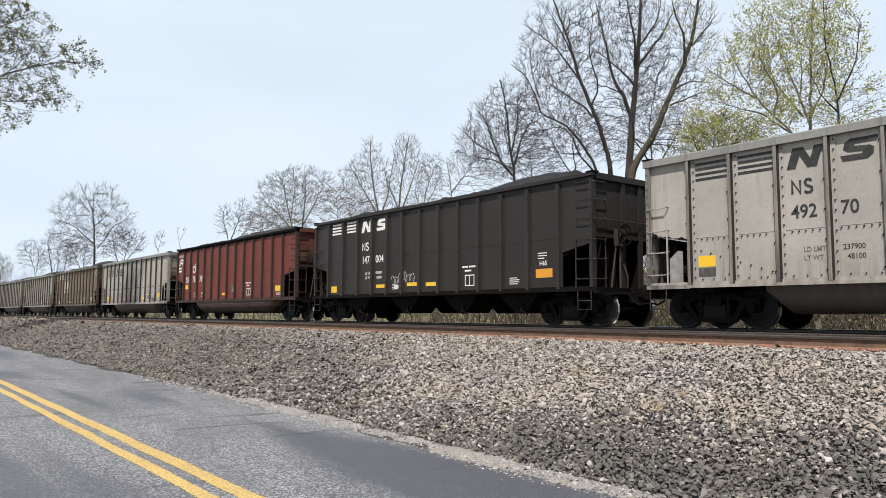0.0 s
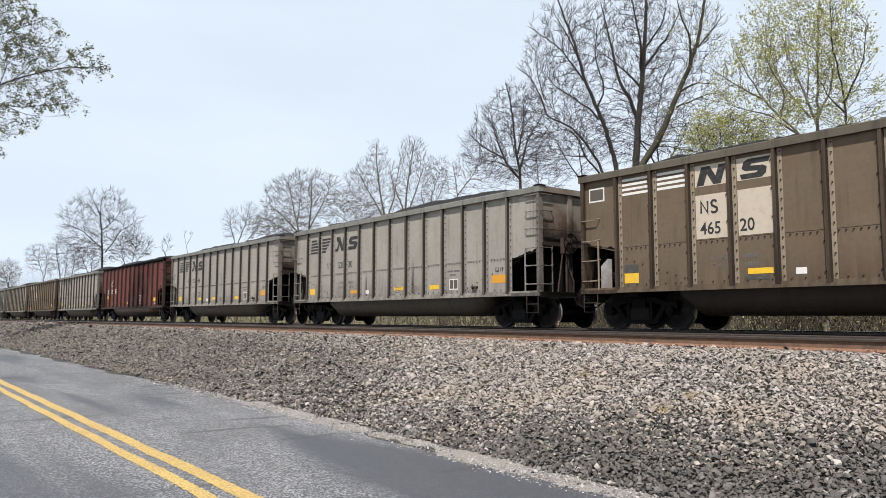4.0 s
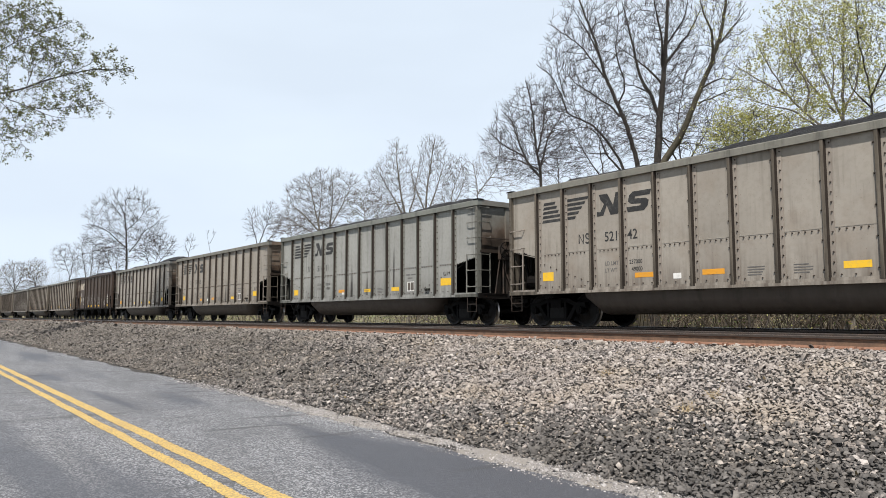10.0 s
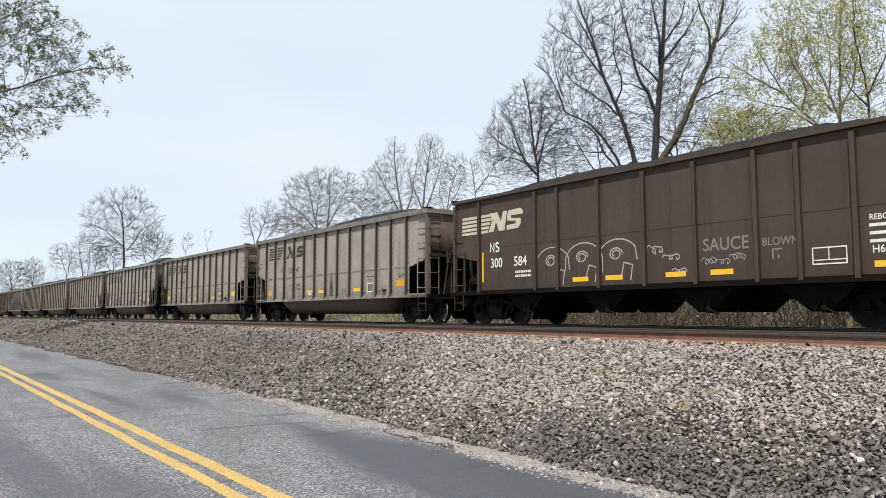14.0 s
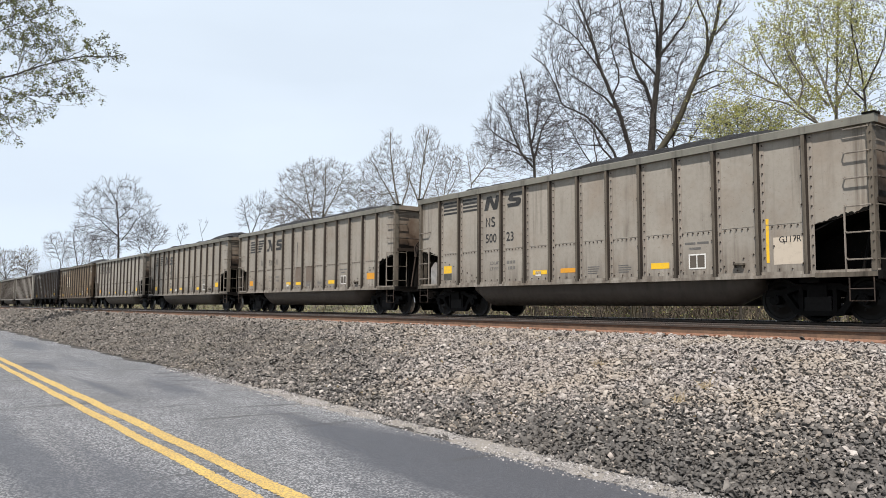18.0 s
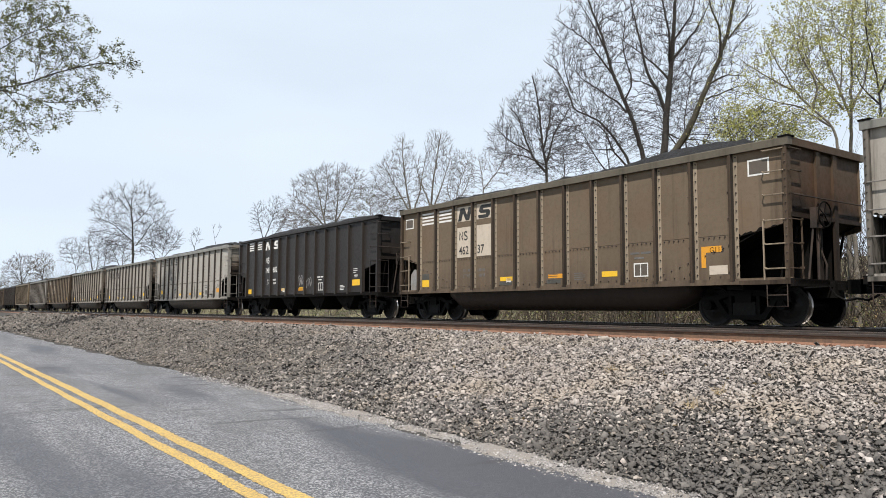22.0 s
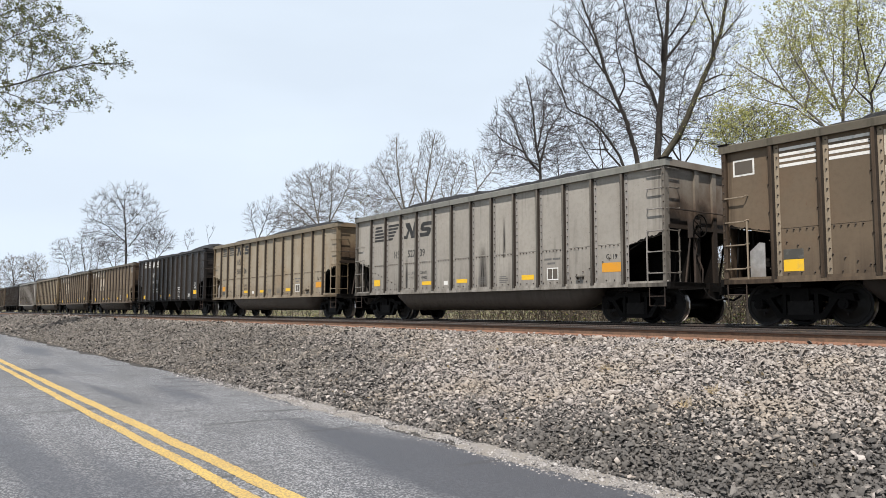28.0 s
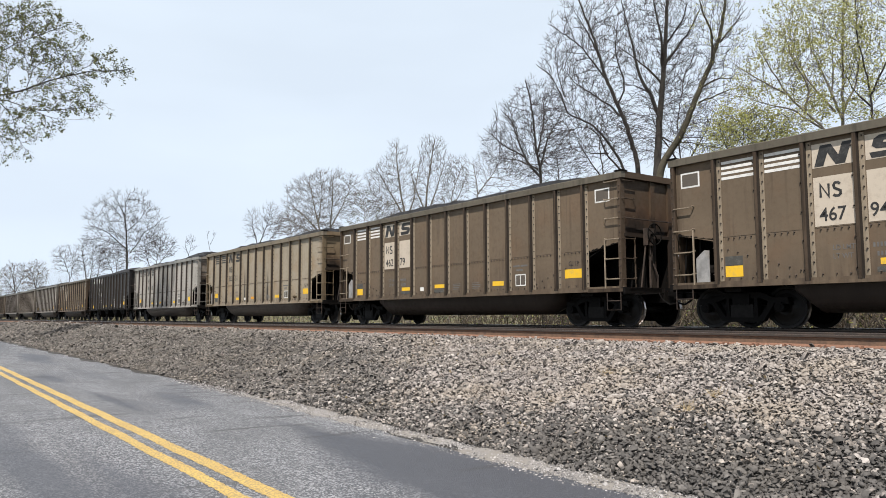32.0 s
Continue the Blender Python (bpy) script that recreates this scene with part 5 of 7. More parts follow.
# the dark group behind the train
plant("tall bare tree with dark bark and a vine-hung crown", -19.1, 25, 37.4,
      ((0.240, -0.3, 3.1, -0.0, 6.6, 0.1, 8.3, 0.3, 9.9, 0.4, 11.1, 0.5, 12.3, 0.6, 14.2), (0.100, 0.1, 8.5, -0.2, 9.5, -0.6, 10.2, -0.8, 11.2, -1.0, 12.2, -1.3, 13.7), (0.060, 0.3, 9.8, -0.1, 10.3, -0.8, 10.9, -1.6, 11.5), (0.070, 0.4, 10.7, 0.9, 11.4, 1.5, 12.2, 2.0, 13.3), (0.070, 0.3, 10.6, 0.3, 11.6, 0.1, 12.6, -0.1, 13.8), (0.050, -0.2, 9.5, -0.9, 10.1, -1.5, 10.0), (0.050, 0.5, 11.6, 1.2, 12.4, 1.4, 13.4), (0.050, 0.0, 7.7, 0.7, 7.3, 1.3, 6.9),),
      ((0.1, 11.6, 1.6, 2.9), (0.6, 8.7, 0.8, 1.7), (-0.6, 8.3, 0.8, 1.7),),
      11, BARK, TWIG, n=4420, step=0.22, fine=0.0078)
plant("bare tree with arching forked limbs", -20.2, 25.4, 38.5,
      ((0.160, -0.1, 3.2, -0.2, 6.8, -0.6, 8.4, -1.0, 9.5, -1.5, 10.8, -1.8, 12.1, -2.1, 13.0, -2.6, 14.5), (0.050, -1.5, 10.7, -2.0, 11.4, -2.4, 12.0, -3.0, 12.5, -3.9, 13.1), (0.060, -0.9, 8.9, -1.2, 9.4, -1.9, 10.0, -2.3, 10.4, -2.9, 10.9, -3.4, 11.8), (0.080, -0.4, 5.4, -0.9, 6.9, -1.4, 7.8, -1.9, 8.5, -2.4, 8.9, -3.2, 9.3, -3.4, 10.1, -3.9, 11.2, -4.6, 11.8), (0.060, -0.8, 6.4, -1.6, 7.4, -1.7, 8.0, -2.3, 8.6, -3.2, 8.4), (0.035, -3.3, 10.1, -3.6, 11.3, -3.7, 12.2), (0.040, -1.4, 7.3, -2.2, 7.4, -3.0, 7.7), (0.050, -1.8, 11.9, -2.3, 13.0, -2.8, 13.9), (0.050, -1.0, 9.3, -0.6, 10.1, -1.0, 11.4, -0.8, 12.9),),
      ((-2.3, 11.4, 1.9, 2.8), (-2.6, 9.0, 2.0, 1.6), (-1.4, 12.9, 1.1, 1.8), (-1.4, 8.2, 1.2, 1.2),),
      12, BARK, TWIG, n=3900, step=0.22, fine=0.0078)
plant("leaning bare tree with mossy vine-covered trunk", -18.5, 24.4, 37.2,
      ((0.220, -0.8, 3.1, 0.1, 6.4, 0.9, 7.6, 1.5, 9.1, 1.9, 10.0, 2.4, 11.3, 2.6, 12.4, 2.8, 13.5), (0.080, 2.1, 10.4, 2.1, 11.5, 1.8, 12.3, 1.6, 13.2), (0.050, 1.6, 9.3, 2.3, 9.6, 3.1, 9.3), (0.045, 1.5, 8.7, 2.3, 9.0, 2.8, 9.2, 3.4, 9.0), (0.050, 2.4, 11.1, 3.0, 11.9, 3.5, 12.5),),
      ((2.4, 11.7, 1.0, 1.8), (2.3, 9.4, 0.9, 1.0), (1.7, 7.7, 1.1, 1.2),),
      13, MOSSY, TWIG, n=2340, step=0.22, fine=0.0075, leaf=YOUNG_LEAF, leaf_n=1500, leaf_size=0.06)
plant("small bushy bare tree with purplish twigs", -27.3, 25, 47.5,
      ((0.130, 1.0, 3.8, 0.9, 7.5, 0.7, 8.7, 0.6, 10.0, 0.4, 11.5, 0.2, 12.2), (0.080, 0.9, 7.2, 0.3, 7.9, -0.2, 9.2, -0.5, 10.4, -1.1, 11.1), (0.060, 0.2, 8.3, -0.9, 9.0, -2.0, 10.1), (0.070, 0.9, 7.7, 1.3, 9.3, 2.1, 10.6), (0.060, 0.8, 8.5, 1.1, 10.0, 1.1, 11.5), (0.050, 0.8, 7.6, -0.2, 8.1, -1.5, 8.3),),
      ((0.2, 8.8, 2.2, 1.8), (0.7, 10.5, 1.5, 1.6), (-0.4, 9.9, 1.1, 1.2),),
      14, BARK, TWIG, n=4160, step=0.21, fine=0.0078)
# the trees in young leaf
LEAFY = dict(leaf=YOUNG_LEAF, leaf_size=0.075, clump=0.11, crowd=14, fine=0.0055, group="trees in young leaf behind the train")
plant("slender leaning tree in yellow-green young leaf", -12.6, 24.4, 27.3,
      ((0.090, 1.1, 2.5, 0.6, 6.5, -0.0, 7.1, -0.5, 7.8, -0.9, 8.6, -1.3, 9.5), (0.050, 0.5, 6.5, -0.4, 7.3, -1.2, 7.6, -1.9, 8.0), (0.050, -0.0, 7.1, 0.2, 7.9, -0.3, 8.9, -0.5, 9.8), (0.040, -0.5, 7.8, -1.0, 8.1, -1.7, 8.6, -2.3, 9.1),),
      ((-0.8, 8.6, 1.4, 1.5), (-1.6, 7.2, 1.2, 1.1), (0.1, 7.3, 1.0, 0.9),),
      16, PALE_BARK, PALE_TWIG, n=1560, step=0.22, leaf_n=5000, **LEAFY)
plant("pale-barked tree in yellow-green young leaf", -11.8, 26, 24.4,
      ((0.100, -0.5, 2.6, -0.3, 6.8, -0.2, 8.8, -0.1, 10.8, 0.0, 12.0), (0.060, -0.3, 7.0, -0.7, 8.5, -1.2, 10.0, -1.3, 11.5), (0.060, -0.3, 7.1, 0.2, 8.4, 0.4, 9.9), (0.050, -0.5, 7.3, -0.9, 7.9, -1.4, 8.8, -1.9, 10.6), (0.040, -0.6, 7.9, -0.5, 9.3, -0.7, 10.7),),
      ((-0.7, 9.5, 1.4, 2.4), (-1.4, 10.6, 1.2, 1.2), (-0.1, 8.4, 0.8, 1.8),),
      15, PALE_BARK, PALE_TWIG, n=2600, step=0.24, leaf_n=7200, **LEAFY)
plant("young leafing tree with dark thin stem", -10.4, 24, 23.4,
      ((0.070, 0.1, 2.4, 0.1, 6.7, -0.0, 7.9, -0.2, 9.0, -0.2, 10.4), (0.040, 0.1, 7.1, 0.6, 8.1, 0.8, 9.3), (0.040, 0.1, 6.7, -0.4, 7.3, -0.6, 7.9),),
      ((0.1, 8.5, 0.9, 2.0), (0.5, 6.8, 0.9, 1.0),),
      17, BARK, TWIG, n=1560, step=0.22, leaf_n=3500, **LEAFY)
plant("low bushy tree in fresh green leaf", -14.2, 23.4, 31.2,
      ((0.050, -0.1, 2.7, -0.0, 5.2, -0.1, 6.2, 0.0, 7.0), (0.040, 0.0, 4.8, 0.6, 6.1, 0.9, 6.8), (0.040, -0.0, 5.0, -0.7, 6.2, -0.8, 6.8),),
      ((-0.1, 6.6, 1.1, 0.7), (1.0, 6.5, 0.6, 0.7),),
      19, BARK, TWIG, n=1300, step=0.21, leaf_n=3000, **LEAFY)
# the paler trees along the line
plant("bare pale-twigged tree along the tracks", -46.5, 30, 57.2,
      ((0.140, 0.8, 3.5, 0.7, 7.1, 0.2, 9.4, -0.1, 11.8, -0.1, 13.3), (0.090, 0.7, 7.3, -0.7, 9.8, -1.5, 11.3), (0.080, 0.7, 7.5, 1.3, 9.4, 0.9, 11.3), (0.060, 0.2, 8.8, -0.8, 8.6, -2.0, 9.7),),
      ((-0.1, 11.8, 0.9, 1.7), (-0.9, 10.1, 1.6, 1.8), (0.8, 10.3, 0.8, 1.9), (-0.8, 8.3, 1.9, 0.9),),
      31, PALE_BARK, PALE_TWIG, n=2860, step=0.22, fine=0.0068, twigs=3)
plant("bare pale-twigged tree along the tracks", -43.5, 30.5, 55.0,
      ((0.140, -0.0, 3.3, -0.1, 6.8, -0.0, 9.1, 0.3, 11.3, 0.6, 13.1), (0.080, -0.0, 7.4, 0.7, 9.3, 1.3, 11.3), (0.070, -0.1, 7.8, -0.8, 9.5, -0.5, 11.5),),
      ((0.4, 11.4, 1.1, 1.9), (-0.2, 9.1, 1.1, 1.6), (1.2, 10.3, 0.7, 1.8),),
      32, PALE_BARK, PALE_TWIG, n=2860, step=0.22, fine=0.0068, twigs=3)
plant("bare pale-twigged tree along the tracks", -39.5, 31, 51.9,
      ((0.090, -1.2, 3.2, -1.3, 6.6, -0.9, 8.8, -0.3, 10.5), (0.060, -1.2, 7.2, -0.4, 8.6, -0.0, 9.7), (0.050, -1.2, 7.0, -1.7, 8.6, -1.5, 9.7),),
      ((-0.7, 9.5, 0.9, 1.8), (-1.0, 7.8, 1.2, 1.0),),
      33, PALE_BARK, PALE_TWIG, n=1560, step=0.22, fine=0.0068, twigs=3)
plant("broad bare tree with fan-shaped pale crown", -58.2, 30, 62.7,
      ((0.160, -0.2, 4.1, -0.4, 7.5, -1.0, 10.0, -1.4, 11.9), (0.100, -0.4, 7.5, -2.0, 9.2, -3.2, 10.1), (0.110, 0.0, 5.5, 0.4, 7.8, 0.6, 10.3, 0.5, 12.5), (0.080, 0.4, 7.8, 1.5, 10.0, 2.2, 11.7), (0.060, -0.6, 8.5, -0.3, 10.8, -0.5, 12.8), (0.060, -1.0, 7.5, -2.4, 8.2, -3.4, 8.9),),
      ((-0.9, 10.1, 2.8, 2.6), (1.4, 10.8, 2.0, 2.3), (-0.5, 12.3, 0.9, 0.9), (0.8, 12.5, 0.8, 0.7), (-1.5, 8.2, 2.9, 1.0),),
      34, PALE_BARK, PALE_TWIG, n=4680, step=0.28, fine=0.0085, twigs=3)
plant("bare tree with thin dark twigs", -71.2, 30, 67.1,
      ((0.100, -0.5, 4.7, -0.8, 7.5, -1.3, 9.3, -1.4, 10.4), (0.070, -0.7, 7.3, 0.2, 9.9, 0.5, 11.5), (0.060, -0.4, 7.0, 0.8, 8.7, 1.5, 9.6),),
      ((-1.0, 9.6, 1.1, 1.8), (0.5, 9.9, 1.2, 2.0),),
      35, BARK, TWIG, n=1092, step=0.29, fine=0.010)
plant("dead snag with a few bare twigs", -81.7, 28, 71.1,
      ((0.070, 0.3, 5.1, 0.0, 7.3, -0.4, 9.2), (0.030, -0.1, 8.3, 0.6, 9.7),),
      ((0.0, 9.3, 0.6, 0.6),),
      37, BARK, TWIG, n=24, step=0.26, fine=0.012, twigs=1)
plant("slim bare sapling along the tracks", -89.3, 28, 72.6,
      ((0.060, -0.1, 5.5, 0.0, 7.9, 0.4, 9.6), (0.040, 0.0, 7.5, -0.5, 8.9),),
      ((0.1, 8.8, 0.8, 1.2),),
      38, BARK, TWIG, n=60, step=0.30, fine=0.012)
plant("broad bare tree with a wide round crown", -101.1, 24, 76.6,
      ((0.200, -0.1, 2.3, -0.2, 8.5, -0.4, 11.5, -0.6, 13.3, -1.5, 15.1), (0.100, -0.2, 8.9, -1.3, 10.0, -2.7, 11.4, -4.0, 12.0, -5.2, 12.2), (0.080, -0.4, 11.3, 0.7, 12.2, 1.6, 13.4, 1.7, 14.5), (0.090, 0.1, 8.5, 1.2, 10.0, 1.7, 11.2, 3.1, 12.0, 3.9, 13.1), (0.060, 1.2, 9.3, 2.8, 10.1, 4.3, 11.3), (0.060, -0.6, 13.3, -0.7, 14.8, -0.1, 16.3), (0.050, -0.9, 13.1, -2.1, 14.5, -3.1, 15.0),),
      ((-0.5, 12.3, 5.0, 4.3), (-0.3, 9.6, 5.2, 2.2),),
      39, BARK, TWIG, n=1500, step=0.46, fine=0.0150)
plant("low bare tree beside the broad one", -90, 26, 73.9,
      ((0.100, -1.6, 3.5, -1.5, 6.8, -1.1, 8.8), (0.080, -1.7, 4.8, -2.6, 7.4, -2.8, 9.1), (0.060, -1.5, 6.1, -0.1, 8.2, 0.7, 9.4),),
      ((-1.3, 8.3, 2.2, 1.6), (-2.6, 7.8, 1.2, 1.7),),
      42, BARK, TWIG, n=1092, step=0.39, fine=0.0145)
plant("low bare tree beside the broad one", -112, 25, 77.4,
      ((0.100, 0.3, 2.5, -0.0, 7.3, 0.3, 10.2), (0.080, -0.0, 5.7, -1.3, 8.5, -1.9, 10.1),),
      ((-0.5, 8.5, 2.2, 2.0),),
      43, BARK, TWIG, n=1092, step=0.39, fine=0.0145)
plant("low bare tree beside the broad one", -150, 26, 80.2,
      ((0.120, 0.1, 3.2, -0.5, 7.9, -1.4, 10.5, -2.4, 12.3), (0.080, -0.3, 7.4, 0.1, 10.5, -0.5, 12.6),),
      ((-1.6, 10.8, 1.9, 2.8), (0.1, 10.0, 1.3, 2.6),),
      40, BARK, TWIG, n=1092, step=0.39, fine=0.0145)
plant("low bare tree beside the broad one", -138, 26, 79.3,
      ((0.130, 0.6, 3.0, -0.2, 8.3, -0.8, 11.7, -0.5, 13.5), (0.100, 0.9, 3.5, 2.0, 8.4, 2.3, 12.3), (0.070, 0.5, 5.9, 1.0, 9.8, 0.8, 12.7),),
      ((-0.2, 11.2, 1.9, 2.7), (2.2, 10.8, 1.6, 3.1), (0.9, 9.3, 2.7, 2.4),),
      41, BARK, TWIG, n=1092, step=0.39, fine=0.0145)
plant("hazy bare thicket tree far down the line", -200, 25, 82.9,
      ((0.200, -2.3, 1.5, -2.5, 7.4, -3.2, 10.8), (0.120, -2.4, 6.1, -0.8, 10.1, -0.7, 12.2), (0.120, -2.4, 6.1, -4.5, 9.4, -5.5, 10.7),),
      ((-2.6, 9.2, 4.0, 4.0),),
      44, BARK, PALE_TWIG, n=1300, step=0.47, fine=0.022, leaf=DRY_LEAF, leaf_n=400, leaf_size=0.2)
plant("hazy bare thicket tree far down the line", -175, 25, 81.9,
      ((0.160, -1.3, 1.3, -1.5, 7.2, -1.0, 10.8), (0.100, -1.4, 6.0, -2.4, 9.6, -2.9, 10.7),),
      ((-1.4, 9.0, 1.9, 3.1),),
      45, BARK, PALE_TWIG, n=1300, step=0.47, fine=0.022, leaf=DRY_LEAF, leaf_n=400, leaf_size=0.2)
plant("hazy bare thicket tree far down the line", -255, 25, 84.4,
      ((0.160, -1.9, 1.8, -2.2, 8.5),),
      ((-2.4, 7.1, 3.2, 3.0),),
      46, BARK, PALE_TWIG, n=1300, step=0.47, fine=0.022, leaf=DRY_LEAF, leaf_n=400, leaf_size=0.2)
# lower growth between the trees
plant("low bare tree among the dark stems", -24, 30, 38.7,
      ((0.070, -1.7, 3.8, -1.8, 7.3, -2.0, 9.1, -1.8, 10.5), (0.050, -1.7, 7.0, -2.7, 8.5, -3.3, 9.8),),
      ((-2.4, 8.8, 2.1, 1.5), (-1.6, 10.2, 1.4, 1.3),),
      61, BARK, TWIG, n=1500, step=0.24, fine=0.006)
plant("bare vine-tangled tree among the dark stems", -20, 29, 34.6,
      ((0.070, -1.0, 3.5, -0.7, 7.1, -0.8, 9.1, -0.5, 11.0), (0.050, -0.7, 6.8, 0.3, 8.5, 0.7, 9.5), (0.050, -0.7, 7.1, -1.7, 8.7, -2.1, 10.1),),
      ((-0.8, 9.4, 1.8, 2.0), (-0.1, 11.2, 1.2, 1.6), (-2.2, 8.5, 1.2, 1.3),),
      62, BARK, TWIG, n=2600, step=0.24, fine=0.006)
plant("low bare tree between the taller ones", -34, 31, 47.6,
      ((0.080, -2.7, 4.7, -2.7, 8.2, -3.0, 10.0), (0.050, -2.7, 7.9, -1.6, 9.3, -1.2, 10.3),),
      ((-2.5, 8.9, 1.4, 1.4), (-1.1, 9.3, 1.6, 1.6),),
      63, PALE_BARK, PALE_TWIG, n=1300, step=0.26, fine=0.007)
plant("low bare tree between the taller ones", -30, 30, 45.0,
      ((0.070, 0.3, 4.3, 0.2, 8.1, 0.1, 9.8),),
      ((0.1, 8.5, 1.9, 1.5),),
      65, BARK, TWIG, n=1400, step=0.24, fine=0.006)
plant("low scrub tree with a first green flush", -51, 33, 57.1,
      ((0.070, -2.8, 5.2, -2.8, 8.4, -3.0, 10.3),),
      ((-2.8, 8.9, 1.8, 1.9), (-1.4, 8.4, 1.9, 1.6),),
      64, PALE_BARK, PALE_TWIG, n=900, step=0.30, fine=0.009, leaf=OLIVE_LEAF, leaf_n=900, leaf_size=0.09)
plant("low scrub tree between the taller ones", -64, 33, 62.7,
      ((0.070, -2.9, 6.0, -3.2, 8.2, -3.5, 9.8),),
      ((-3.2, 8.7, 2.1, 1.6), (-1.1, 8.8, 2.2, 1.4),),
      66, PALE_BARK, PALE_TWIG, n=800, step=0.32, fine=0.010)
plant("low bushy tree in yellow-green young leaf", -17, 27, 32.2,
      ((0.060, 0.1, 3.1, 0.0, 6.0, -0.2, 7.2), (0.050, 0.1, 5.8, 1.0, 6.9, 1.8, 7.4),),
      ((-0.0, 7.1, 1.0, 0.9), (1.2, 7.2, 1.2, 0.8), (2.3, 7.5, 0.8, 0.8),),
      67, PALE_BARK, TWIG, n=1400, step=0.24, leaf_n=2600, **LEAFY)
# the roadside tree whose boughs hang over the road
plant("leafy roadside tree with young olive-green leaves", -46.5, 9.3, 78.7,
      ((0.42, -13.8, 1.8, -13.3, 7.5, -12.6, 14.0, -12.0, 21.0),
       (0.11, -13.0, 9.2, -7.3, 12.2, -5.7, 12.7, -4.9, 12.9, -4.0, 13.3, -3.0, 13.9, -1.9, 14.4, -0.6, 14.9, 0.9, 15.1, 1.6, 15.4),
       (0.066, -13.0, 9.4, -7.3, 12.4, -5.7, 12.4, -4.8, 12.4, -3.9, 12.1, -2.8, 12.0, -1.6, 12.3, 0.1, 12.7),
       (0.028, -5.4, 12.4, -4.6, 11.7, -4.4, 10.9, -4.1, 10.0, -3.4, 9.3),
       (0.031, -3.6, 13.5, -2.8, 14.3, -2.0, 15.6, -1.2, 16.7, -1.1, 17.5),
       (0.025, -1.9, 14.4, -1.1, 14.9, -0.0, 15.8, 0.7, 16.3),
       (0.077, -13.0, 10.6, -7.3, 13.6, -5.8, 14.7, -4.7, 15.7, -3.5, 16.4, -2.0, 17.3),
       (0.066, -13.0, 12.5, -7.4, 15.5, -5.8, 16.5, -4.5, 17.4, -3.1, 18.3),
       (0.055, -13.0, 7.8, -7.2, 10.8, -5.6, 10.9, -4.9, 9.9, -5.2, 8.9),
       (0.028, -4.0, 13.3, -3.7, 14.4, -3.8, 15.7, -3.2, 16.9),
       (0.028, -4.9, 12.9, -4.9, 13.9, -5.2, 14.9),
       (0.028, -3.9, 12.1, -2.6, 11.6, -1.4, 11.7)),
      ((-4.1, 16.2, 2.2, 2.3), (-2.8, 14.7, 1.8, 1.5), (-0.4, 14.9, 1.9, 0.9), (-2.3, 13.0, 2.2, 1.0), (-1.4, 12.3, 1.6, 0.6), (-4.0, 11.6, 1.9, 1.3), (-4.5, 10.1, 1.1, 1.0), (-1.4, 16.1, 0.5, 1.4), (-6.8, 13.7, 2.2, 4.5),),
      51, BARK, TWIG, n=2600, step=0.26, fine=0.007, deep=0.15, leaf=OLIVE_LEAF, leaf_n=13000, leaf_size=0.13, clump=0.085, group="roadside trees")


def undergrowth():
    """Stems, dry grass and first leaves along the foot of the woods."""
    rng = np.random.default_rng(60)
    n = 1300
    st = np.stack([-rng.uniform(0, 1, n) ** 1.3 * 150 + 4, rng.uniform(19.6, 26, n), np.full(n, G)], 1)
    way = unit(np.stack([rng.normal(0, 0.45, n), rng.normal(0, 0.45, n), np.ones(n)], 1))
    ln = rng.uniform(0.8, 3.4, n)
    pts, rad = shoots(rng, st, way, ln, rng.uniform(0.005, 0.016, n), 0.25, 0.0, 5, 0.4)
    v, f = tubes(pts, rad, 3)
    s2, w2, l2, r2 = fork(rng, pts, rad, 4, 0.3, 45, 0.5, 0.6, 0.2)
    p2, q2 = shoots(rng, s2, w2, l2, r2, 0.25, 0.0, 4, 0.4)
    v2, f2 = tubes(p2, q2, 3)
    tagged(put("undergrowth_stems", mesh_from("undergrowth_stems", np.concatenate([v, v2]), np.concatenate([f, f2 + len(v)]), SCRUB)), "tangled brown stems at the wood's foot", "undergrowth", kind="stuff")
    for material, m, seed, label in ((YOUNG_LEAF, 4500, 61, "first yellow-green leaves on the undergrowth"), (GREEN_LEAF, 8000, 62, "green leaves low in the undergrowth"), (DRY_LEAF, 14000, 63, "dry straw-coloured grass and leaves")):
        r = np.random.default_rng(seed)
        clump = r.normal(0, 1, (160, 3)) * np.array([0, 2, 0.5]) + np.stack([-r.uniform(0, 1, 160) ** 1.3 * 150 + 4, np.full(160, 21.8), np.full(160, -0.2)], 1)
        at = clump[r.integers(0, 160, m)] + r.normal(0, 1, (m, 3)) * np.array([1.6, 0.9, 0.6])
        at[:, 2] = np.maximum(at[:, 2], G + 0.05)
        at[:, 1] = np.maximum(at[:, 1], 19.4)
        tagged(put("undergrowth_leaves", leaves(r, at, 0.085, material)), label, "undergrowth", kind="stuff")


undergrowth()


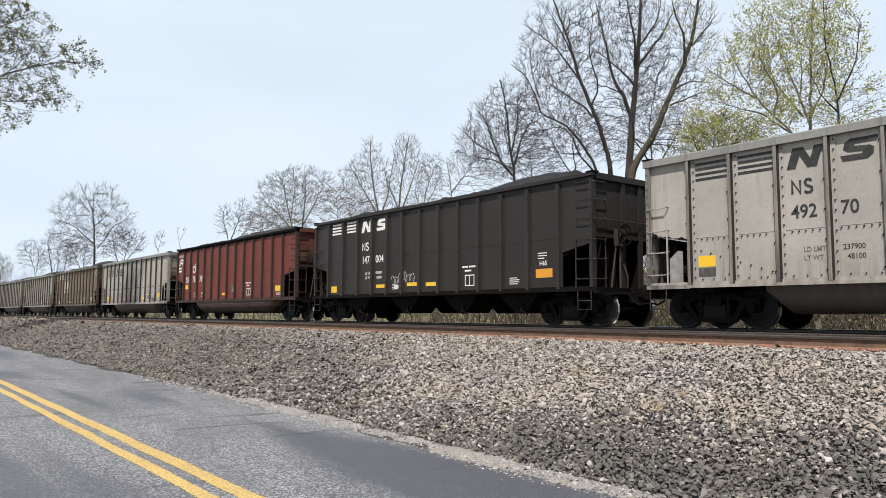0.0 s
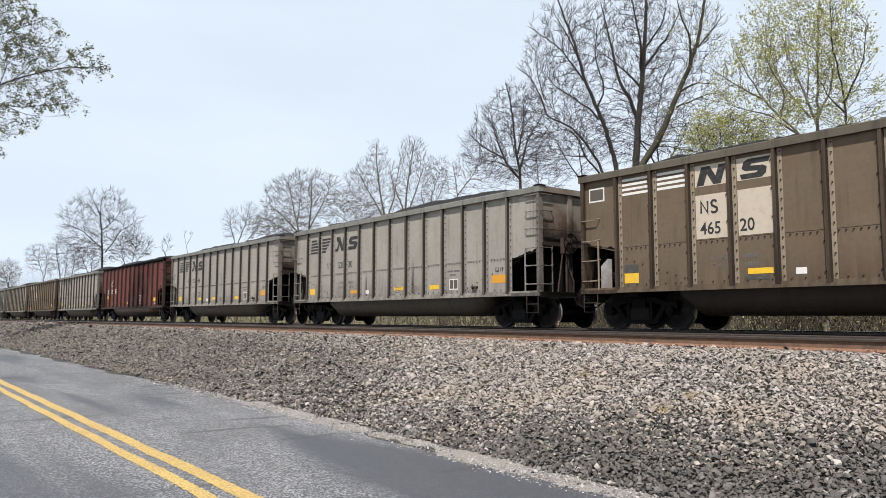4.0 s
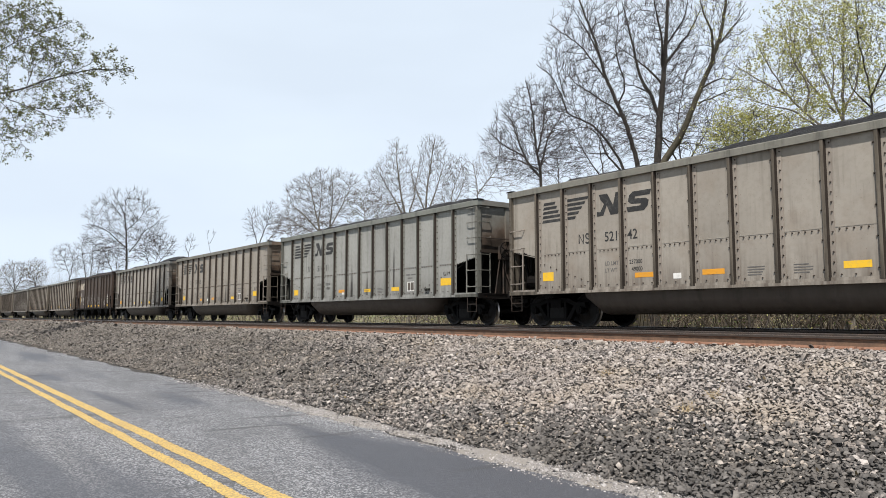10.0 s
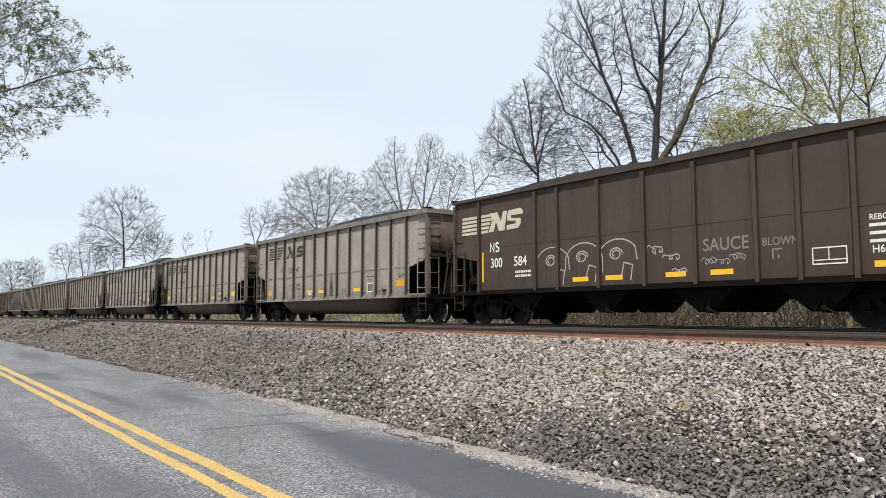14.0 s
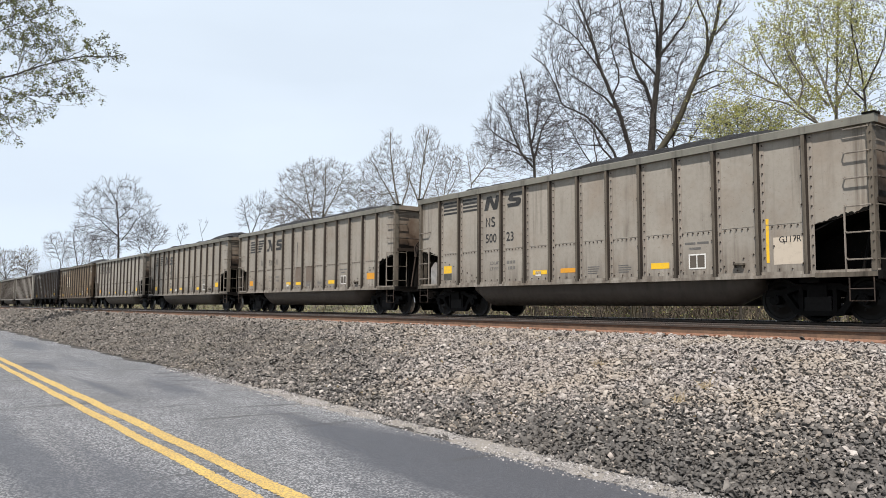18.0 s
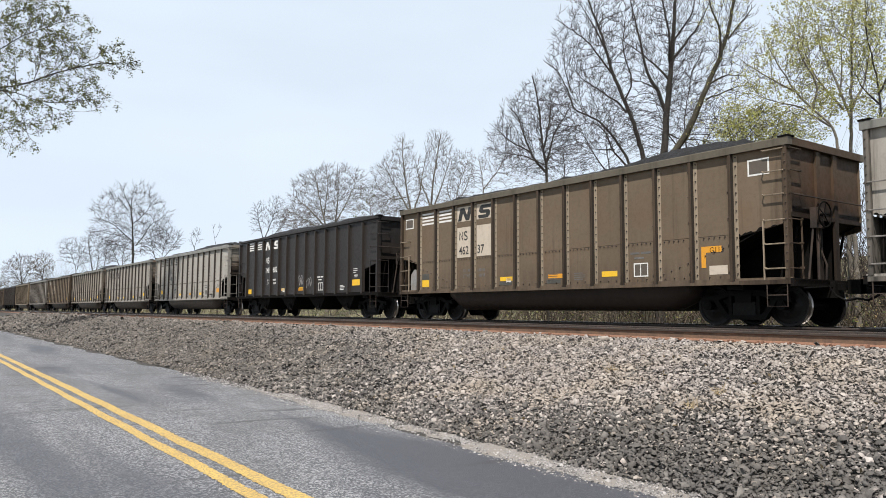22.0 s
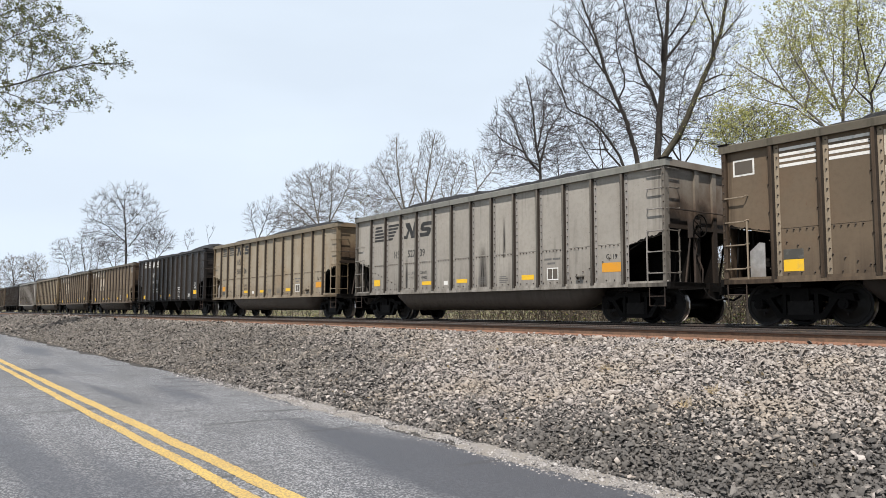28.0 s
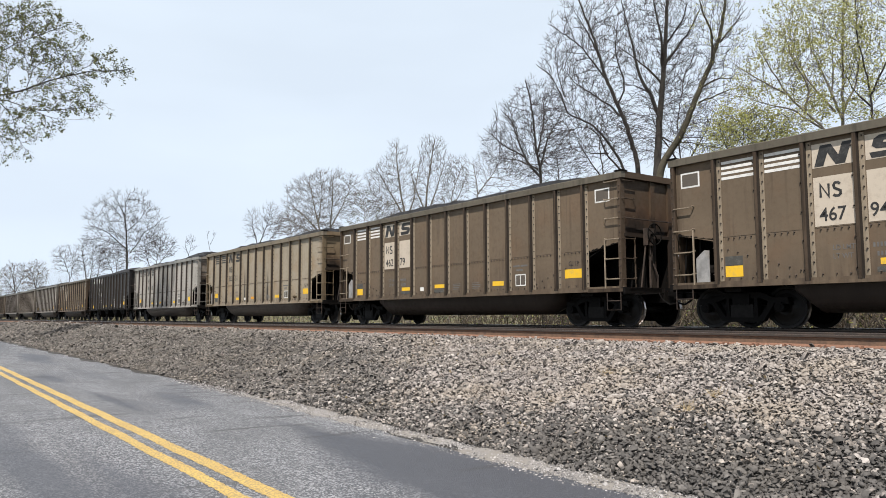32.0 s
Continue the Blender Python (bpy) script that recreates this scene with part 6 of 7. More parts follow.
def thicket(seed, n, x0, x1, y0, y1, h0, h1, power, material, label):
    """Dense brush deeper in the woods."""
    rng = np.random.default_rng(seed)
    x, y = x1 - rng.uniform(0, 1, n) ** power * (x1 - x0), rng.uniform(y0, y1, n)
    st = np.stack([x, y, np.interp(y, [20, 24, 30, 40, 60], [-1.1, -1.3, -0.6, 1.2, 4.6])], 1)
    way = unit(np.stack([rng.normal(0, 0.3, n), rng.normal(0, 0.3, n), np.ones(n)], 1))
    pts, rad = shoots(rng, st, way, rng.uniform(h0, h1, n), rng.uniform(0.010, 0.035, n), 0.2, 0.0, 5, 0.3)
    v, f = tubes(pts, rad, 3)
    s2, w2, l2, r2 = fork(rng, pts, rad, 4, 0.2, 40, 0.45, 0.6, 0.2, 0.006)
    p2, q2 = shoots(rng, s2, w2, l2, r2, 0.2, 0.0, 4, 0.4)
    v2, f2 = tubes(p2, q2, 3)
    tagged(put("thicket", mesh_from("thicket", np.concatenate([v, v2]), np.concatenate([f, f2 + len(v)]), material)), label, "undergrowth", kind="stuff")


thicket(70, 1000, -230, 10, 26, 42, 2.0, 6.0, 1.2, TWIG, "dense grey-brown brush deeper in the woods")
thicket(72, 800, -16, 10, 24, 38, 4.0, 7.5, 1.0, TWIG, "tall purplish-brown brush behind the tracks")
thicket(73, 420, -300, -170, 26, 40, 8.0, 14.0, 0.8, SCRUB, "brown wood edge at the far end of the line")
thicket(71, 1900, -34, 8, 21.5, 36, 2.4, 5.2, 1.0, SCRUB, "tangled brown brush at the foot of the hillside")


def litter():
    """Dry leaves and straw caught among the stones."""
    r = np.random.default_rng(80)
    x, y = r.uniform(-14, -2, 320), r.uniform(6.1, 10.8, 320)
    tagged(put("leaf_litter", leaves(r, np.stack([x, y, bank_z(x, y) + 0.03], 1), 0.055, DRY_LEAF)), "dry pale leaves and straw caught among the ballast", "leaf litter", kind="stuff")


litter()


def dry_tuft(x, y, seed):
    """A small dead grass tuft among the stones, its blades bent outward."""
    r = np.random.default_rng(seed)
    n = 46
    st = np.stack([r.normal(0, 0.035, n), r.normal(0, 0.035, n), np.zeros(n)], 1)
    way = unit(np.stack([r.normal(0, 0.8, n), r.normal(0, 0.8, n), np.ones(n)], 1))
    pts, rad = shoots(r, st, way, r.uniform(0.06, 0.17, n), np.full(n, 0.0035), 0.35, -0.08, 4, 0.3)
    v, f = tubes(pts, rad, 3)
    ob = tagged(put("dry_grass_tuft", mesh_from("dry_grass_tuft", v, f, STRAW), at=(x, y, float(bank_z(x, y)))), "small straw-coloured dead grass tuft among ballast stones", "grass tuft", "dead grass tufts", "stuff")
    return ob


for k, (x, y) in enumerate(((-5.29, 7.35), (-5.33, 7.93), (-7.4, 8.4))):
    dry_tuft(x, y, 85 + k)

CAR = collections.namedtuple("Car", "paint kind number style coal")
# in the order of passing
TRAIN = [CAR(*c) for c in (
    (WHITE_GREY, "tub", "492 70", "bars", 1), (BLACK, "hopper", "147 004", "white", 2), (RED, "tub", "50 78 38", "red", 3), (WHITE_GREY, "tub", "514 84", "horse", 1),
    (BROWN, "tub", "465 20", "panel", 2), (GREY, "tub", "520 30", "horse", 3), (GREY, "tub", "520 46", "horse", 4), (RED, "tub", "50 79 85", "red", 5),
    (GREY, "tub", "478 03", "bars", 2), (BROWN, "tub", "468 66", "panel", 1), (WARM_GREY, "tub", "521 42", "horse", 3), (GREEN_GREY, "tub", "514 11", "horse", 4),
    (WARM_GREY, "tub", "534 05", "horse", 1), (GREY, "tub", "526 71", "horse", 2), (DARK_BROWN, "hopper", "300 584", "dark", 5), (WARM_GREY, "tub", "528 43", "horse", 3),
    (WARM_GREY, "tub", "506 45", "horse", 1), (GREY, "tub", "528 19", "horse", 2), (WARM_GREY, "tub", "500 23", "bars", 3), (WARM_GREY, "tub", "520 11", "horse", 5),
    (WARM_GREY, "tub", "508 96", "horse", 2), (GREY, "tub", "528 39", "horse", 1), (BROWN, "tub", "462 37", "panel", 2), (BLACK, "hopper", "148 682", "white", 5),
    (WHITE_GREY, "tub", "484 19", "bars", 3), (GREY, "tub", "528 09", "horse", 1), (WARM_GREY, "tub", "516 24", "horse", 2), (BROWN, "tub", "464 02", "panel", 4),
    (GREY, "tub", "527 39", "horse", 5), (TAN, "tub", "505 06", "bars", 3), (BLACK, "hopper", "148 112", "white", 2), (BROWN, "tub", "467 94", "panel", 1),
    (BROWN, "tub", "462 79", "panel", 5), (TAN, "tub", "503 51", "bars", 4), (WHITE_GREY, "tub", "485 60", "bars", 2), (BLACK, "hopper", "148 305", "white", 3),
    (BROWN, "tub", "466 17", "panel", 1), (GREY, "tub", "521 77", "horse", 4), (WARM_GREY, "tub", "523 64", "horse", 2), (GREY, "tub", "525 90", "horse", 1),
    (BROWN, "tub", "463 28", "panel", 3), (GREY, "tub", "519 55", "horse", 5), (WARM_GREY, "tub", "518 02", "horse", 2))]
# dark runs on single cars: sheet, place on it, width, foot and height
STAINS = {5: ((4, .2, .18, 1.1, .9), (7, .1, .2, 1.1, 1.2)), 8: ((5, .3, .2, 1.9, .9), (6, .3, .25, 1.3, 1.6)), 11: ((5, .1, .25, 1.05, 1.4), (6, .3, .2, 1.1, 1.0), (8, .2, .15, 1.2, 1.7)),
          12: ((4, .3, .2, 1.1, .9), (7, .2, .3, 1.05, 1.3)), 13: ((7, .05, .25, 1.1, 1.3), (7, .4, .15, 1.4, 1.4), (8, .15, .5, 1.1, .9), (9, .1, .12, 1.9, 1.2)),
          15: ((6, .1, .4, 1.05, 1.1),), 17: ((7, .25, .35, 1.05, 1.1), (7, .1, .2, 1.8, 1.3), (3, .1, .25, 1.05, .8), (10, .02, .7, 2.85, .9), (2, .2, .2, 1.1, .7)), 20: ((3, .15, .35, 1.9, 1.85), (4, .1, .15, 1.2, 2.2), (7, .3, .2, 1.1, 1.4)),
          21: ((6, .2, .3, 1.1, 1.3), (8, .4, .1, 1.6, 1.6)), 24: ((7, .1, .2, 1.1, 1.0),), 25: ((6, .3, .35, 1.05, 2.1), (7, .1, .65, 1.05, 1.3), (7, .4, .2, 2.0, 1.6), (8, .05, .15, 1.1, 1.0)),
          28: ((2, .1, .2, 1.1, 1.2), (6, .15, .5, 1.05, 1.4), (7, .3, .15, 1.9, 1.3)), 33: ((4, .2, .3, 1.1, 1.8), (7, .1, .3, 1.1, 1.5)), 6: ((6, .3, .08, 1.5, 1.2),), 7: ((7, .45, .16, 1.06, 1.25), (7, .6, .08, 1.3, .7)), 3: ((5, .4, .1, 1.2, 1.0),)}
WEIGHTS = {0: ("237900", "48100"), 6: ("236900", "49100"), 11: ("236200", "49800"), 17: ("236500", "49500"), 20: ("237300", "48700"), 24: ("237800", "48200"),
           25: ("237100", "48900"), 28: ("236600", "49400"), 29: ("237300", "48700"), 9: ("238100", "47900"), 3: ("236600", "49400"), 15: ("236700", "49300"), 10: ("237000", "49000"), 13: ("236500", "49500")}
COLOUR = {WHITE_GREY: "pale grey", BLACK: "black", RED: "oxide red", BROWN: "dust-brown", GREY: "grey", WARM_GREY: "dirty warm grey", GREEN_GREY: "streaked greenish grey",
          TAN: "tan-stained", DARK_BROWN: "dark brown"}
prepare_texts({w for c in TRAIN for w in c.number.split()} | {"LD LMT", "LT WT", "G119", "G52X", "G113", "H65", "H69", "H62", "REBODY", "G116", "G117R", "SAUCE", "BLOWN", "IT"} | {w for p in WEIGHTS.values() for w in p})


def lines(n, w, h, gap, seed):
    """Rows of unreadable small print."""
    r = random.Random(seed)
    return [rect(0, w * r.uniform(0.7, 1), -k * gap - h, -k * gap) for k in range(n)]


def weights(car, j, x, z, ink):
    if j in WEIGHTS:
        text(car, WEIGHTS[j][0], x, z, 0.105, ink if ink is WHITE_INK else BLACK_INK, "stencil")
        text(car, WEIGHTS[j][1], x + 0.07, z - 0.18, 0.105, ink if ink is WHITE_INK else BLACK_INK, "stencil")
    else:
        mark(car, "stencil", "weights", [rect(0.065 * k, 0.065 * k + 0.04, 0, 0.09) for k in range(6)] + [rect(0.065 * k, 0.065 * k + 0.04, -0.17, -0.08) for k in range(1, 6)], ink, x, z)


def long_bay_lettering(car, j, nums):
    """The dark brown hopper: cream emblem, white numbers, reflectors and spray paint."""
    for k in range(5):
        mark(car, "stripe_emblem", "cream_bar%d" % k, [slant(0, 1.28 + 0.05 * k, 0, 0.082, 0.1)], CREAM, -6.97, 2.79 + 0.122 * k)
    mark(car, "block_emblem", "block_n3", [[(0.0, 0.0), (0.24, 0.0), (0.36, 0.30), (0.48, 0.0), (0.74, 0.0), (0.86, 0.58), (0.68, 0.58), (0.58, 0.28), (0.42, 0.58), (0.10, 0.58), (0.16, 0.3)]], CREAM, -5.66, 2.80, lift=0.010)
    mark(car, "block_emblem", "block_s3", [[(0.0, 0.0), (0.50, 0.02), (0.62, 0.14), (0.62, 0.30), (0.20, 0.34), (0.20, 0.42), (0.72, 0.42), (0.72, 0.52), (0.60, 0.60), (0.10, 0.58), (0.04, 0.48), (0.02, 0.28), (0.40, 0.24), (0.40, 0.16), (0.0, 0.14)]], CREAM, -4.82, 2.80, lift=0.010)
    mark(car, "reporting_mark", "mark_mid", small_mark(0.29, 0.055), WHITE_INK, -5.57, 2.19, lift=0.008)
    text(car, nums[0], -5.58, 1.71, 0.29, WHITE_INK, y=-SHEET_Y - 0.008)
    text(car, nums[1], -4.52, 1.71, 0.29, WHITE_INK, y=-SHEET_Y - 0.008)
    for z in (1.50, 1.38):
        mark(car, "stencil", "weights_row", [rect(0.075 * k, 0.075 * k + 0.05, 0, 0.07) for k in range(9)], WHITE_INK, -4.46, z)
    mark(car, "reflector", "refl_upright", [rect(0, 0.07, 0, 0.92)], YELLOW, -5.98, 1.28, "upright yellow reflector")
    for x in (-2.18, -1.04, 0.80, 2.0, 5.45):
        mark(car, "reflector", "refl_long", [rect(0, 0.50, 0, 0.12)], YELLOW, x, 1.16, "yellow reflector strip", 0.008)
    mark(car, "consolidated_stencil", "stencil_wide", [rect(0, 0.68, 0, 0.025), rect(0, 0.68, 0.32, 0.345), rect(0, 0.025, 0.025, 0.32), rect(0.655, 0.68, 0.025, 0.32), rect(0.32, 0.34, 0.10, 0.32), rect(0.025, 0.655, 0.08, 0.10)], WHITE_INK, 4.29, 1.26, "white framed stencil box", 0.007)
    text(car, "H62", 5.42, 1.43, 0.15, WHITE_INK, "stencil")
    text(car, "REBODY", 5.39, 2.05, 0.11, WHITE_INK, "stencil")
    mark(car, "small_print", "print_side", lines(3, 0.42, 0.06, 0.15, 2), WHITE_INK, 5.39, 1.98)
    scribble(car, j, -3.6, 3, 0.66, 0.50, 1.72, 0.034)
    scribble(car, j + 1, 0.28, 2, 0.27, 0.22, 1.72, 0.026)
    for word, x, z, h in (("SAUCE", 1.82, 1.70, 0.29), ("BLOWN", 3.24, 1.72, 0.17), ("IT", 3.44, 1.44, 0.22)):
        text(car, word, x, z, h, FAINT_CHALK, "spray_word", "faint white spray-painted word", y=-SHEET_Y - 0.006)
    scribble(car, j + 2, 1.80, 3, 0.20, 0.15, 1.50, 0.014)
    scribble(car, j + 4, 1.0, 1, 0.22, 0.10, 1.36, 0.022)


def lettering(car, c, j):
    r = random.Random(j * 7 + 1)
    dark = c.style in ("white", "dark", "red")
    ink = WHITE_INK if dark else BLACK_INK
    small = WHITE_INK if dark else FAINT_INK
    px = [x + 0.15 for x in RIB_X]            # where the sheets between the ribs begin
    nums = c.number.split()
    if c.style == "dark":
        long_bay_lettering(car, j, nums)
        return
    if c.style == "horse":
        mark(car, "stripe_emblem", "stripes_a", [slant(0.02 + 0.012 * k, 0.76 - 0.06 * k, 0.122 * k, 0.122 * k + 0.078, 0.5) for k in range(5)], ink, px[0], 2.89)
        mark(car, "stripe_emblem", "stripes_b", [slant(-0.08, 0.26 + 0.115 * k, 0.122 * k, 0.122 * k + 0.078, 0.5) for k in range(5)], ink, px[1], 2.89)
        mark(car, "block_emblem", "block_n", [[(0.0, 0.0), (0.22, 0.0), (0.34, 0.26), (0.46, 0.0), (0.70, 0.0), (0.86, 0.56), (0.64, 0.56), (0.55, 0.24), (0.36, 0.56), (0.08, 0.56), (0.13, 0.42), (0.25, 0.30), (0.12, 0.10), (0.0, 0.12)]], ink, px[2] + 0.02, 2.87)
        mark(car, "block_emblem", "block_s", [[(0.05, 0.0), (0.55, 0.0), (0.66, 0.10), (0.70, 0.24), (0.60, 0.30), (0.28, 0.32), (0.30, 0.37), (0.74, 0.37), (0.78, 0.5), (0.22, 0.5), (0.10, 0.42), (0.06, 0.27), (0.16, 0.2), (0.46, 0.18), (0.44, 0.13), (0.01, 0.13)]], ink, px[3] - 0.03, 2.87)
        mark(car, "reporting_mark", "mark_small", small_mark(0.24, 0.042), ink, px[1] + 0.40, 2.21)
        text(car, nums[0], px[2] + 0.26, 2.20, 0.25, ink)
        text(car, nums[1], px[3] - 0.01, 2.20, 0.25, ink)
        text(car, "LD LMT", px[2] + 0.26, 1.58, 0.105, small, "stencil")
        text(car, "LT WT", px[2] + 0.26, 1.40, 0.105, small, "stencil")
        weights(car, j, px[3] + 0.03, 1.58, small)
    else:
        top = WHITE_INK if c.style in ("white", "panel") else ink
        cream = c.style == "panel"
        if c.style == "red":
            if j == 2:
                mark(car, "arc_emblem", "arcs", [[(0.30 + s * math.cos(a), 0.05 + s * math.sin(a)) for a in np.linspace(0.1, 3.2, 8)] + [(0.30 + (s - 0.09) * math.cos(a), 0.05 + (s - 0.09) * math.sin(a)) for a in np.linspace(3.2, 0.1, 8)] for s in (0.38, 0.22)] + [rect(-0.12, 0.3, -0.32, -0.22), rect(-0.12, 0.3, -0.15, -0.05)], ink, -HALF + 0.28, 2.95)
                mark(car, "name_lettering", "name_bar", [rect(0.115 * k, 0.115 * k + 0.075, 0, 0.13) for k in range(7)], CHALK, -HALF + 0.15, 3.46)
            mark(car, "reporting_mark", "mark_cr", strokes([(0.25, 0.26), (0.18, 0.32), (0.07, 0.32), (0.0, 0.25), (0.0, 0.07), (0.07, 0), (0.18, 0), (0.25, 0.06)], 0.07) + strokes([(0.36, 0), (0.36, 0.32), (0.53, 0.32), (0.58, 0.25), (0.53, 0.16), (0.37, 0.16)], 0.065) + strokes([(0.46, 0.16), (0.60, 0)], 0.065), ink, px[1] + 0.12, 2.54)
            mark(car, "dot", "dot", [[(0.05 * math.cos(k), 0.05 * math.sin(k)) for k in np.linspace(0, 5.6, 9)]], ink, px[1] + 0.42, 2.97)
            for k, w in enumerate(nums):
                text(car, w, px[k] + 0.06, 1.99 + 0.01 * k, 0.34, ink)
        else:
            for p in (0, 1):
                mark(car, "stripe_emblem", "stripes_d", [rect(0.0, 0.77, 0.115 * k, 0.115 * k + 0.062) for k in range(4)], top if not cream else WHITE_INK, px[p] + (0.06 if dark else 0), 3.35 if dark else 3.27)
            if cream:
                mark(car, "cream_panel", "cream_top", [rect(0, 0.78, 0, 0.48)], CREAM, px[2], 3.20)
                mark(car, "cream_panel", "cream_top", [rect(0, 0.78, 0, 0.48)], CREAM, px[3], 3.20)
                mark(car, "cream_panel", "cream_low", [rect(0, 0.78, 0, 0.98)], CREAM, px[2], 2.03)
                mark(car, "cream_panel", "cream_low", [rect(0, 0.78, 0, 0.98)], CREAM, px[3], 2.03)
            tone = BLACK_INK if cream else top
            dx, zz = (0.0, 3.27) if c.style == "white" else (0.0, 3.22)
            if nums:
                mark(car, "block_emblem", "block_n2", [[(0.0, 0.0), (0.18, 0.0), (0.27, 0.25), (0.42, 0.0), (0.60, 0.0), (0.74, 0.42), (0.56, 0.42), (0.48, 0.18), (0.34, 0.42), (0.13, 0.42)]], tone, px[2] + 0.04 + dx, zz, lift=0.008)
                mark(car, "block_emblem", "block_s2", [[(0.05, 0.0), (0.50, 0.0), (0.60, 0.08), (0.62, 0.20), (0.54, 0.25), (0.26, 0.27), (0.28, 0.31), (0.66, 0.31), (0.70, 0.42), (0.20, 0.42), (0.10, 0.36), (0.06, 0.23), (0.14, 0.17), (0.42, 0.15), (0.40, 0.11), (0.01, 0.11)]], tone, px[3] + 0.06 + dx, zz, lift=0.008)
                mark(car, "reporting_mark", "mark_mid", small_mark(0.26, 0.05), tone, px[2] + 0.14 + dx, (2.60 if cream else 2.72) if not dark else 2.62, lift=0.008)
                z = (2.13 if cream else 2.23) if not dark else 2.14
                text(car, nums[0], px[2] + 0.10 + dx, z, 0.27, tone, y=-SHEET_Y - 0.008)
                text(car, nums[1], px[3] + 0.03 + dx, z, 0.27, tone, y=-SHEET_Y - 0.008)
        p, z = (1, 1.34) if c.style == "red" else (2, 1.73 if dark else 1.55)
        text(car, "LD LMT", px[p] + 0.32, z, 0.10, small, "stencil")
        text(car, "LT WT", px[p] + 0.32, z - 0.17, 0.10, small, "stencil")
        weights(car, j, px[p + 1] + (0.4 if c.style == "red" else 0.05), z, small)
    # reflectors, plates and stencils along the sill
    warm = r.choice((YELLOW, YELLOW, YELLOW, ORANGE))
    mark(car, "reflector", "refl_square", [rect(0, 0.42, 0, 0.24)], warm, px[0] + 0.02, 1.64 if c.style == "red" else 1.12 if c.style in ("white", "panel") else 1.36 if c.style == "bars" else 1.26 + r.uniform(-0.05, 0.05), "yellow reflector")
    if c.style in ("panel", "bars"):
        mark(car, "soiled_strip", "soil_square", [rect(0, 0.42, 0, 0.20)], SOILED, px[0] + 0.02, 1.37 if c.style == "panel" else 1.14)
    if c.style == "red":
        mark(car, "reflector", "refl_long", [rect(0, 0.56, 0, 0.12)], YELLOW, px[5] + 0.22, 1.22, "yellow reflector strip")
        mark(car, "bare_plate", "bare_plate", [rect(0, 0.52, 0, 0.36)], CHALK, px[6] + 0.28, 1.38, "scuffed bare metal plate")
        mark(car, "worn_film", "worn_film", [[(0, 0), (0.20, 0.02), (0.30, 0.22), (0.40, 0.36), (0, 0.36)]], DARK_PATCH, px[6] + 0.28, 1.38, "dark worn film", 0.007)
    for p in () if c.style == "red" else (3, 5) if not dark else (3, 5, 6):
        q = p + r.choice((0, 0, 1))
        mark(car, "reflector", "refl_long", [rect(0, 0.56, 0, 0.12)], r.choice((YELLOW, YELLOW, ORANGE, YELLOW, YELLOW)), px[q] + r.uniform(0.05, 0.2), 1.19 + r.uniform(0, 0.05), "yellow reflector strip")
        if c.style == "panel":
            mark(car, "soiled_strip", "soil", [rect(0, 0.56, 0, 0.10)], SOILED, px[q] + 0.1, 1.08)
    if not dark:
        mark(car, "reflector", "refl_mid", [rect(0, 0.52, 0, 0.14)], YELLOW, px[8] + 0.12, 1.20, "yellow reflector strip")
    if j == 18:
        mark(car, "repaint_panel", "repaint", [rect(0, 0.66, 0, 0.56)], CREAM, px[11] + 0.14, 1.18, "faded cream repaint panel", 0.003)
        mark(car, "reflector", "refl_upright", [rect(0, 0.12, 0, 0.42), rect(0.16, 0.28, 0, 0.42)], YELLOW, px[11] - 0.02, 1.22, "upright yellow reflectors")
    elif j == 22:
        mark(car, "reflector", "refl_bent", [[(0, 0), (0.12, 0), (0.12, 0.34), (0.52, 0.34), (0.52, 0.48), (0, 0.48)]], ORANGE, px[11] + 0.05, 1.30, "bent amber reflector")
        mark(car, "repaint_panel", "repaint_low", [rect(0, 0.46, 0, 0.2)], CREAM, px[11] + 0.25, 1.14, "faded pale repaint panel", 0.003)
    else:
        mark(car, "reflector", "refl_large", [rect(0, 0.62, 0, 0.24)], r.choice((YELLOW, YELLOW, YELLOW, ORANGE)), px[11] + 0.12, 1.30, "yellow reflector")
    text(car, "H65" if c.kind == "hopper" and j != 23 else "H69" if c.kind == "hopper" else "G52X" if c.style == "red" else "G113" if c.style == "panel" else "G117R" if j == 18 else "G116" if c.style == "bars" else "G119", px[11] + 0.26, 1.13 if c.style == "red" else 1.63, 0.13, WHITE_INK if dark else BLACK_INK, "stencil")
    mark(car, "consolidated_stencil", "stencil_box", [rect(0, 0.44, 0, 0.03), rect(0, 0.44, 0.31, 0.34), rect(0, 0.03, 0.03, 0.31), rect(0.41, 0.44, 0.03, 0.31), rect(0.20, 0.225, 0.03, 0.31)], WHITE_INK, px[8 if dark else 9] + 0.15, 1.16, "white framed stencil box", 0.007)
    if not dark:
        mark(car, "stencil_field", "stencil_fill", [rect(0.03, 0.41, 0.03, 0.31)], DARK_PATCH, px[9] + 0.15, 1.16)
        mark(car, "small_print", "exw", [rect(0, 0.28, 0, 0.05), rect(0.33, 0.62, 0, 0.05), rect(0.12, 0.42, -0.12, -0.07)], FAINT_INK, px[9] + 0.05, 1.72)
    else:
        mark(car, "small_print", "exw", [rect(0, 0.28, 0, 0.05), rect(0.33, 0.62, 0, 0.05), rect(0.12, 0.42, -0.12, -0.07)], WHITE_INK, px[8] + 0.02, 1.72)
    for p in () if c.style == "red" else (4, 10) if dark else (6, 7):
        mark(car, "small_print", "print%d" % (p % 3), lines(4, 0.42, 0.022, 0.055, p % 3), small, px[p] + 0.15, 1.34)
    if c.style != "red":
        mark(car, "white_tag", "tag", [rect(0, 0.22, 0, 0.13)], WHITE_INK, px[4] + 0.25 + r.uniform(-0.1, 0.2), 1.16)
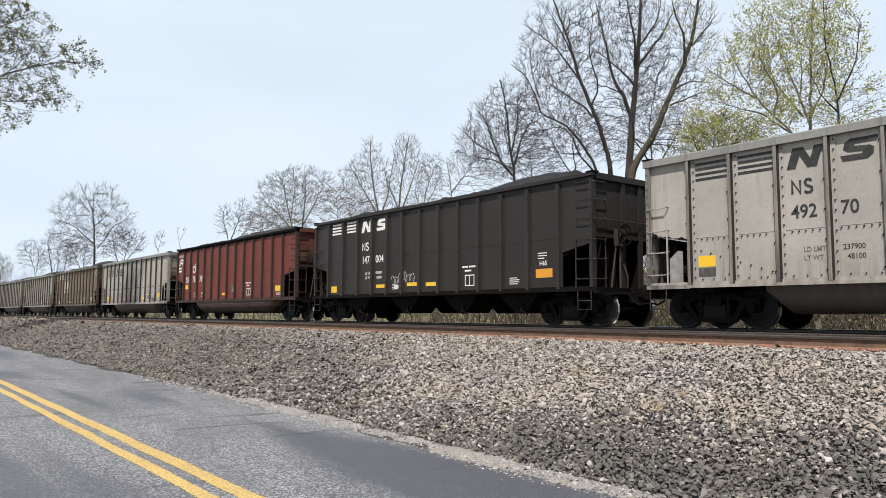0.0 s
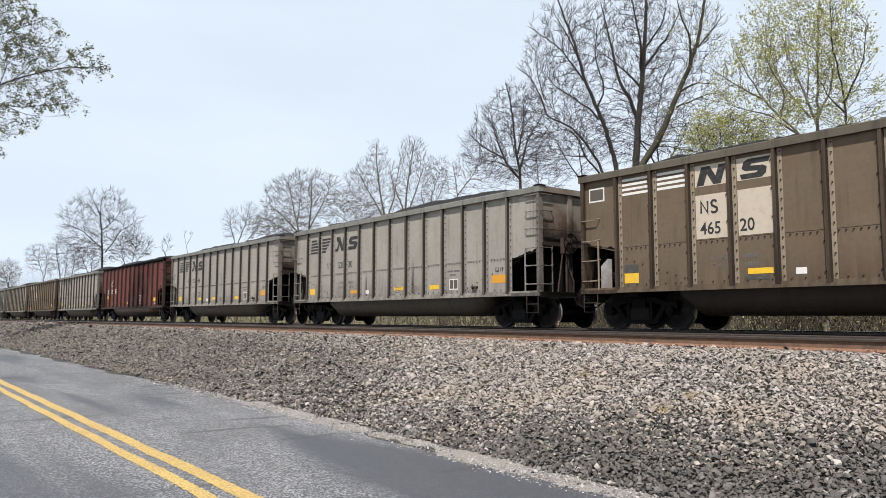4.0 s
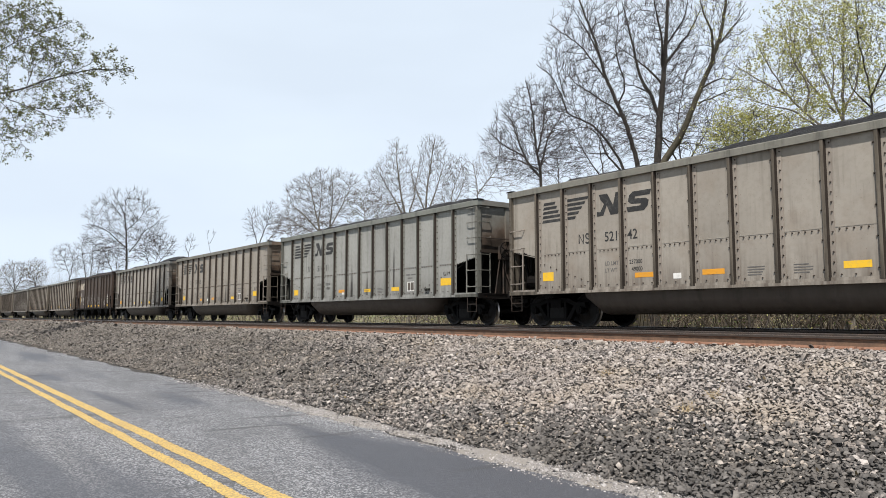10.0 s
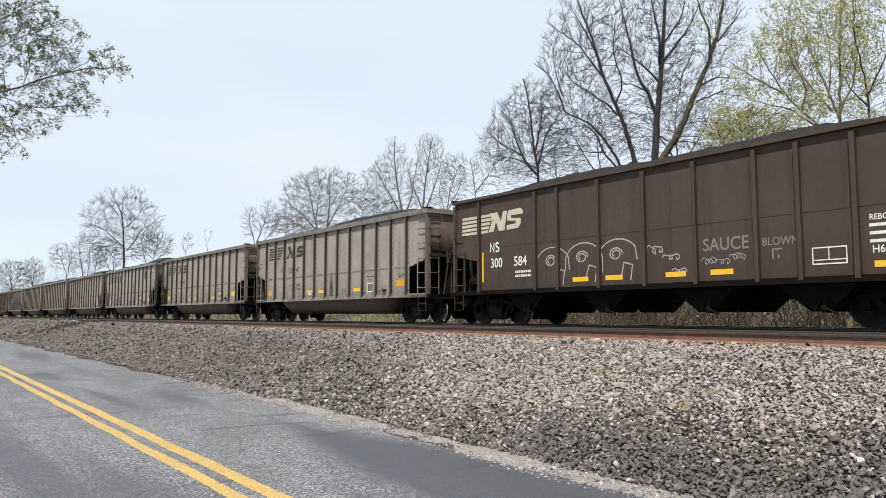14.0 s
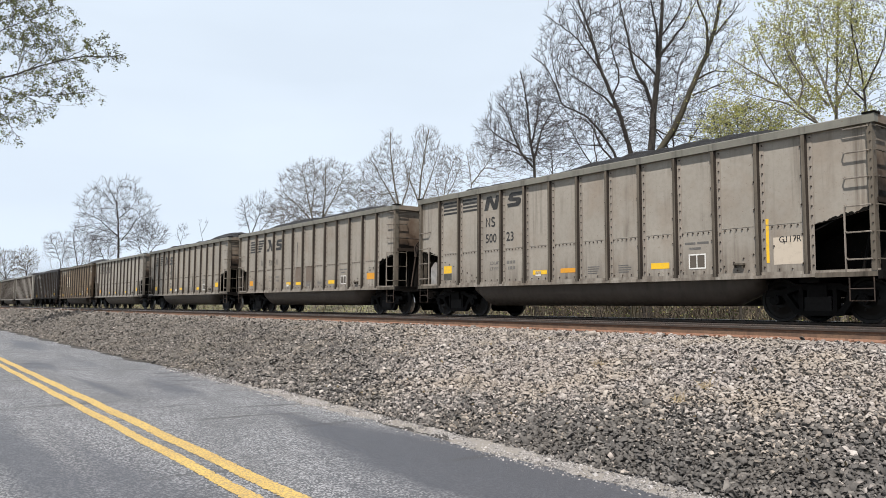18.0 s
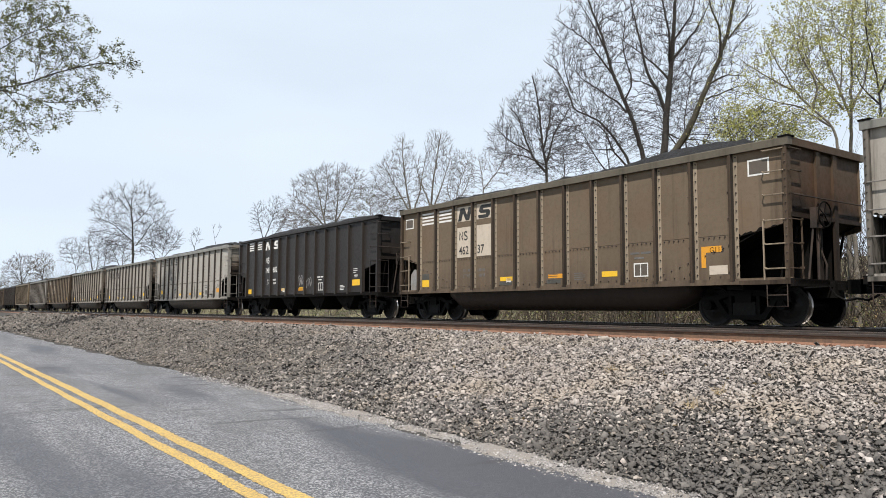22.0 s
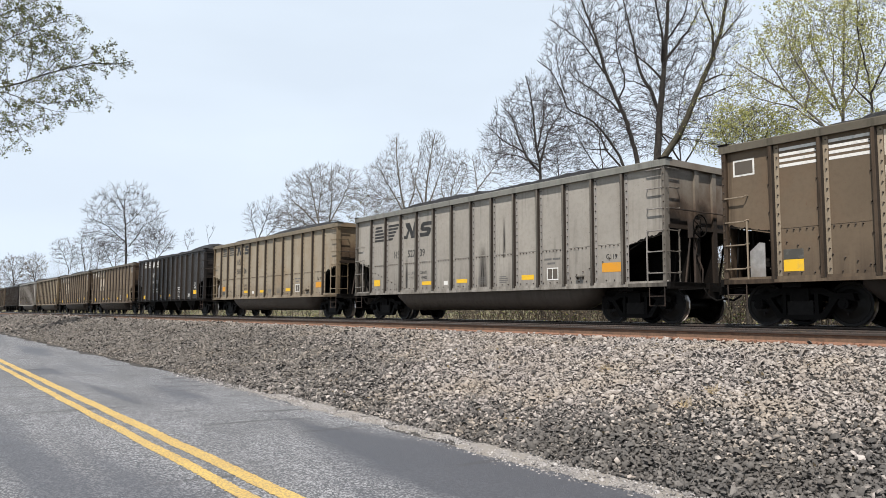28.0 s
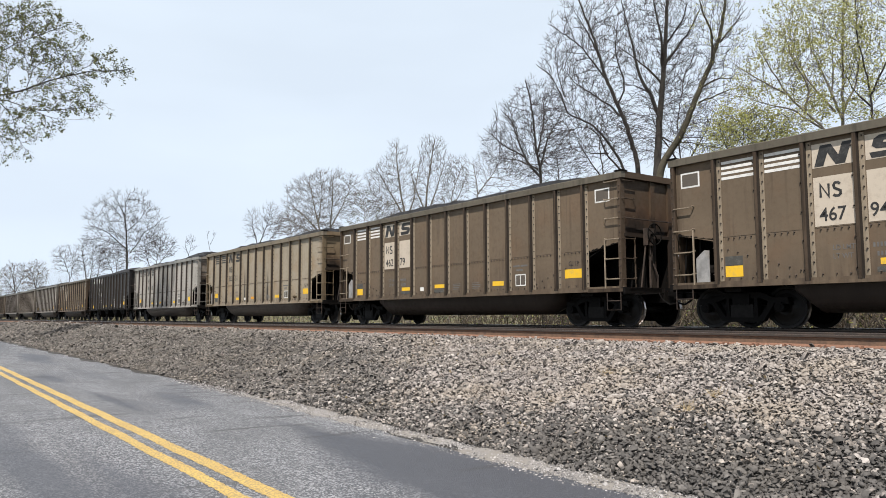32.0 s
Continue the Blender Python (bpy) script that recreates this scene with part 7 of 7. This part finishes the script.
    if c.style in ("white", "panel") and not dark:
        for x in (-HALF + 0.22, RIB_X[-1] + 0.38):
            mark(car, "framed_patch", "frame_patch", [rect(0, 0.5, 0, 0.36)], WHITE_INK, x, 3.22)
            mark(car, "dark_patch", "frame_fill", [rect(0.04, 0.46, 0.04, 0.32)], DARK_PATCH, x, 3.22, lift=0.008)
    # stains and touched-up spots of single cars
    for k, (p, x, w, z, h) in enumerate(STAINS.get(j, ())):
        mark(car, "stain", "stain%d_%d" % (j, k), [rect(0, w, 0, h)], STAIN, px[p] + x, z, "dark run-down stain", 0.0035)
    if j == 19:
        for p, w in ((5, 0.45), (6, 0.5)):
            mark(car, "primer_spot", "spot", [[(0.25 + 0.3 * math.copysign(abs(math.cos(a)) ** 0.5, math.cos(a)), 0.33 + 0.36 * math.copysign(abs(math.sin(a)) ** 0.5, math.sin(a))) for a in np.linspace(0, 6, 16)]], RUST_SPOT, px[p] + 0.12, 1.32, "brown primer spot", 0.003)
        mark(car, "paint_drip", "drip", [rect(0, 0.05, 0, 1.1)], BLACK_INK, px[5] + 0.2, 2.0, "black paint drip", 0.003)
    if c.style == "white":
        mark(car, "small_print", "print_end", lines(3, 0.34, 0.024, 0.07, 2), WHITE_INK, px[11] + 0.2, 1.98)
    if j in (1, 23):
        scribble(car, j, px[4 if j == 1 else 6] + 0.1, 3, 0.26, 0.32, 1.55, 0.024)


def scribble(car, seed, x, count, rx, rz, z, w):
    """Chalk-white spray lines: arches, loops and spirals without letters."""
    r = random.Random(seed)
    polys = []
    for k in range(count):
        cx, cz = k * rx * 1.75 + rx, z + r.uniform(-0.1, 0.12)
        if rx < 0.4:
            n, loops, tall = 30, r.choice((2, 3)), r.uniform(0.45, 0.8)
            polys += strokes([(cx - 0.8 * rx + 1.5 * rx * i / n - 0.32 * rx * math.cos(6.2832 * loops * i / n), cz + rz * tall * math.sin(6.2832 * loops * i / n) * (0.7 + 0.3 * math.sin(i * 0.9 + k))) for i in range(n + 1)], w)
            continue
        a0, n, turns = r.uniform(2.9, 3.5), 16, r.uniform(2.6, 3.4)
        polys += strokes([(cx + rx * math.cos(a0 - turns * i / n), cz + rz * math.sin(a0 - turns * i / n) - (0.25 if i in (0, n) else 0)) for i in range(n + 1)], w)
        polys += strokes([(cx - 0.1 * rx + (0.34 - 0.012 * i) * rx * math.cos(0.62 * i), cz + 0.25 * rz + (0.34 - 0.012 * i) * rz * math.sin(0.62 * i)) for i in range(18)], w)
        polys += strokes([(cx + 0.25 * rx * r.uniform(-1, 1), cz - rz), (cx + 0.3 * rx, cz - 0.2 * rz), (cx + 0.7 * rx, cz - 0.35 * rz), (cx + 0.6 * rx, cz - 1.1 * rz)], w)
    mark(car, "spray_scribble", "scribble%d" % seed, polys, CHALK, x, 0, "white spray-paint scribble", 0.006)


def other_end(key, material, make):
    """The mirror image of an end part, for the car's other end."""
    def m(bm):
        make(bm)
        for v in bm.verts:
            v.co.x = -v.co.x
    return cached(key + "_mirrored", material, m)


def mirrored_flat(key):
    """A paint shape turned about for the car's other end."""
    if (key, "mirrored") not in MESHES:
        me = MESHES[key, None].copy()
        me.transform(Matrix.Diagonal((-1, 1, 1, 1)))
        me.flip_normals()
        MESHES[key, "mirrored"] = me
    return MESHES[key, "mirrored"]


WHEELS = []


def coal_car(j, c):
    use_form("long_bay" if c.style == "dark" else c.kind)
    car = tagged(new("coal_car"), "%s %s loaded with a heap of coal" % (COLOUR[c.paint], "coal hopper car" if c.kind == "hopper" else "steel coal gondola"), "rail car", "cars of the coal train")
    P = c.paint
    plainer = c.style in ("white", "dark", "red")
    put("side_sheet", cached("side_sheet", P, side_sheet), car)
    put("far_side", cached("far_sheet", P, far_sheet), car)
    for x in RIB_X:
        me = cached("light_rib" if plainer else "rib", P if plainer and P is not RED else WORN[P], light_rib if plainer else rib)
        r = put("rib", dark_webs(me), car, (x, 0, 0))
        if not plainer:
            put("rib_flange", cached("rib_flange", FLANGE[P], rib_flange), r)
    riv = put("rivets", cached("few_rivets" if plainer else "rivets", P if plainer else RIVET, few_rivets if plainer else rivets), car)
    tagged(riv, kind="stuff")
    put("seam", cached("seam" if plainer else "low_seam", P, seam if plainer else low_seam), car)
    chord = SOOT_SHADE if c.style == "red" else CHORD.get(P, P)
    put("top_chord", cached("thin_chord" if plainer else "chord_near", chord, thin_chord if plainer else chord_near), car)
    put("top_chord", cached("chord_far", chord, chord_far), car)
    put("side_sill", cached("side_sill", SOOT_SHADE if c.kind == "hopper" else WORN[RED] if P is RED else P, side_sill), car)
    if c.kind == "tub":
        for made in (cached, other_end):
            put("sill_end", made("sill_end", WORN[P], sill_end), car)
    put("side_sill", cached("far_sill", SOOT_SHADE, far_sill), car)
    put("floor_plate", cached("floor_plate", SOOT_SHADE, floor_plate), car)
    put("centre_sill", cached("centre_sill", GRIMY_SHADE, centre_sill), car)
    for made in (lambda k, m, f: cached(k, m, f), other_end):
        put("end_chord", made("end_chord", SHADED_END[P], end_chord), car)
        put("corner_cap", made("corner_cap", SOOT_SHADE, corner_cap), car)
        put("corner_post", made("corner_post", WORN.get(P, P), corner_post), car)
        put("end_sheet", made("end_sheet", SHADED_END[P], end_sheet), car)
        put("end_beam", made("end_beam", SHADED_END[P], end_beam), car)
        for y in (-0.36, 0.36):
            put("end_post", made("end_post", SHADED_END[P], end_post), car, (0, y, 0))
        put("slope_sheet", made("slope_sheet", SOOT_SHADE, slope_sheet), car)
        put("end_gusset", made("end_gusset", SOOT_SHADE, end_gusset), car)
        put("end_deck", made("end_deck", GRIMY_SHADE, end_deck), car)
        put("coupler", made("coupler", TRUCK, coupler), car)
        put("stirrup_step", made("stirrup", RUSTY_GEAR, stirrup), car)
        heights = (1.21, 1.72, 2.22, 2.75, 3.24, 3.70) if made is not other_end else (1.21, 1.72) if c.style == "red" else (1.21, 1.72, 2.22, 2.75)
        ladder = put("ladder", made("stile", RUNG[P], stile), car)
        for z in heights:
            put("rung", made("grab", RUNG[P], grab), ladder, (0, 0, z))
        ladder = put("ladder", made("end_stile", WORN.get(P, P), end_stile), car)
        for z in heights:
            put("rung", made("end_grab", WORN.get(P, P), end_grab), ladder, (0, 0, z))
    put("brake_wheel", cached("brake_wheel", SOOT_SHADE, brake_wheel), car)
    put("brake_stand", cached("brake_stand", RUSTY_GEAR, brake_stand), car, label="rusty brake stand")
    put("brake_gear", cached("brake_gear", GRIMY_SHADE, brake_gear), car)
    if c.kind == "tub":
        put("end_plate", cached("end_plate", WORN[P], end_plate), car)
        for k, seed in enumerate((j % 5, 5 + j % 4)):
            soot = mark(car, "soot_fringe", "soot%d" % seed, soot_fringe(seed), SOOT_SHADE, 0, 0, lift=0.003)
            if k:
                soot.data = mirrored_flat("soot%d" % seed)
    put("inner_plate", cached("inner_plate", SOOT_SHADE, inner_plate), car)
    put("inner_plate", other_end("inner_plate", SOOT_SHADE, inner_plate), car)
    if c.style in ("panel", "bars"):
        put("end_screen", cached("end_screen", BARE_GALV, end_screen), car, label="scuffed pale steel screen")
    if c.kind == "tub":
        t = TUB_RED if c.style == "red" else TUB_DARK if P is BROWN else TUB_GREY
        put("tub", cached("near_tub", t, near_tub, True), car)
        put("tub", cached("far_tub", t, far_tub, True), car)
        # the ledge's bright highlight comes from its pale steel colour
        if c.style == "red":
            put("tub_ledge", cached("tub_ledge", BARE_GALV, tub_ledge), car, label="ledge with its highlight coloured pale")
    else:
        for x in (-3.9, -0.95, 2.0, 4.6):
            h = put("hopper", cached("hopper", SOOT_SHADE, hopper), car, (x - 0.35, 0, 0))
            put("gate_latch", cached("gate", GRIMY_SHADE, gate), h)
    put("coal_load", coal_heap(c.coal), car, label="heaped black coal")
    for x in (-BOGIE_X, BOGIE_X):
        bogie = put("bogie", cached("bolster", TRUCK, bolster), car, (x, 0, 0))
        for s in (-1, 1):
            put("side_frame", cached("side_frame", TRUCK, side_frame), bogie, (0, s * 1.0, 0))
            put("spring_nest", cached("springs", SPRING, springs), bogie, (0, s * 1.0, 0))
            w = put("wheelset", wheelset_mesh(), bogie, (s * AXLE, 0, WHEEL_R))
            WHEELS.append((j, w, s * AXLE))
    if c.style in ("horse", "bars"):
        put("sill_bracket", cached("sill_bracket", WORN.get(P, P), sill_bracket), car, (RIB_X[10] + 0.55, -SHEET_Y, 1.15))
    lettering(car, c, j)
    return car


CARS = [coal_car(j, c) for j, c in enumerate(TRAIN)]


# ---- how the train runs: metres per second at every fourth second ----
SPEED = [15.64, 15.59, 15.54, 15.68, 15.59, 15.72, 15.69, 15.71, 15.97]
LEAD_X = -3.368        # middle of the first car at the start


# the slack runs in and out: metres ahead of or behind the even run
SLACK = ((0, 0), (1, .08), (2, 0), (6, 0), (7, -.1), (8, .15), (9, .12), (10, .03), (11, .5), (12, .22), (13, .08), (14, -.5), (14.5, -.5), (16.5, -.34), (17, -.36), (18, 0), (19, -.06),
         (20, .1), (21, .09), (22, -.07), (23, -.12), (24, -.34), (25, -.08), (25.5, -.2), (27.5, -.2), (28, -.08), (29, -.1), (30, -.12), (31, -.2), (32, -.12))


def gone(t):
    """Metres run since the start."""
    s = float(np.interp(t, [k[0] for k in SLACK], [k[1] for k in SLACK]))
    for k in range(8):
        u = min(max(t - 4 * k, 0), 4)
        s += SPEED[k] * u + (SPEED[k + 1] - SPEED[k]) * u * u / 8
    return s


def motions():
    for j, car in enumerate(CARS):
        walk(car, [(t, pose(LEAD_X - CAR_L * j + gone(t), TRACK_Y, 0)) for t in range(0, 33)])
    # wheels roll while their car is close by
    for j, wheel, x in WHEELS:
        rows = []
        for k in range(0, 32 * FPS + 1):
            t = k / FPS
            at = LEAD_X - CAR_L * j + gone(t)
            if k in (0, 32 * FPS) or -48 < at < 6:
                a = math.degrees(min(max(at, -48), 6) / WHEEL_R)
                rows.append((t, pose(x, 0, WHEEL_R, 0, a, 0)))
        walk(wheel, rows)


motions()
